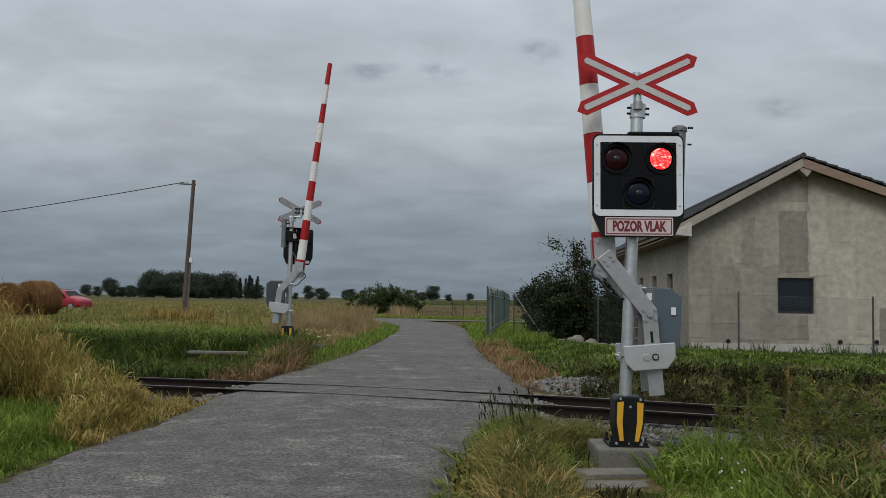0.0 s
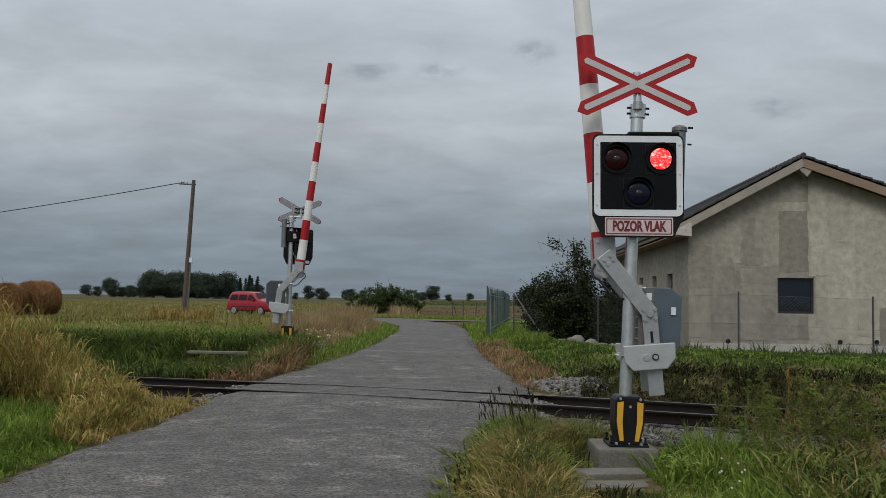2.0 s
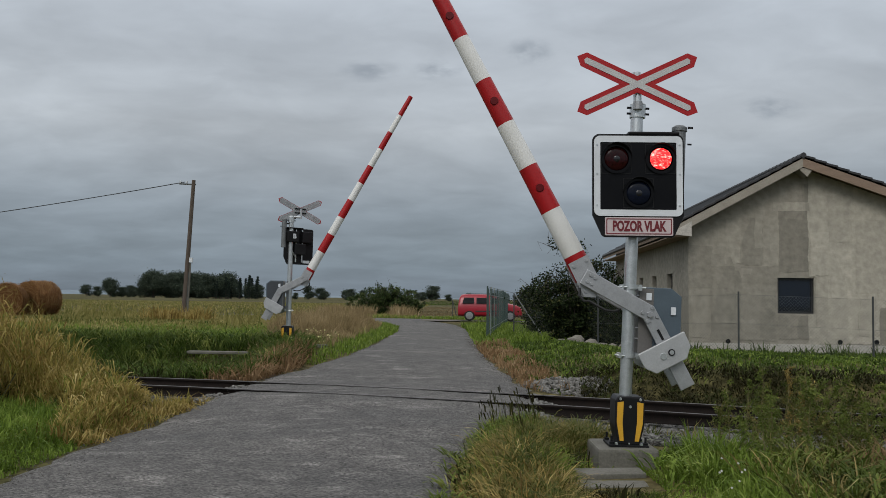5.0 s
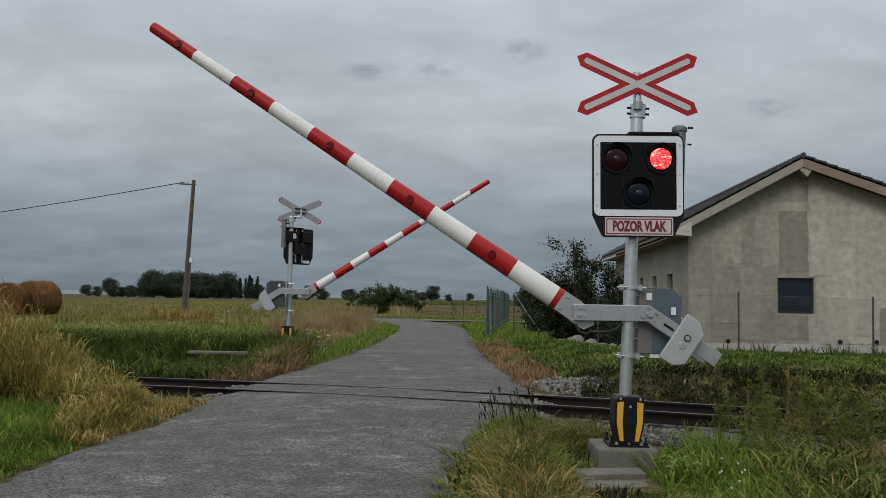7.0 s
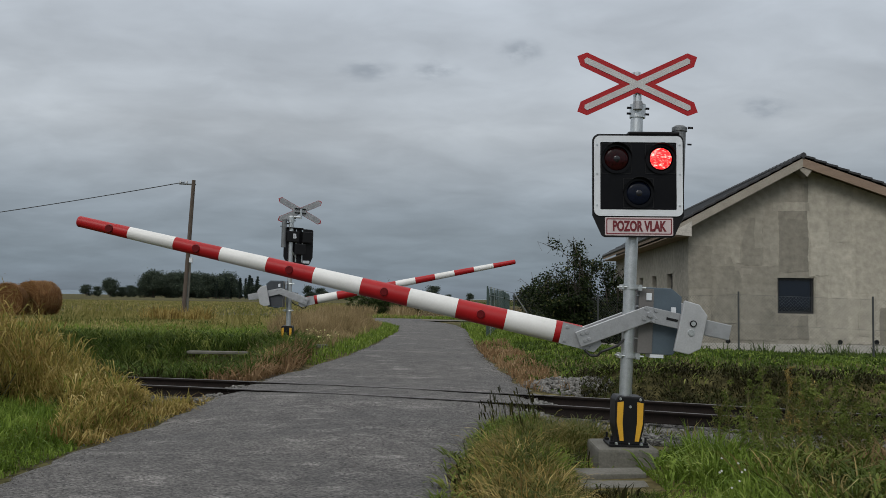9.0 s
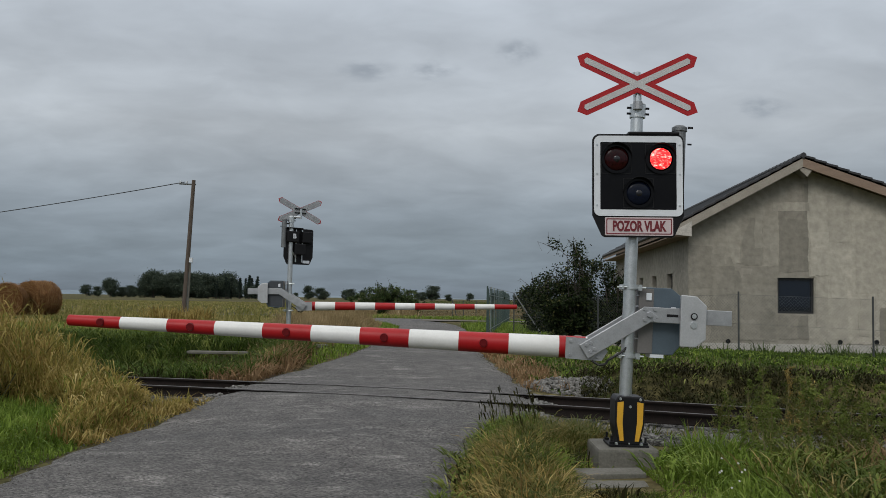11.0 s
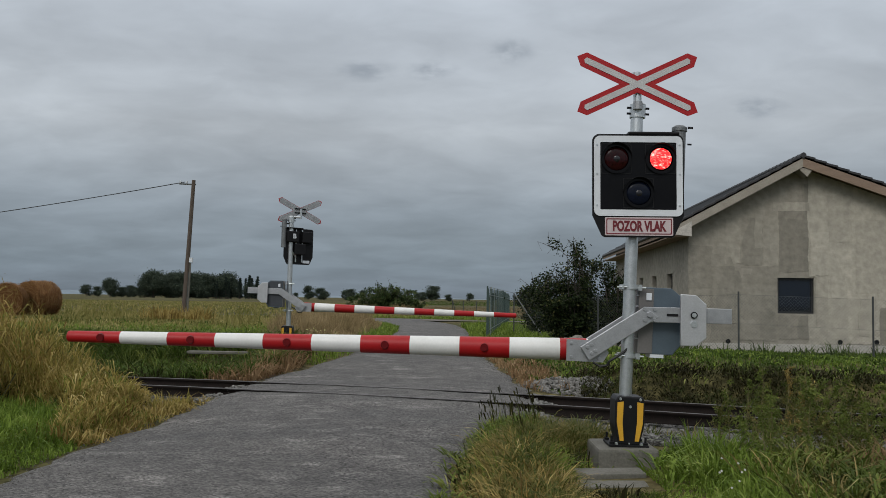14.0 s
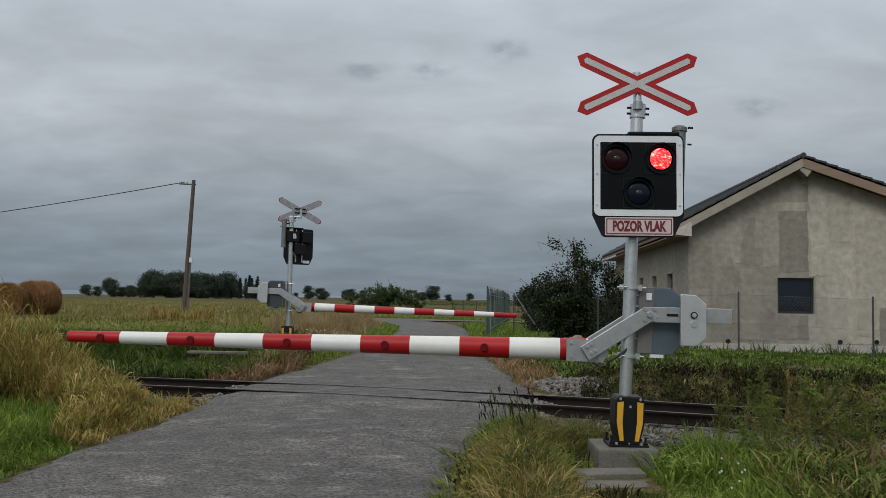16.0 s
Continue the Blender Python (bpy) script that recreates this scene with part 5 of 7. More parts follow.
def build_bale(x, y, yaw, r, w, seed):
    rng = np.random.default_rng(seed)
    th = empty("straw_bale", pose(x, y, gz(x, y), 0, 0, yaw), "round brown straw bale on the meadow", "straw bale", "straw bales")
    bm = bmesh.new()
    g = bmesh.ops.create_cone(bm, cap_ends=True, segments=56, radius1=r, radius2=r, depth=w)
    bmesh.ops.transform(bm, matrix=Matrix.Translation((0, 0, r * 0.95)) @ Matrix.Rotation(radians(90), 4, "X"), verts=bm.verts)
    bmesh.ops.bevel(bm, geom=[e for e in bm.edges if abs(e.verts[0].co.y - e.verts[1].co.y) < 1e-4], offset=0.10, segments=3, affect="EDGES")
    for v in bm.verts:
        k = noise.noise(v.co * 2.2 + Vector((seed, 0, 0))) * 0.11
        v.co += Vector((v.co.x, 0, v.co.z - r)).normalized() * k
    part("bale_body", bm, M_STRAW, th, smooth=True)
    # loose stalks: rings on the ends, wrapped round the side
    n = 9000
    a = rng.uniform(0, 6.283, n)
    end = rng.uniform(0, 1, n) < 0.5
    rr = np.where(end, r * np.sqrt(rng.uniform(0, 1, n)), r * 1.005)
    yy = np.where(end, np.sign(rng.uniform(-1, 1, n)) * w / 2, rng.uniform(-w / 2, w / 2, n))
    c = np.stack([rr * np.cos(a), yy, rr * np.sin(a) + r * 0.95], 1)
    ln = rng.uniform(0.06, 0.22, n)[:, None]
    t = np.stack([-np.sin(a), rng.normal(0, 0.25, n), np.cos(a)], 1) + rng.normal(0, 0.3, (n, 3))
    t /= np.linalg.norm(t, axis=1)[:, None]
    out = np.where(end[:, None], np.stack([0 * a, np.sign(yy), 0 * a], 1), np.stack([np.cos(a), 0 * a, np.sin(a)], 1))
    wv = np.cross(t, out) * 0.006
    p0, p1 = c - t * ln + out * 0.003, c + t * ln + out * rng.uniform(0.0, 0.08, n)[:, None]
    v = np.stack([p0 - wv, p0 + wv, p1 + wv, p1 - wv], 1).reshape(-1, 3)
    ob = link("loose_straw", quad_mesh("loose_straw", v, np.arange(4 * n).reshape(-1, 4)), M_STRAWBLADE, th)
    ob["kind"] = "stuff"


build_bale(-23.95, 47.4, 14, 0.95, 1.5, 3)
build_bale(-23.2, 49.4, -22, 1.02, 1.5, 8)
build_bale(-26.9, 49.5, 8, 0.84, 1.5, 12)

# ---------------------------------------------------------------- the red car

M_CARRED = mat("red_car_paint", (0.31, 0.006, 0.02), 0.35, 0.0, (0.27, 0.005, 0.017), 3, 50, 0.5, 0.04, coat=0.1)
M_TYRE = mat("tyre_rubber", (0.018, 0.018, 0.018), 0.85)
M_RIM = mat("silver_wheel_cover", (0.36, 0.37, 0.38), 0.4, 0.5)
M_HEADLAMP = mat("headlamp_glass", (0.62, 0.62, 0.60), 0.15)
M_BUMPER = mat("dark_bumper_plastic", (0.03, 0.03, 0.032), 0.6)
M_CARGLASS = glass_mat("car_glass", (0.035, 0.035, 0.038), 0.18)


def build_car():
    """A small estate car; it points along +x."""
    th = empty("car", pose(-29, 66, 0.34), "red estate car with roof rails driving on the lane", "car")
    st = [(-2.24, 0.70, 0.80, 0.64), (-2.22, 1.02, 0.84, 0.72), (-2.14, 1.50, 0.86, 0.64), (-1.98, 1.64, 0.87, 0.62), (-1.60, 1.67, 0.87, 0.61), (-0.60, 1.66, 0.87, 0.61), (0.25, 1.62, 0.87, 0.60), (0.62, 1.42, 0.87, 0.62), (1.14, 1.10, 0.87, 0.76), (1.65, 1.05, 0.86, 0.74), (2.08, 0.94, 0.82, 0.68), (2.24, 0.80, 0.76, 0.62), (2.27, 0.60, 0.72, 0.58)]
    bm = bmesh.new()
    rows = []
    for x, top, w, wt in st:
        belt = min(1.0, top - 0.04)
        prof = [(w * 0.94, 0.24), (w, 0.42), (w * 1.01, 0.70 if top > 0.8 else 0.5), (w * 0.97, belt), (wt + (0.02 if top > 1.1 else 0.0), max(belt + 0.01, top - 0.07)), (wt - 0.12, top)]
        rows.append([bm.verts.new((x, y, z)) for y, z in prof] + [bm.verts.new((x, -y, z)) for y, z in prof[::-1]])
    n = len(rows[0])
    for a, b in zip(rows, rows[1:]):
        for k in range(n):
            bm.faces.new((a[k], a[(k + 1) % n], b[(k + 1) % n], b[k]))
    bm.faces.new(rows[0])
    bm.faces.new(rows[-1][::-1])
    bmesh.ops.recalc_face_normals(bm, faces=bm.faces)
    body = part("body", bm, M_CARRED, th, "red painted body", smooth=True)
    md = body.modifiers.new("round", "SUBSURF")
    md.levels = md.render_levels = 2

    def quad(name, pts, material):
        b2 = bmesh.new()
        top = [b2.verts.new(p) for p in pts]
        b2.faces.new(top)
        bmesh.ops.solidify(b2, geom=b2.faces[:], thickness=0.012)
        return part(name, b2, material, th)
    for s in (1, -1):
        for x0, x1, x2, x3 in ((-1.92, -1.10, -1.12, -1.80), (-0.94, -0.14, -0.16, -0.94), (0.04, 0.92, 0.36, 0.04)):
            pts = [(x0, s * 0.880, 1.06), (x1, s * 0.880, 1.06), (x2, s * 0.752, 1.43), (x3, s * 0.752, 1.43)]
            quad("side_window", pts if s > 0 else pts[::-1], M_CARGLASS)
        quad("headlamp", [(2.02, s * 0.52, 0.80), (2.02, s * 0.83, 0.80), (2.14, s * 0.76, 0.62), (2.20, s * 0.50, 0.62)], M_HEADLAMP)
        quad("tail_lamp", [(-2.20, s * 0.62, 0.75), (-2.13, s * 0.83, 0.75), (-2.08, s * 0.78, 1.25), (-2.12, s * 0.62, 1.25)], M_REFL)
        part("roof_rail", tubed((-1.7, s * 0.56, 1.665), (0.2, s * 0.56, 1.665), 0.018, 0.018, 8), M_BUMPER, th)
        part("mirror", boxed(0.55, s * 0.88 - 0.07, 0.98, 0.68, s * 0.98, 1.12, bevel=0.02) if s > 0 else boxed(0.55, -0.98, 0.98, 0.68, -0.81, 1.12, bevel=0.02), M_CARRED, th)
        part("side_strip", boxed(-1.0, min(s * 0.875, s * 0.89), 0.56, 0.95, max(s * 0.875, s * 0.89), 0.63), M_BUMPER, th)
        for k, wx in enumerate((-1.42, 1.42)):
            wh = empty("wheel", pose(wx, s * 0.80, 0.32), "", "")
            for key in ("label", "category"):
                if key in wh:
                    del wh[key]
            wh.parent = th
            bm = tubed((0, -0.10, 0), (0, 0.10, 0), 0.325, 0.325, 28)
            bmesh.ops.bevel(bm, geom=[e for e in bm.edges if abs(e.verts[0].co.y - e.verts[1].co.y) < 1e-4], offset=0.03, segments=2, affect="EDGES")
            part("tyre", bm, M_TYRE, wh)
            bm = tubed((0, s * 0.09, 0), (0, s * 0.112, 0), 0.235, 0.21, 24)
            for j in range(7):
                a = 6.283 * j / 7
                tube(bm, (0.05 * math.cos(a), s * 0.11, 0.05 * math.sin(a)), (0.18 * math.cos(a), s * 0.116, 0.18 * math.sin(a)), 0.022, 0.016, 6)
            part("rim", bm, M_RIM, wh)
            WHEELS.append(wh)
    quad("windscreen", [(0.53, -0.62, 1.55), (1.13, -0.74, 1.12), (1.13, 0.74, 1.12), (0.53, 0.62, 1.55)], M_CARGLASS)
    quad("rear_window", [(-2.05, 0.60, 1.46), (-2.16, 0.68, 1.05), (-2.16, -0.68, 1.05), (-2.05, -0.60, 1.46)], M_CARGLASS)
    part("bumper", boxed(2.02, -0.72, 0.30, 2.22, 0.72, 0.52, bevel=0.05), M_BUMPER, th)
    part("bumper", boxed(-2.24, -0.74, 0.30, -2.05, 0.74, 0.52, bevel=0.05), M_BUMPER, th)
    part("grille", boxed(2.17, -0.42, 0.56, 2.235, 0.42, 0.66, bevel=0.01), M_BUMPER, th)
    part("plate", boxed(2.21, -0.26, 0.36, 2.235, 0.26, 0.47), M_FRAMEWHITE, th)
    for o in th.children_recursive:
        if o.type == "MESH" and o.parent == th:
            o.data.transform(Matrix.Diagonal((0.885, 1, 1, 1)))
    for o in WHEELS:
        o.location.x *= 0.885
    return th


WHEELS = []
car = build_car()

# ---------------------------------------------------------------- trees and shrubs


def leaf_cloud(name, centres, size, material, parent, rng, flat=0.0, aspect=0.6):
    """Many small leaves, each a bent quad, at the given places."""
    n = len(centres)
    t = rng.normal(0, 1, (n, 3))
    t /= np.linalg.norm(t, axis=1)[:, None]
    w = np.cross(t, rng.normal(0, 1, (n, 3)))
    w /= np.linalg.norm(w, axis=1)[:, None]
    s = (size * rng.uniform(0.6, 1.3, n))[:, None]
    v = np.stack([centres - t * s, centres + w * s * aspect, centres + t * s, centres - w * s * aspect], 1).reshape(-1, 3)
    ob = link(name, quad_mesh(name, v, np.arange(4 * n).reshape(-1, 4)), material, parent)
    return ob


# horizon trees: leaf colours lifted and blued to paint in distance haze
M_LEAFFAR = leaf_mat("haze_tinted_foliage", [(0.0, (0.028, 0.042, 0.034)), (0.6, (0.055, 0.073, 0.052)), (1.0, (0.085, 0.104, 0.068))], 0.7, 0.1)
M_LEAFCON = leaf_mat("haze_tinted_conifer", [(0.0, (0.016, 0.026, 0.022)), (0.7, (0.028, 0.042, 0.033)), (1.0, (0.045, 0.06, 0.045))], 0.7, 0.05)
M_LEAF = leaf_mat("shrub_foliage", [(0.0, (0.007, 0.012, 0.005)), (0.6, (0.018, 0.029, 0.010)), (0.9, (0.040, 0.056, 0.018)), (1.0, (0.09, 0.085, 0.034))], 0.6, 0.15)
M_LEAF2 = leaf_mat("meadow_shrub_foliage", [(0.0, (0.03, 0.05, 0.018)), (0.6, (0.055, 0.085, 0.028)), (1.0, (0.10, 0.12, 0.045))], 0.6, 0.2)


def build_tree(m, h, spread_r, seed, conifer=False, label="", material=None):
    rng = np.random.default_rng(seed)
    th = empty("tree", m, label, "tree", "trees on the horizon")
    bm = tubed((0, 0, -0.5), (0, 0, h * (0.9 if conifer else 0.55)), h * 0.022, h * 0.008, 8)
    limbs = []
    if conifer:
        for k in range(26):
            z = h * (0.12 + 0.86 * k / 26)
            a = k * 2.4
            r = spread_r * (1.02 - z / h) * rng.uniform(0.75, 1.1) + 0.1
            limbs.append((Vector((0, 0, z)), Vector((r * math.cos(a), r * math.sin(a), z - 0.10 * r))))
    else:
        for k in range(34):
            a, z0 = rng.uniform(0, 6.28), h * rng.uniform(0.08, 0.4)
            r = spread_r * rng.uniform(0.35, 0.95)
            z1 = h * rng.uniform(0.16, 0.95)
            r *= math.sqrt(max(0.1, 1 - ((z1 / h - 0.5) / 0.52) ** 2))
            limbs.append((Vector((0, 0, z0)), Vector((r * math.cos(a), r * math.sin(a), z1))))
    for a, b in limbs:
        tube(bm, a, b, h * 0.007, h * 0.002, 5)
    part("trunk", bm, M_BARK, th)
    c = []
    for a, b in limbs:
        if conifer:
            k = 70
            u = rng.uniform(0.05, 1, k)[:, None]
            p = np.array(a)[None] * (1 - u) + np.array(b)[None] * u
            c.append(p + rng.normal(0, 1, (k, 3)) * (0.10 + 0.10 * spread_r * 0.5) * np.array([1, 1, 0.5]))
        else:
            k = 210
            ctr = np.array(b) * rng.uniform(0.85, 1.0)
            c.append(ctr + rng.normal(0, 1, (k, 3)) * spread_r * rng.uniform(0.10, 0.25) * np.array([1.15, 1.15, 0.75]))
    c = np.concatenate(c)
    leaf_cloud("crown", c, h * 0.027 if not conifer else h * 0.026, material or (M_LEAFCON if conifer else M_LEAFFAR), th, rng)
    return th


LB_D, LB_C = "dark broadleaf tree on the far field edge", "dark pointed conifer on the far field edge"
kinds = [build_tree(pose(-118 + 9 * k, 400, 0.2), 12.5, 5.2, 20 + k, False, LB_D) for k in range(3)]
cones = [build_tree(pose(-104 + 4 * k, 402, 0.2), 12.0, 2.0, 40 + k, True, LB_C) for k in range(2)]
rng0 = np.random.default_rng(77)


def put(src, x, y, s, yaw):
    o = copy_thing(src, pose(x, y, float(land(x, y)) - 0.1, 0, 0, yaw))
    o.scale = (s * rng0.uniform(0.9, 1.15), s * rng0.uniform(0.9, 1.15), s)
    return o


for k in range(14):
    put(kinds[k % 3], -139 + k * 1.5 + rng0.uniform(-1, 1), 405 + rng0.uniform(-12, 25), rng0.uniform(0.84, 1.06) * (1.0 if k > 1 else 0.8), rng0.uniform(0, 360))
for k in range(9):
    put(kinds[k % 3], -119 + k * 1.9 + rng0.uniform(-1, 1), 412 + rng0.uniform(-6, 25), rng0.uniform(0.62, 0.84), rng0.uniform(0, 360))
for k in range(20):
    put(cones[k % 2], -110 + k * 1.28 + rng0.uniform(-0.5, 0.5), 396 + rng0.uniform(-8, 12), rng0.uniform(0.62, 1.0), rng0.uniform(0, 360))
for x, y, s, kk in ((-90, 398, 0.55, 0), (-87, 405, 0.62, 1), (-152.5, 395, 0.72, 2), (-149, 400, 0.42, 0), (-145.5, 402, 0.5, 1), (-143, 400, 0.38, 2), (-157, 410, 0.40, 1), (-178, 430, 0.5, 2), (-172, 430, 0.46, 0), (-186, 500, 0.5, 1),
                    (-62, 400, 0.58, 0), (-58, 408, 0.5, 1), (-55, 402, 0.36, 2), (-45, 402, 0.42, 1), (-42, 396, 0.46, 0), (-37, 404, 0.4, 2), (-30, 420, 0.35, 1), (-4.9, 398, 0.62, 0), (-9, 410, 0.38, 1), (-12, 420, 0.34, 2), (3, 430, 0.3, 1), (14, 440, 0.35, 2), (26, 450, 0.4, 0), (-80, 420, 0.3, 2), (-72, 420, 0.3, 0)):
    put(kinds[kk], x, y, s, rng0.uniform(0, 360))


def build_shrub(x, y, w, h, seed, n_leaf, leaf, material, label, stems=16, twigs=0, dep=0.7):
    """Stems that fan out from the ground, leaves in clumps along them, some bare twigs on top."""
    rng = np.random.default_rng(seed)
    z = gz(x, y)
    th = empty("shrub", pose(x, y, z), label, "shrub")
    bm = bmesh.new()
    cl = []
    for k in range(stems):
        a = rng.uniform(0, 6.283)
        rx, ry = w / 2 * rng.uniform(0.2, 1) * math.cos(a), w / 2 * dep * rng.uniform(0.2, 1) * math.sin(a)
        top = h * rng.uniform(0.35, 1.0) * (1 - 0.35 * (abs(rx) / (w / 2)) ** 2)
        p = Vector((rx * 0.15, ry * 0.15, -0.1))
        q = Vector((rx * 0.6, ry * 0.6, top * 0.55))
        e = Vector((rx, ry, top))
        tube(bm, p, q, 0.035, 0.022, 6)
        tube(bm, q, e, 0.022, 0.008, 5)
        for j in range(7):
            u = rng.uniform(0.1, 1.0)
            b0 = p.lerp(q, u * 2) if u < 0.5 else q.lerp(e, u * 2 - 1)
            b1 = b0 + Vector(rng.normal(0, 1, 3) * (0.28, 0.28, 0.2)) * (h / 3)
            tube(bm, b0, b1, 0.010, 0.004, 4)
            cl.append((b1 + b0) / 2)
            cl.append(b1)
    for k in range(twigs):
        c = Vector(cl[int(rng.integers(len(cl)))])
        if c.z < h * 0.5:
            continue
        d = Vector((rng.normal(0, 0.28), rng.normal(0, 0.28), rng.uniform(0.15, 0.6)))
        e = c + d
        tube(bm, c, e, 0.012, 0.004, 4)
        for j in range(4):
            s = c.lerp(e, rng.uniform(0.3, 1))
            tube(bm, s, s + Vector(rng.normal(0, 0.16, 3)), 0.006, 0.003, 4)
    part("framework", bm, M_BARK, th)
    cl = np.array([list(c) for c in cl])
    idx = rng.integers(len(cl), size=n_leaf)
    c = cl[idx] + rng.normal(0, 1, (n_leaf, 3)) * np.array([0.12, 0.12, 0.10]) * (h / 3)
    c[:, 2] = np.maximum(c[:, 2], 0.03)
    leaf_cloud("foliage", c, leaf, material, th, rng)
    return th


build_shrub(4.2, 27.2, 2.3, 3.05, 5, 24000, 0.045, M_LEAF, "dark dense shrub with bare twigs beside the house", 28, 190)
build_shrub(3.95, 34.6, 1.9, 2.75, 6, 9000, 0.05, M_LEAF, "dark leafy shrub behind the wire fence", 16, 40)
build_shrub(5.45, 27.4, 2.0, 2.7, 7, 16000, 0.045, M_LEAF, "dark leafy shrub against the house wall", 22, 100)
build_shrub(-4.4, 70, 5.4, 2.55, 8, 26000, 0.07, M_LEAF2, "green rounded shrub beside the far lane", 80, 120)
build_shrub(-7.0, 74, 2.8, 2.0, 9, 4500, 0.09, M_LEAF2, "low green shrub beside the far lane", 12, 0)
build_shrub(-2.6, 73, 2.8, 2.3, 10, 4500, 0.09, M_LEAF2, "low green shrub beside the far lane", 12, 0)
build_shrub(-41, 70, 3.0, 1.2, 13, 1200, 0.14, M_LEAF2, "low green shrub on the meadow", 12, 0)


def build_boulders():
    rng = np.random.default_rng(15)
    for x, y, s in ((3.95, 25.5, 0.27), (4.4, 25.6, 0.24), (4.7, 25.6, 0.18), (3.6, 25.9, 0.16), (5.35, 25.2, 0.22), (5.05, 25.5, 0.2), (4.85, 25.9, 0.22)):
        bm = bmesh.new()
        bmesh.ops.create_icosphere(bm, subdivisions=2, radius=s)
        for v in bm.verts:
            v.co *= 1 + 0.40 * noise.noise(v.co * 5 + Vector((x, y, 0)))
            v.co.z *= 0.8
        o = part("boulder", bm, mat("pale_rubble", (0.22, 0.205, 0.175), 0.9, 0.0, (0.12, 0.11, 0.095), 5, 40, 0.7, 0.2, 0.4, 25))
        o.matrix_basis = pose(x, y, gz(x, y) + s * 0.4)
        tagged(o, "pale broken lump of rubble under the shrub", "boulder", "rubble under the shrub")


build_boulders()
dk = part("culvert_edge", boxed(-0.95, -0.05, -0.07, 0.85, 0.22, 0.0, bevel=0.02), M_CONC)
dk.matrix_basis = pose(-5.6, 22.2, 0.25, 0, 0, -2)
tagged(dk, "weathered concrete culvert edge in the ditch grass", "culvert")

# ---------------------------------------------------------------- grasses

GREEN = leaf_mat("lush_grass", [(0.0, (0.04, 0.065, 0.010)), (0.4, (0.115, 0.18, 0.026)), (0.75, (0.22, 0.30, 0.055)), (1.0, (0.38, 0.39, 0.14))], 0.5, 0.3, 2.2)
LAWN = leaf_mat("lawn_grass", [(0.0, (0.014, 0.024, 0.005)), (0.45, (0.048, 0.08, 0.014)), (0.8, (0.10, 0.155, 0.03)), (1.0, (0.20, 0.20, 0.07))], 0.6, 0.3, 1.6)
DRY = leaf_mat("dry_grass", [(0.0, (0.06, 0.035, 0.012)), (0.28, (0.19, 0.13, 0.037)), (0.55, (0.35, 0.26, 0.082)), (0.8, (0.53, 0.42, 0.165)), (1.0, (0.68, 0.57, 0.30))], 0.65, 0.35, 2.5)
OLIVE = leaf_mat("olive_reed", [(0.0, (0.045, 0.042, 0.010)), (0.3, (0.135, 0.12, 0.026)), (0.6, (0.28, 0.235, 0.058)), (0.85, (0.44, 0.36, 0.12)), (1.0, (0.62, 0.52, 0.25))], 0.6, 0.35, 2.5)
MIXED = leaf_mat("mixed_grass", [(0.0, (0.022, 0.032, 0.008)), (0.35, (0.075, 0.10, 0.022)), (0.6, (0.17, 0.15, 0.046)), (0.85, (0.34, 0.26, 0.105)), (1.0, (0.52, 0.42, 0.21))], 0.6, 0.35, 2.0)
FIELD = leaf_mat("field_grass", [(0.0, (0.07, 0.085, 0.022)), (0.35, (0.16, 0.165, 0.045)), (0.65, (0.29, 0.25, 0.09)), (1.0, (0.46, 0.38, 0.18))], 0.75, 0.3, 0.3)
MEADOW = leaf_mat("short_meadow_grass", [(0.0, (0.10, 0.11, 0.03)), (0.4, (0.22, 0.205, 0.065)), (0.75, (0.38, 0.325, 0.13)), (1.0, (0.54, 0.45, 0.23))], 0.75, 0.3, 0.22)
WEED = leaf_mat("weed_leaf", [(0.0, (0.022, 0.032, 0.007)), (0.45, (0.095, 0.13, 0.026)), (0.8, (0.22, 0.25, 0.06)), (1.0, (0.44, 0.42, 0.19))], 0.6, 0.25, 1.2)
TAN = leaf_mat("tan_meadow_grass", [(0.0, (0.10, 0.07, 0.035)), (0.4, (0.24, 0.18, 0.09)), (0.75, (0.38, 0.29, 0.16)), (1.0, (0.52, 0.42, 0.27))], 0.7, 0.3, 1.0)
STUBBLE = leaf_mat("field_stubble", [(0.0, (0.09, 0.07, 0.035)), (0.5, (0.19, 0.145, 0.08)), (1.0, (0.30, 0.24, 0.14))], 0.8, 0.2, 0.1)
RUST = leaf_mat("rusty_dead_grass", [(0.0, (0.10, 0.055, 0.027)), (0.5, (0.26, 0.165, 0.085)), (1.0, (0.44, 0.32, 0.19))], 0.75, 0.3, 2.0)
# brown seed heads and weeds; its dark stops also paint shade between plants
BROWNSHADE = leaf_mat("brown_weed_shade", [(0.0, (0.014, 0.014, 0.006)), (0.5, (0.035, 0.032, 0.012)), (0.8, (0.04, 0.055, 0.015)), (1.0, (0.11, 0.075, 0.035))], 0.75, 0.2, 1.5)


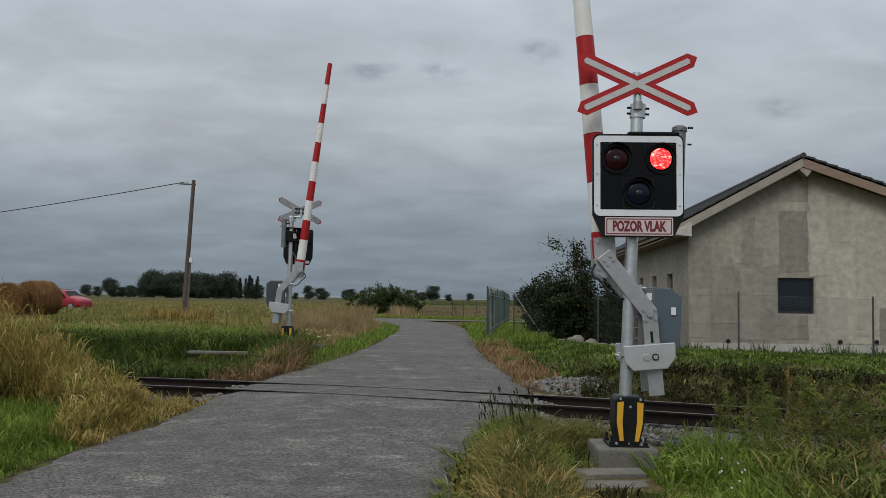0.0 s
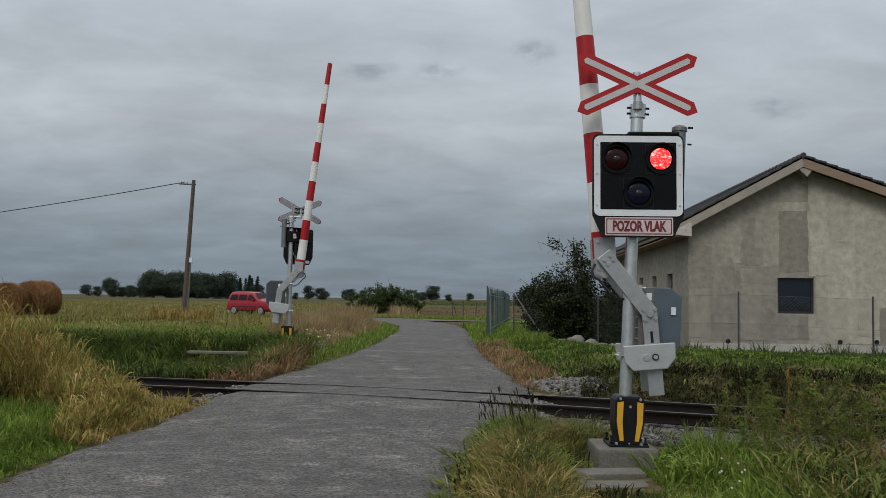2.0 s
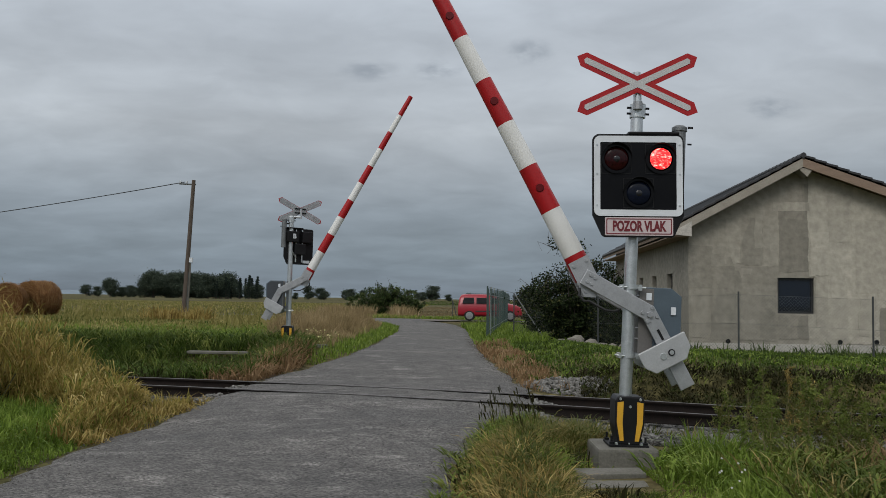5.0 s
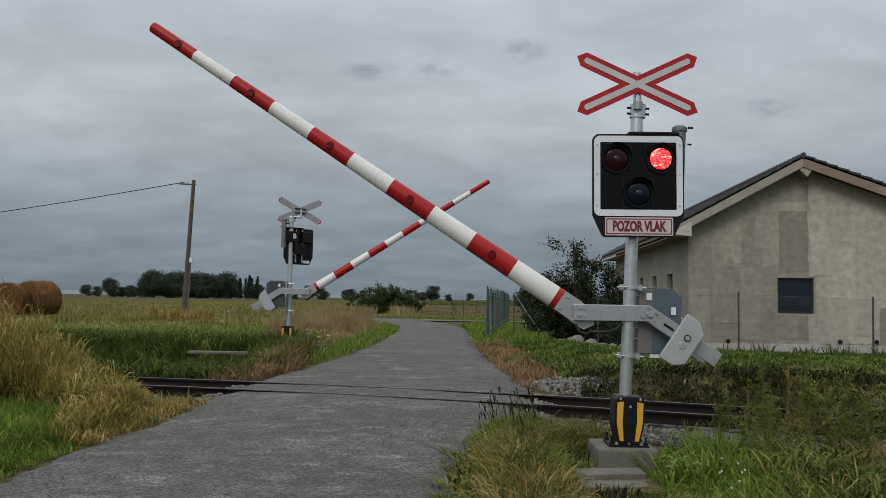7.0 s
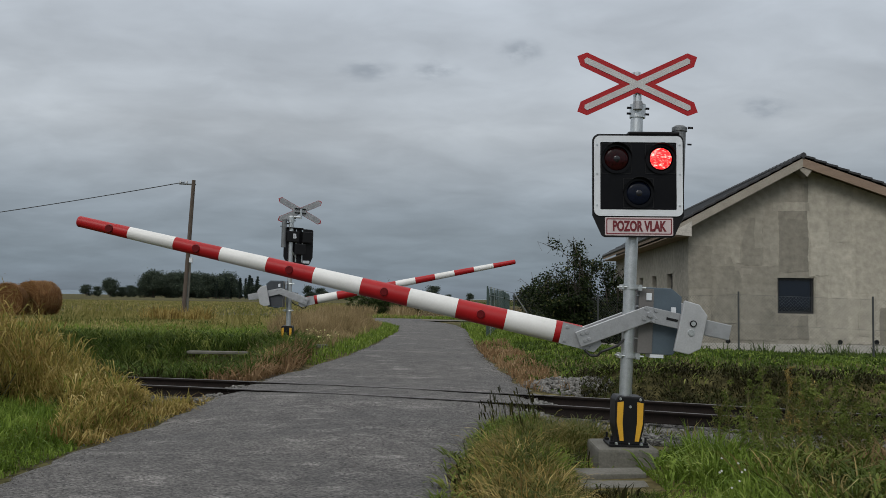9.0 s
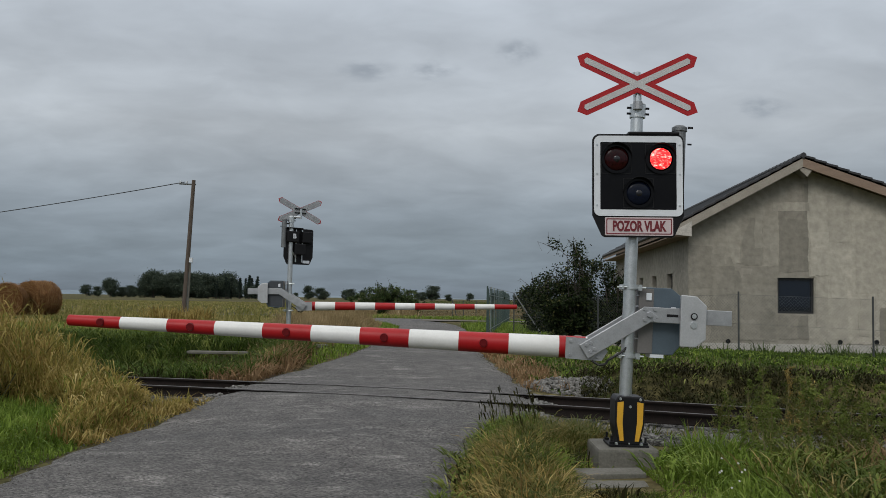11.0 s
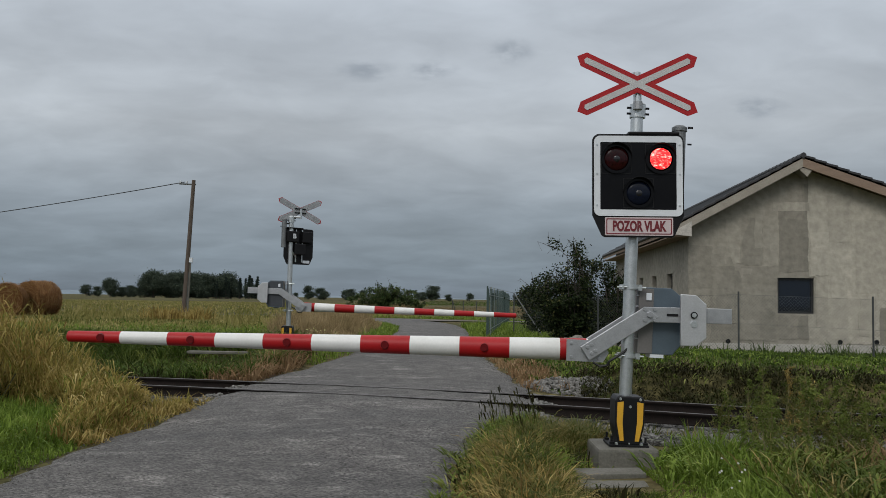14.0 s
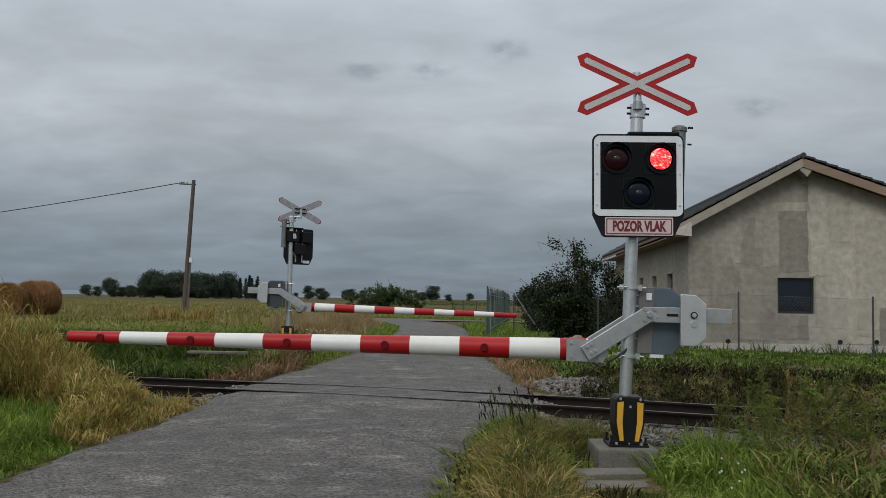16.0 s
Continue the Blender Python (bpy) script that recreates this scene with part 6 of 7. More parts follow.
def blades(name, x, y, h, w, lean, material, label, rng, z0=None, category="grass", ang=None):
    """Grass: blades of three levels, each bending its own way."""
    n = len(x)
    z = land(x, y) if z0 is None else z0
    a = rng.uniform(0, 6.283, n) if ang is None else ang
    d = np.stack([np.cos(a), np.sin(a)], 1)
    b = rng.uniform(0, 6.283, n)
    s = np.stack([np.cos(b), np.sin(b)], 1) * (w * rng.uniform(0.5, 1.4, n))[:, None]
    le = lean * rng.uniform(0.1, 1.6, n)
    droop = np.clip(1 - 0.28 * le ** 2, 0.25, 1)
    base = np.stack([x, y], 1)
    mid = base + d * (h * le * 0.30)[:, None]
    tip = base + d * (h * le * 0.85)[:, None]
    o = lambda p, k, zz: np.concatenate([p + s * k, zz[:, None]], 1)
    v = np.stack([o(base, -0.8, z - 0.02), o(base, 0.8, z - 0.02), o(mid, 1.0, z + h * 0.62), o(mid, -1.0, z + h * 0.62), o(tip, 0.12, z + h * droop), o(tip, -0.12, z + h * droop)], 1).reshape(-1, 3)
    i = np.arange(n)[:, None] * 6
    q = np.concatenate([i + np.array([[0, 1, 2, 3]]), i + np.array([[3, 2, 4, 5]])], 1).reshape(-1, 4)
    ob = link(name, quad_mesh(name, v, q), material)
    return tagged(ob, label, category, kind="stuff")


def curls(name, x, y, z, h, w, reach, droop, ang, material, label, rng):
    """Leaves and ears that rise, arch over and hang: four lengths each, widest at a third."""
    n = len(x)
    d = np.stack([np.cos(ang), np.sin(ang), 0 * ang], 1)
    tw = ang + rng.normal(1.57, 0.5, n)
    sd = np.stack([np.cos(tw), np.sin(tw), rng.normal(0, 0.25, n)], 1)
    base = np.stack([x, y, z], 1)
    dr = droop * rng.uniform(0.6, 1.4, n)
    re = reach * rng.uniform(0.5, 1.5, n)
    rows = []
    for u, k in ((0.0, 0.6), (0.3, 1.0), (0.58, 0.95), (0.82, 0.65), (1.0, 0.1)):
        p = base + d * (h * re * u)[:, None]
        p[:, 2] += h * ((1 + dr) * u - dr * 1.35 * u * u)
        o = sd * (w * k * rng.uniform(0.7, 1.2, n))[:, None]
        rows += [p - o, p + o]
    v = np.stack(rows, 1).reshape(-1, 3)
    i = np.arange(n)[:, None] * 10
    q = np.concatenate([i + np.array([[2 * k, 2 * k + 1, 2 * k + 3, 2 * k + 2]]) for k in range(4)], 1).reshape(-1, 4)
    ob = link(name, quad_mesh(name, v, q), material)
    return tagged(ob, label, "grass", kind="stuff")


def scatter(rng, n, x0, x1, y0, y1, keep=None, clump=0.0):
    x, y = rng.uniform(x0, x1, n), rng.uniform(y0, y1, n)
    if clump:
        k = np.sin(x * 2.1 / clump + 1.3 * np.sin(y * 1.7 / clump)) * np.sin(y * 2.3 / clump + 1.1 * np.sin(x * 1.9 / clump))
        ok = rng.uniform(0, 1, n) < 0.45 + 0.55 * k
        x, y = x[ok], y[ok]
    if keep is not None:
        ok = keep(x, y)
        x, y = x[ok], y[ok]
    return x, y


def tussocks(rng, n, per, x0, x1, y0, y1, keep, radius):
    """Places in tufts: every tuft has its own height, and its blades lean outwards."""
    cx, cy = rng.uniform(x0, x1, n), rng.uniform(y0, y1, n)
    hs = rng.uniform(0.6, 1.2, n)
    x = np.repeat(cx, per) + rng.normal(0, radius, n * per)
    y = np.repeat(cy, per) + rng.normal(0, radius, n * per)
    hs = np.repeat(hs, per)
    a = np.arctan2(y - np.repeat(cy, per), x - np.repeat(cx, per)) + rng.normal(0, 0.5, n * per)
    ok = keep(x, y)
    return x[ok], y[ok], a[ok], hs[ok]


def left_near():
    rng = np.random.default_rng(101)
    reedy = lambda x, y: (road_side(x, y) > 0.10) & (track_d(x, y) < -2.0) & (x < -3.15 - 0.35 * (y - 9.4) + 0.25 * np.sin(x * 5)) & (y > 10.2 + 1.3 * smooth(-4.35, -4.95, x) + 0.25 * np.sin(x * 3))
    tall = lambda x, y: (0.26 + 1.04 * smooth(0.15, 2.5, road_side(x, y)) * smooth(9.8, 11.6, y)) * (1 - 0.5 * smooth(-3.6, -2.2, track_d(x, y)) * smooth(-6.8, -5.4, x)) * (1 + 0.22 * np.sin(5.3 * x + 2.1 * y) * np.sin(4.7 * y - 3.1 * x) + 0.14 * np.sin(11 * x - 7 * y))
    # tall dry reeds: stalks, arching leaves, nodding ears over undergrowth coloured like shaded gaps
    x, y, a, hs = tussocks(rng, 520, 9, -10.5, -3.9, 9.9, 16, reedy, 0.12)
    blades("dry_reeds", x, y, tall(x, y) * hs * rng.uniform(0.7, 1.05, len(x)), 0.0055, 0.35, DRY, "tall dry straw-coloured reeds beside the lane", rng, ang=a)
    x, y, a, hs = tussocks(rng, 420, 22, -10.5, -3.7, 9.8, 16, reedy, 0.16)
    blades("reed_undergrowth", x, y, tall(x, y) * hs * rng.uniform(0.2, 0.6, len(x)), 0.011, 0.8, BROWNSHADE, "undergrowth between the reeds, coloured dark as shaded gaps", rng, ang=a)
    for m, w, ln, per, lab in ((OLIVE, 0.0062, 0.26, 56, "olive arching reed leaves"), (DRY, 0.0052, 0.20, 52, "pale dry curled reed leaves"), (GREEN, 0.006, 0.24, 8, "green reed leaves")):
        x, y, a, hs = tussocks(rng, 600, per, -10.5, -3.7, 9.8, 16, reedy, 0.15)
        hh = tall(x, y) * hs
        u = rng.uniform(0.05, 0.88, len(x)) ** 0.8
        a = a + rng.normal(0, 0.9, len(x))
        curls("reed_leaves", x, y, land(x, y) + hh * u, np.minimum(ln, hh * 0.6) * rng.uniform(0.5, 1.3, len(x)), w, 0.75, 0.9, a, m, lab, rng)
    x, y, a, hs = tussocks(rng, 620, 9, -10.5, -3.9, 9.9, 15.4, reedy, 0.14)
    hh = tall(x, y) * hs
    curls("seed_heads", x, y, land(x, y) + hh * rng.uniform(0.55, 1.0, len(x)), np.minimum(0.17, hh * 0.5) * rng.uniform(0.6, 1.2, len(x)), 0.0095, 0.8, 1.3, a + rng.normal(0, 0.8, len(x)), DRY, "nodding dry seed heads on the reeds", rng)
    # green grass in front
    x, y, a, hs = tussocks(rng, 1100, 34, -9, -3.9, 6.8, 12.0, lambda x, y: road_side(x, y) > 0.08, 0.10)
    h = (0.06 + 0.24 * smooth(0.0, 0.9, road_side(x, y))) * rng.uniform(0.6, 1.2, len(x)) * hs
    blades("verge_grass", x, y, h, 0.0065, 1.0, GREEN, "lush green verge grass beside the asphalt", rng, ang=a)
    x, y, a, hs = tussocks(rng, 330, 24, -9, -3.7, 10.0, 15.5, lambda x, y: (road_side(x, y) > 0.05) & (track_d(x, y) < -2.0) & (y > 10.2 + 1.3 * smooth(-4.35, -4.95, x)), 0.12)
    blades("verge_grass", x, y, rng.uniform(0.12, 0.36, len(x)) * hs, 0.0075, 1.0, OLIVE, "olive grass under the reeds", rng, ang=a)
    x, y, a, hs = tussocks(rng, 260, 20, -5.4, -3.4, 9.9, 15.0, lambda x, y: (road_side(x, y) > -0.03) & (road_side(x, y) < 0.7) & (track_d(x, y) < -1.6), 0.09)
    blades("dead_grass", x, y, rng.uniform(0.06, 0.28, len(x)) * hs, 0.007, 1.3, DRY, "flattened dry grass along the asphalt edge", rng, ang=a)


def right_near():
    rng = np.random.default_rng(202)
    free = lambda x, y: (road_side(x, y) > 0.02) & (track_d(x, y) < -3.0 + 0.8 * smooth(1.6, 0.9, x) - 1.1 * smooth(1.7, 2.1, x) * smooth(4.4, 3.4, x)) & ~((np.abs(x - 1.87) < 0.40) & (y > 8.45) & (y < 9.30)) & ~((np.abs(x - 1.58) < 0.38) & (y > 7.45) & (y < 8.44))
    x, y, a, hs = tussocks(rng, 620, 44, 0.2, 1.9, 6.0, 12.0, free, 0.09)
    h = (0.08 + 0.30 * smooth(0, 0.6, road_side(x, y))) * rng.uniform(0.5, 1.15, len(x)) * hs * (1 - 0.8 * smooth(0.9, 1.25, x) * smooth(9.3, 8.7, y))
    curls("verge_grass", x, y, land(x, y), h * 0.9, 0.0042, 0.8, 0.8, a, MIXED, "mixed green and dry grass tussock beside the asphalt", rng)
    x, y, a, hs = tussocks(rng, 120, 34, 0.2, 1.45, 6.0, 9.2, free, 0.10)
    h = (0.12 + 0.34 * smooth(0, 0.5, road_side(x, y))) * rng.uniform(0.5, 1.1, len(x)) * hs * (1 - 0.8 * smooth(0.85, 1.2, x))
    curls("dry_grass", x, y, land(x, y), h * 0.9, 0.0038, 0.9, 0.9, a, DRY, "dry straw-coloured grass beside the asphalt", rng)
    x, y, a, hs = tussocks(rng, 60, 30, -0.15, 0.9, 6.6, 11.6, lambda x, y: (road_side(x, y) > -0.16) & (road_side(x, y) < 0.25), 0.07)
    curls("verge_weeds", x, y, land(x, y) + 0.04, rng.uniform(0.05, 0.16, len(x)) * hs, 0.008, 1.2, 0.8, a, WEED, "low green weeds creeping over the asphalt edge", rng)
    # near-black blades: the shade under the tussocks is put into their colour
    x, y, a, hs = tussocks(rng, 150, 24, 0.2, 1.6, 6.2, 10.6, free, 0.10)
    blades("dark_weeds", x, y, rng.uniform(0.05, 0.2, len(x)) * hs, 0.008, 1.0, BROWNSHADE, "low growth under the verge grass, coloured dark as shade", rng, ang=a)
    x, y, a, hs = tussocks(rng, 170, 30, 0.5, 1.6, 7.6, 11.6, free, 0.09)
    blades("green_grass", x, y, rng.uniform(0.12, 0.32, len(x)) * hs * (1 - 0.5 * smooth(1.1, 1.4, x)), 0.006, 1.0, GREEN, "green grass beside the track", rng, ang=a)
    # thin dark seed heads leaning over the asphalt
    x, y, a, hs = tussocks(rng, 18, 6, 0.55, 1.4, 9.6, 11.8, free, 0.08)
    h = rng.uniform(0.35, 0.62, len(x))
    a = 3.3 + rng.normal(0, 0.7, len(x))
    blades("seed_stalks", x, y, h, 0.0022, 0.7, MIXED, "thin grass stalks with seed heads", rng, ang=a)
    blades("seed_heads", x + 0.25 * h * np.cos(a), y + 0.25 * h * np.sin(a), rng.uniform(0.06, 0.11, len(x)), 0.009, 0.9, BROWNSHADE, "dark grass seed heads", rng, land(x, y) + h * 0.85, ang=a)
    # bright green grass right of the foundation
    x, y, a, hs = tussocks(rng, 440, 36, 1.5, 3.0, 6.0, 10.6, free, 0.10)
    h = (0.05 + 0.36 * smooth(2.15, 2.6, x)) * rng.uniform(0.5, 1.15, len(x)) * hs * (1 - 0.45 * smooth(8.6, 7.2, y)) * (1 - 0.4 * smooth(9.4, 10.2, y))
    blades("lush_grass", x, y, h, 0.006, 0.95, GREEN, "bright green grass beside the concrete foundation", rng, ang=a)
    # broad leaves at the foot of the bright grass
    x, y, a, hs = tussocks(rng, 110, 16, 2.0, 3.1, 7.6, 10.0, free, 0.10)
    curls("dock_leaves", x, y, land(x, y), rng.uniform(0.12, 0.30, len(x)) * hs, 0.011, 0.9, 0.7, a, GREEN, "green broad leaves beside the foundation", rng)
    # rough herbs further right
    x, y, a, hs = tussocks(rng, 420, 26, 2.9, 8.0, 6.0, 10.6, free, 0.12)
    curls("rough_grass", x, y, land(x, y), rng.uniform(0.12, 0.42, len(x)) * hs, 0.006, 0.8, 0.7, a, MIXED, "rough mixed grass and herbs beside the track", rng)
    x, y, a, hs = tussocks(rng, 620, 26, 2.9, 8.0, 6.0, 10.8, free, 0.14)
    curls("rough_grass", x, y, land(x, y) + rng.uniform(0, 0.16, len(x)), rng.uniform(0.08, 0.26, len(x)) * hs, 0.010, 0.9, 0.7, a + rng.normal(0, 0.8, len(x)), WEED, "dark green rough herbs beside the track", rng)
    # dark blade colour stands in for shade between the herbs
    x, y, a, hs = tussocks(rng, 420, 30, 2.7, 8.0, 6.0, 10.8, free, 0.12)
    blades("dark_weeds", x, y, rng.uniform(0.08, 0.30, len(x)) * hs, 0.0085, 1.0, BROWNSHADE, "low herbs beside the track, coloured dark as shaded gaps", rng, ang=a)
    x, y, a, hs = tussocks(rng, 26, 46, 4.0, 4.7, 7.2, 8.4, free, 0.10)
    blades("dead_grass", x, y, rng.uniform(0.2, 0.55, len(x)) * hs, 0.006, 1.0, RUST, "rust-brown dead grass beside the track", rng, ang=a)
    x, y, a, hs = tussocks(rng, 70, 20, 0.9, 7.0, 9.5, 13.2, lambda x, y: (road_side(x, y) > 0.05) & (track_d(x, y) < -1.3) & (track_d(x, y) > -2.6), 0.06)
    blades("tufts", x, y, rng.uniform(0.05, 0.3, len(x)) * hs, 0.006, 1.0, MIXED, "sparse grass tufts in the ballast", rng, ang=a)


def weeds():
    """Tall branching weeds with small leaves, thin enough to see through."""
    rng = np.random.default_rng(303)
    stem_m = mat("weed_stem", (0.17, 0.15, 0.06), 0.8)
    for k in range(105):
        x, y = rng.uniform(3.0, 6.4), rng.uniform(7.9, 10.4)
        if float(track_d(x, y)) > -2.3:
            continue
        brown = abs(x - 3.9) < 0.06
        h = rng.uniform(0.45, 1.02) * (0.55 + 0.45 * min(1, (x - 2.7) / 0.9)) + (0.30 if brown else 0)
        z = gz(x, y)
        th = empty("tall_weed", pose(x, y, z), "straw-coloured dried weed gone to seed" if brown else "tall thin green branching weed", "weed", "weeds beside the track")
        bm = bmesh.new()
        top = Vector((rng.normal(0, 0.10), rng.normal(0, 0.08), h))
        tube(bm, (0, 0, -0.03), top * 0.5, 0.006, 0.005, 5)
        tube(bm, top * 0.5, top, 0.005, 0.002, 5)
        cs = []
        for j in range(18):
            u = rng.uniform(0.10, 1.0)
            p = top * u
            q = p + Vector((rng.normal(0, 0.14), rng.normal(0, 0.14), rng.uniform(0.08, 0.26))) * (1.25 - u)
            tube(bm, p, q, 0.003, 0.0015, 4)
            for _ in range(20):
                cs.append(np.array(p.lerp(q, rng.uniform(0.05, 1.0))) + rng.normal(0, 0.012, 3))
        part("stem", bm, stem_m, th)["kind"] = "stuff"
        ob = leaf_cloud("leaves", np.array(cs), 0.024, DRY if brown else (WEED if k % 4 else MIXED), th, rng, aspect=0.26)
        ob["kind"] = "stuff"


def beyond_track():
    rng = np.random.default_rng(404)
    # ditch on the left
    wet = lambda x, y: (track_d(x, y) > 1.7) & (road_side(x, y) > 0.35) & (np.abs(x) < 2 + y * 0.56) & ~((np.abs(x + 5.75) < 0.8) & (np.abs(y - 22.25) < 0.25))
    x, y, a, hs = tussocks(rng, 2300, 30, -22, -3.4, 19.0, 36, lambda x, y: wet(x, y) & (track_d(x, y) > 6.6 + 0.7 * np.sin(x * 1.3)) & (road_side(x, y) > 1.2), 0.22)
    h = rng.uniform(0.10, 0.36, len(x)) * hs ** 2
    blades("ditch_grass", x, y, h * 0.75, 0.012, 1.3, GREEN, "lush green grass in the ditch beyond the track", rng, ang=a)
    x, y, a, hs = tussocks(rng, 2300, 44, -17, -3.4, 16.5, 30, lambda x, y: wet(x, y) & (track_d(x, y) < 7.2), 0.18)
    curls("ditch_weeds", x, y, land(x, y) + rng.uniform(0, 0.2, len(x)), rng.uniform(0.12, 0.40, len(x)) * hs, 0.0095, 0.9, 0.8, a, LAWN, "dark green weeds in the ditch", rng)
    x, y, a, hs = tussocks(rng, 640, 40, -14, -3.6, 17, 27, lambda x, y: wet(x, y) & (track_d(x, y) > 3.0) & (track_d(x, y) < 7.4), 0.16)
    curls("ditch_weeds", x, y, land(x, y) + rng.uniform(0.1, 0.32, len(x)), rng.uniform(0.10, 0.30, len(x)) * hs, 0.008, 0.9, 0.9, a, WEED, "bright leaf tips over the ditch weeds", rng)
    # shading of the ditch hollow, painted through very dark weed colour
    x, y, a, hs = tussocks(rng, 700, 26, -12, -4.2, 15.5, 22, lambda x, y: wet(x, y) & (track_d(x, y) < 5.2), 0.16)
    blades("ditch_weeds", x, y, rng.uniform(0.10, 0.45, len(x)) * hs, 0.014, 1.1, BROWNSHADE, "weeds on the ditch slope, coloured dark as its shaded hollow", rng, ang=a)
    x, y, a, hs = tussocks(rng, 260, 40, -5.4, -3.3, 17.0, 21.0, lambda x, y: (track_d(x, y) > 1.5) & (road_side(x, y) > 0.10) & (road_side(x, y) < 1.2), 0.13)
    blades("dead_grass", x, y, rng.uniform(0.15, 0.52, len(x)) * hs, 0.010, 1.0, RUST, "rust-brown dead grass clump beside the lane", rng, ang=a)
    x, y, a, hs = tussocks(rng, 700, 34, -6.5, -2.0, 22.0, 42.0, lambda x, y: (road_side(x, y) > 0.8) & (track_d(x, y) > 4.8) & (x > -5.2 - 0.10 * (y - 24)), 0.18)
    h = (0.32 + 0.50 * smooth(0.8, 2.0, road_side(x, y)) * smooth(24, 29, y)) * rng.uniform(0.5, 1.1, len(x)) * hs
    blades("tall_dry_grass", x, y, h, 0.009, 0.6, TAN, "tall dry meadow grass beside the far barrier", rng, ang=a)
    x, y = scatter(rng, 16000, -6, -1.6, 19.5, 46.0, lambda x, y: (road_side(x, y) > 0.02) & (road_side(x, y) < 1.5) & (track_d(x, y) > 2.5))
    blades("verge_grass", x, y, rng.uniform(0.06, 0.26, len(x)), 0.013, 0.9, GREEN, "short green grass along the lane", rng)
    # meadow
    sight = lambda x, y: (road_side(x, y) > 1.0) & (np.abs(x) < 4 + y * 0.56)
    x, y, a, hs = tussocks(rng, 4200, 24, -42, -2.0, 25, 62, lambda x, y: sight(x, y) & ((y > 31 + 1.5 * np.sin(x * 0.7)) | (x > -4.6)), 0.35)
    h = rng.uniform(0.10, 0.30, len(x)) * hs
    blades("meadow_grass", x, y, h, 0.024, 1.3, MEADOW, "yellowing meadow grass across the field", rng, ang=a)
    x, y, a, hs = tussocks(rng, 700, 22, -42, -3.0, 26, 58, lambda x, y: sight(x, y) & (np.sin(y * 0.55 + 0.1 * x) > -0.1), 0.4)
    blades("meadow_grass", x, y, rng.uniform(0.12, 0.32, len(x)) * hs, 0.022, 1.0, LAWN, "darker green tussocks in the meadow", rng, ang=a)
    x, y = scatter(rng, 52000, -120, -2.5, 58, 190, lambda x, y: (road_side(x, y) > 0.8) & (np.abs(x) < 8 + y * 0.56), 0)
    blades("far_meadow_grass", x, y, rng.uniform(0.10, 0.36, len(x)) * (1 - 0.4 * smooth(60, 160, y)), 0.05, 1.0, FIELD, "far yellowish meadow grass", rng)
    x, y = scatter(rng, 26000, -2.5, 40, 61, 125, lambda x, y: (road_side(x, y) > 2.2) & (x < 4 + y * 0.3), 0)
    blades("stubble", x, y, rng.uniform(0.05, 0.16, len(x)), 0.035, 1.0, STUBBLE, "brown stubble field beyond the lane", rng)
    x, y = scatter(rng, 12000, -6, 120, 170, 420, lambda x, y: x < 4 + y * 0.3, 0)
    blades("far_green_field", x, y, rng.uniform(0.1, 0.2, len(x)), 0.14, 1.2, LAWN, "green crop on the far field", rng)
    # drifts of tall dry grass across the meadow and round the pole's foot
    x, y, a, hs = tussocks(rng, 520, 22, -40, -3.0, 36, 60, lambda x, y: sight(x, y) & (np.sin(y * 0.42 + 0.05 * x + 0.8 * np.sin(x * 0.3)) > 0.35), 0.4)
    blades("tall_dry_grass", x, y, rng.uniform(0.3, 0.75, len(x)) * hs, 0.02, 0.6, FIELD, "drifts of tall dry grass in the meadow", rng, ang=a)
    x, y, a, hs = tussocks(rng, 34, 40, -15.0, -12.3, 43.2, 46, lambda x, y: x < 0, 0.25)
    blades("tall_dry_grass", x, y, rng.uniform(0.3, 0.85, len(x)) * hs, 0.016, 0.5, DRY, "tall dry grass round the foot of the pole", rng, ang=a)
    # right side: bank and lawn
    green = lambda x, y: (road_side(x, y) > 0.3) & (track_d(x, y) > np.where(x > 3, 3.5, 2.2)) & (np.abs(x) < 2 + y * 0.56) & ~((x > 7.6) & (y > 26.6))
    x, y, a, hs = tussocks(rng, 2700, 26, 1.3, 16, 11.0, 30, green, 0.16)
    blades("lawn_grass", x, y, rng.uniform(0.05, 0.13, len(x)) * hs, 0.013, 1.3, LAWN, "green grass on the bank beyond the track", rng, ang=a)
    x, y, a, hs = tussocks(rng, 1300, 22, 1.3, 16, 11.5, 27, lambda x, y: green(x, y) & (track_d(x, y) > 3.2), 0.18)
    blades("lawn_grass", x, y, rng.uniform(0.05, 0.14, len(x)) * hs, 0.013, 1.3, GREEN, "brighter green grass on the bank", rng, ang=a)
    face = lambda x, y: (track_d(x, y) > 1.3) & (track_d(x, y) < 3.4) & (road_side(x, y) > 1.0)
    # brown growth on the face; the shade below the overhang is in its colour
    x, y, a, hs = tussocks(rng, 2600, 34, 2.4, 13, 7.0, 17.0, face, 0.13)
    curls("bank_weeds", x, y, land(x, y) + rng.uniform(-0.02, 0.12, len(x)), rng.uniform(0.04, 0.12, len(x)) * hs, 0.012, 1.1, 1.2, a, BROWNSHADE, "brown weeds on the bank beyond the track, darkened as its shaded face", rng)
    x, y, a, hs = tussocks(rng, 380, 22, 2.4, 13, 7.5, 17.5, lambda x, y: face(x, y) & (track_d(x, y) > 2.6), 0.14)
    curls("bank_weeds", x, y, land(x, y) + rng.uniform(0, 0.10, len(x)), rng.uniform(0.06, 0.20, len(x)) * hs, 0.013, 1.0, 1.1, a, WEED, "green weeds hanging over the bank", rng)
    x, y, a, hs = tussocks(rng, 260, 26, 1.0, 3.2, 16.0, 27.0, lambda x, y: (road_side(x, y) > 0.02) & (road_side(x, y) < 0.9) & (track_d(x, y) > 1.8), 0.12)
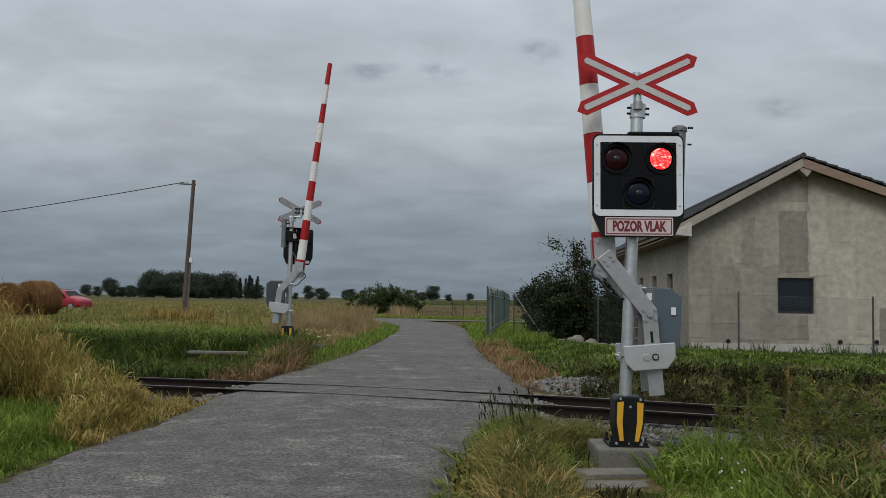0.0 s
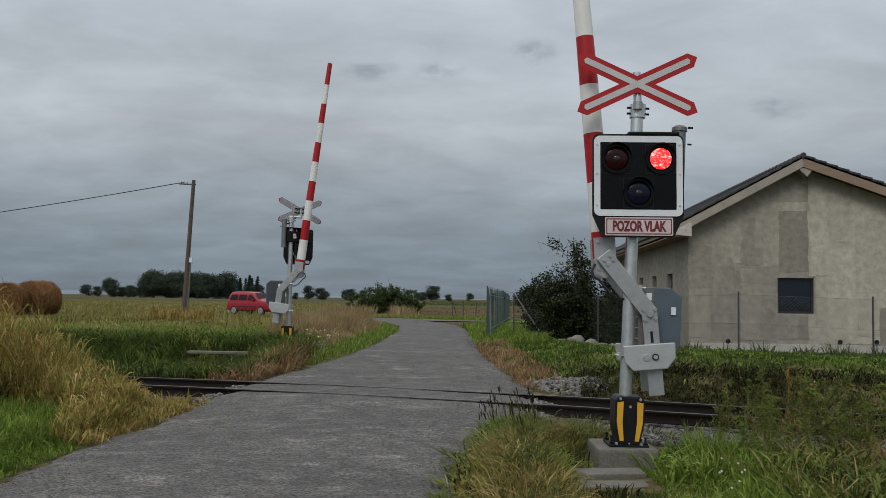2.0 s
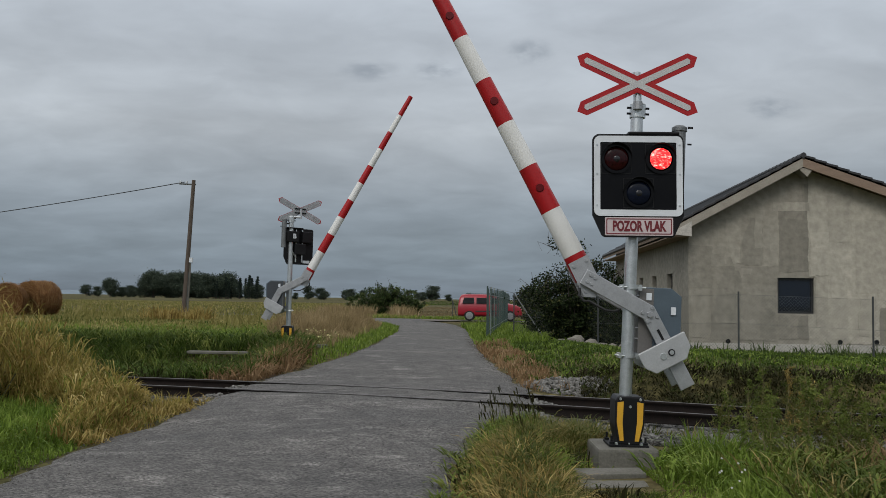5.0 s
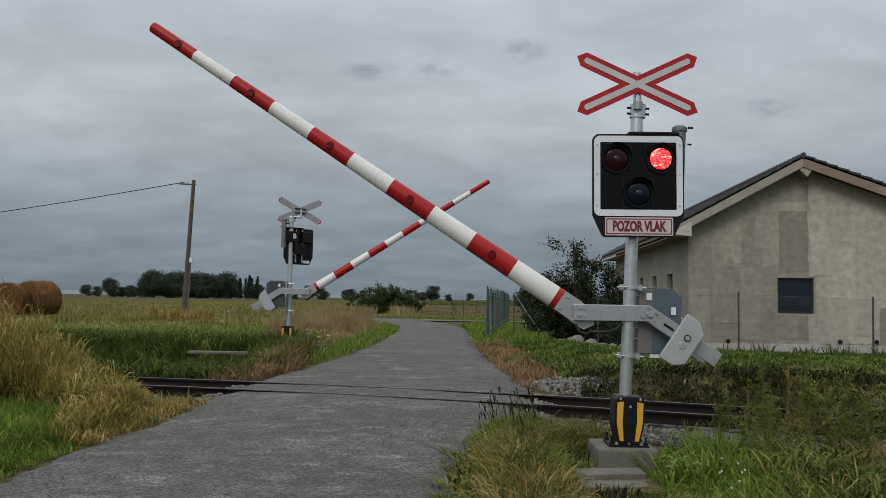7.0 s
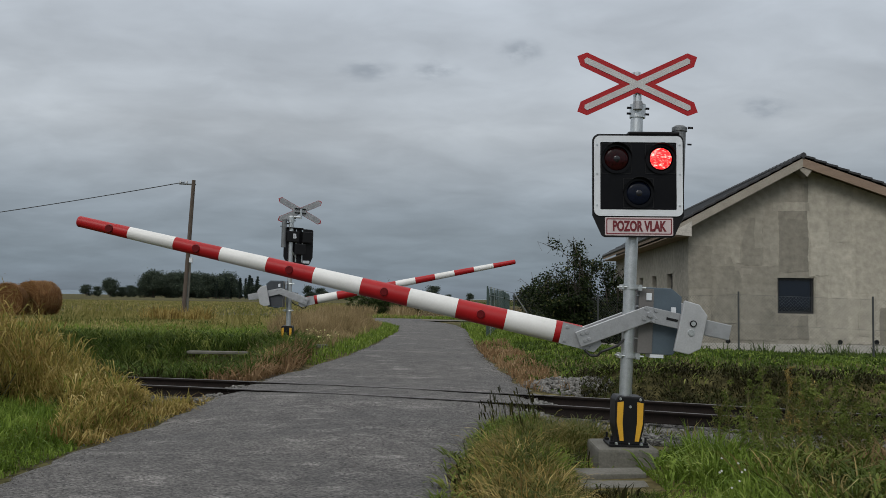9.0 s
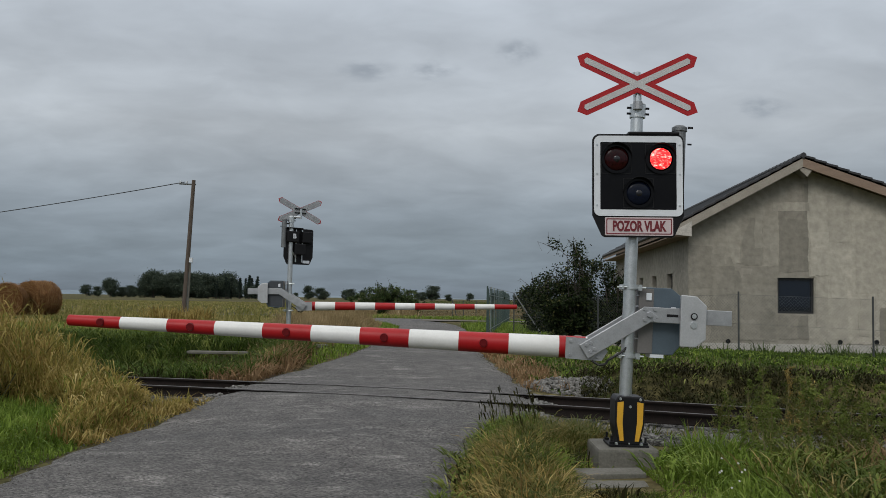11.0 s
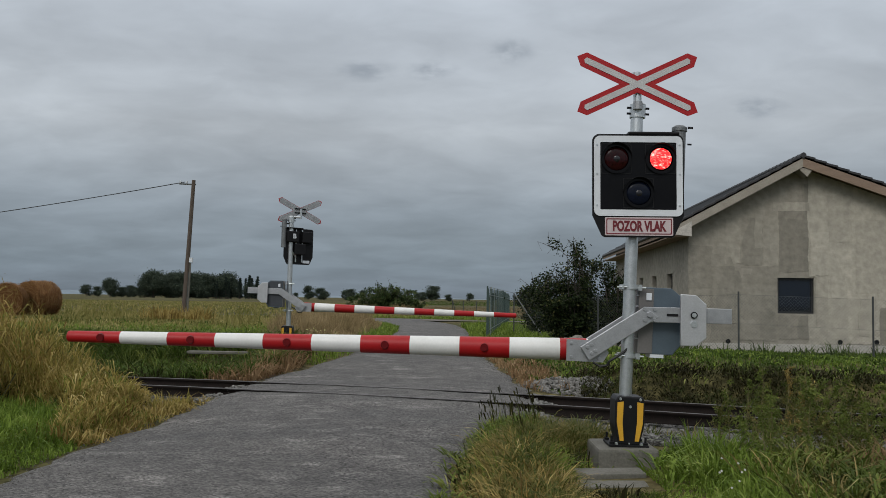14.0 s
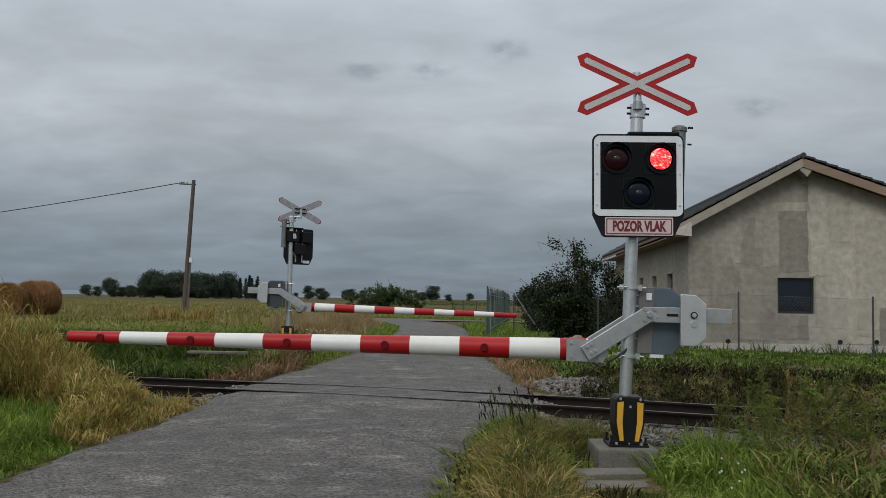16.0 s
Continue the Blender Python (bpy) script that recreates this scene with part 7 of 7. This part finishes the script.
    blades("dead_grass", x, y, rng.uniform(0.06, 0.24, len(x)) * hs, 0.011, 1.0, RUST, "rust-brown dead grass along the lane", rng, ang=a)
    x, y = scatter(rng, 9000, 1.0, 4.5, 26.0, 46.0, lambda x, y: (road_side(x, y) > 0.02))
    blades("verge_grass", x, y, rng.uniform(0.06, 0.3, len(x)), 0.014, 0.9, GREEN, "short green grass beside the fence", rng)
    # verge and dry mounds beyond the far lane
    cy = lambda x: np.interp(x, CROSS[:, 0], CROSS[:, 1])
    x, y = scatter(rng, 9000, -9, 9, 54, 66, lambda x, y: (y - cy(x) > 2.5) & (y - cy(x) < 7.0))
    blades("verge_grass", x, y, rng.uniform(0.08, 0.3, len(x)), 0.022, 0.9, GREEN, "green verge beyond the far lane", rng)
    x, y, a, hs = tussocks(rng, 120, 44, -9.0, -2.2, 60.5, 66.0, lambda x, y: (x < -5.0) | (x > -3.8), 0.3)
    blades("tall_dry_grass", x, y, rng.uniform(0.4, 1.05, len(x)) * hs, 0.014, 0.7, TAN, "tall dry grass mound before the shrub", rng, ang=a)
    x, y, a, hs = tussocks(rng, 26, 26, 6.0, 14, 22.5, 26.3, lambda x, y: x > 0, 0.14)
    blades("wall_weeds", x, y, rng.uniform(0.15, 0.5, len(x)) * hs, 0.012, 0.8, LAWN, "weeds at the foot of the house wall", rng, ang=a)


left_near()
right_near()
weeds()
beyond_track()

# daisies in the verge
rngf = np.random.default_rng(9)
M_PETAL = mat("white_petal", (0.5, 0.5, 0.45), 0.7)
for k in range(8):
    x, y = 2.42 + rngf.normal(0, 0.12), 7.15 + rngf.normal(0, 0.12)
    z = gz(x, y) + rngf.uniform(0.16, 0.30)
    th = empty("daisy", pose(x, y, z), "small white daisy among the grass", "flower", "daisies in the verge")
    bm = bmesh.new()
    for j in range(8):
        a = 6.283 * j / 8
        box(bm, 0.002, -0.0018, 0, 0.010, 0.0018, 0.0012, m=Matrix.Rotation(a, 4, "Z"))
    bmesh.ops.rotate(bm, verts=bm.verts, matrix=Matrix.Rotation(radians(50), 3, "X"))
    part("petals", bm, M_PETAL, th)
    part("stem", tubed((0, 0, -0.25), (0, 0, -0.001), 0.0015, 0.0015, 5), GREEN, th)

# ---------------------------------------------------------------- small clouds under the deck


def cloud_material():
    m = bpy.data.materials.new("thin_cloud")
    m.use_nodes = True
    t = m.node_tree
    t.nodes.remove(t.nodes["Principled BSDF"])
    co = t.nodes.new("ShaderNodeTexCoord")
    ln = t.nodes.new("ShaderNodeVectorMath")
    ln.operation = "LENGTH"
    t.links.new(co.outputs["Object"], ln.inputs[0])
    oi = t.nodes.new("ShaderNodeObjectInfo")
    ofs = t.nodes.new("ShaderNodeVectorMath")
    ofs.operation = "SCALE"
    ofs.inputs[0].default_value = (9, 7, 5)
    t.links.new(oi.outputs["Random"], ofs.inputs["Scale"])
    ad = t.nodes.new("ShaderNodeVectorMath")
    ad.operation = "ADD"
    t.links.new(co.outputs["Object"], ad.inputs[0])
    t.links.new(ofs.outputs[0], ad.inputs[1])
    nz = t.nodes.new("ShaderNodeTexNoise")
    nz.inputs["Scale"].default_value, nz.inputs["Detail"].default_value = 1.6, 5
    t.links.new(ad.outputs[0], nz.inputs["Vector"])
    fall = t.nodes.new("ShaderNodeMapRange")
    fall.interpolation_type = "SMOOTHSTEP"
    for k, v in (("From Min", 0.95), ("From Max", 0.1), ("To Min", 0.0), ("To Max", 1.0)):
        fall.inputs[k].default_value = v
    t.links.new(ln.outputs["Value"], fall.inputs[0])
    lump = t.nodes.new("ShaderNodeMapRange")
    for k, v in (("From Min", 0.36), ("From Max", 0.66), ("To Min", 0.0), ("To Max", 0.8)):
        lump.inputs[k].default_value = v
    t.links.new(nz.outputs["Fac"], lump.inputs[0])
    mu = t.nodes.new("ShaderNodeMath")
    mu.operation = "MULTIPLY"
    t.links.new(fall.outputs[0], mu.inputs[0])
    t.links.new(lump.outputs[0], mu.inputs[1])
    em = t.nodes.new("ShaderNodeEmission")
    em.inputs["Color"].default_value = (0.285, 0.325, 0.375, 1)
    tr = t.nodes.new("ShaderNodeBsdfTransparent")
    mx = t.nodes.new("ShaderNodeMixShader")
    t.links.new(mu.outputs[0], mx.inputs[0])
    t.links.new(tr.outputs[0], mx.inputs[1])
    t.links.new(em.outputs[0], mx.inputs[2])
    t.links.new(mx.outputs[0], t.nodes["Material Output"].inputs["Surface"])
    return m


M_CLOUD = cloud_material()
CLOUDS = []
for x, z, w, h, drift in ((-228, 698, 128, 48, -21), (-15, 701, 111, 44, -31), (288, 763, 103, 58, -99), (1017, 598, 128, 55, -64)):
    n = 24
    bm = bmesh.new()
    bmesh.ops.create_circle(bm, cap_ends=True, segments=n, radius=1.0)
    bmesh.ops.rotate(bm, verts=bm.verts, matrix=Matrix.Rotation(radians(90), 3, "X"))
    ob = part("backdrop", bm, M_CLOUD)
    ob.scale = (w, 1, h)
    ob.location = (x, 2600, z)
    tagged(ob, "small thin grey cloud drifting under the overcast", "cloud", kind="structure")
    CLOUDS.append((ob, drift))


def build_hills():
    """Low wooded hills along the horizon; distance haze is painted in as blue-grey."""
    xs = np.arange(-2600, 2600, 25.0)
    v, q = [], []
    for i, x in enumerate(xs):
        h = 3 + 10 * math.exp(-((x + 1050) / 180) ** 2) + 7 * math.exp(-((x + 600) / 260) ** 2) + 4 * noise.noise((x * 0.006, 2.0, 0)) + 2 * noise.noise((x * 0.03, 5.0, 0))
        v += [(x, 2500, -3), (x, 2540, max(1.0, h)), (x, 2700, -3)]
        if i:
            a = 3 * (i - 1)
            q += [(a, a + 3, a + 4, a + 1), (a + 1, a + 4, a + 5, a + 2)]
    ob = link("backdrop", quad_mesh("backdrop", np.array(v), np.array(q)), mat("haze_painted_hill", (0.20, 0.25, 0.29), 1.0, 0.0, (0.15, 0.19, 0.22), 0.01, 0.08, 0.7, 0.1), smooth=True)
    tagged(ob, "low wooded hills on the horizon, painted bluish for haze", "hills", kind="structure")


build_hills()

rngm = np.random.default_rng(55)
fx, fy = rngm.uniform(-3.9, -2.7, 70), rngm.uniform(21.2, 23.0, 70)
fl = leaf_cloud("meadow_flowers", np.stack([fx, fy, land(fx, fy) + rngm.uniform(0.25, 0.55, 70)], 1), 0.022, mat("pale_yellow_petal", (0.55, 0.50, 0.22), 0.7), None, rngm, aspect=0.9)
tagged(fl, "pale yellow meadow flowers beside the barrier", "flowers", kind="stuff")
fs = blades("flower_stalks", fx, fy, rngm.uniform(0.3, 0.55, 70), 0.004, 0.2, GREEN, "thin green flower stalks", rngm)

# ---------------------------------------------------------------- motion


NEAR_T = [(0, 82.8), (3.8, 82.8), (3.9, 82.1), (4.0, 80.0), (4.2, 75.7), (6.3, 40.15), (6.5, 37.7), (7, 31.35), (7.5, 25.6), (8, 20.1), (8.5, 14.95), (9, 10.1), (9.2, 8.2), (11.3, -0.55), (11.5, -1.0), (12, -1.6), (13, -1.35), (14, -1.51), (16, -1.51)]
FAR_T = [(0, 83.5), (3.8, 83.5), (3.9, 82.8), (4.0, 80.9), (4.2, 76.9), (6.3, 41.5), (6.5, 39.1), (7, 33.1), (7.5, 27.3), (8, 22.0), (8.5, 17.0), (9, 12.2), (9.2, 10.4), (11.3, 0.2), (11.5, -0.4), (12, -0.95), (16, -0.95)]
CAR_T = [(0, -29.8, 68.0, -16), (0.6, -23.1, 65.9, -19), (1.5, -16.2, 63.0, -26), (2.0, -13.2, 61.0, -31), (2.5, -10.7, 59.1, -32), (3.0, -7.7, 57.4, -19), (3.5, -4.85, 56.0, -10), (4.0, -2.35, 55.2, -6), (4.2, -1.35, 54.95, -6), (5.0, 3.0, 54.0, -4), (6.0, 9.0, 53.6, 0), (6.5, 12.4, 53.6, 3), (9.0, 30.0, 55.5, 8), (12.0, 58, 59.5, 8), (16.0, 90, 64.0, 8)]


def motions():
    for boom, yaw, up, rows in ((near_boom, -3.6, 0.0, NEAR_T), (far_boom, 1.0, 0.06, FAR_T)):
        walk(boom, [(t, pose(PIVOT.x, PIVOT.y, PIVOT.z + up, 0, a, yaw)) for t, a in rows])
    walk(car, [(t, pose(x, y, 0.345, 0, 0, yaw)) for t, x, y, yaw in CAR_T])
    for cloud, drift in CLOUDS:
        p = cloud.location.copy()
        walk(cloud, [(0, pose(*p)), (16, pose(p.x + drift, p.y, p.z))])
    # wheels roll with the distance driven
    turn, last, rolls = 0.0, CAR_T[0], []
    for row in CAR_T:
        far = math.hypot(row[1] - last[1], row[2] - last[2])
        n = max(1, math.ceil(math.degrees(far / 0.31) / 80))
        for k in range(1, n + 1):
            u = k / n
            rolls.append((last[0] + (row[0] - last[0]) * u, turn + math.degrees(far / 0.31) * u))
        turn += math.degrees(far / 0.31)
        last = row
    for wheel in WHEELS:
        p = wheel.location.copy()
        walk(wheel, [(t, pose(*p, 0, a, 0)) for t, a in rolls])
    # the two red lamps flash in turn, each half a second
    for board in (near_board, far_board):
        for lamp in [o for o in board.children if o.name.startswith("lamp_glow")]:
            on_right = lamp.location.x > 0
            rows = []
            x, z = lamp.location.x, lamp.location.z
            out, back = pose(x, -0.020, z), pose(x, 0.03, z)
            for k in range(33):
                t0 = k * 0.5
                lit = (k % 2 == 0) == on_right
                rows.append((t0 if k == 0 else t0 - 1 / 30, out if lit else back))
                rows.append((t0 + 0.5 - 2 / 30 if k < 32 else 16.0, out if lit else back))
            walk(lamp, rows)


motions()
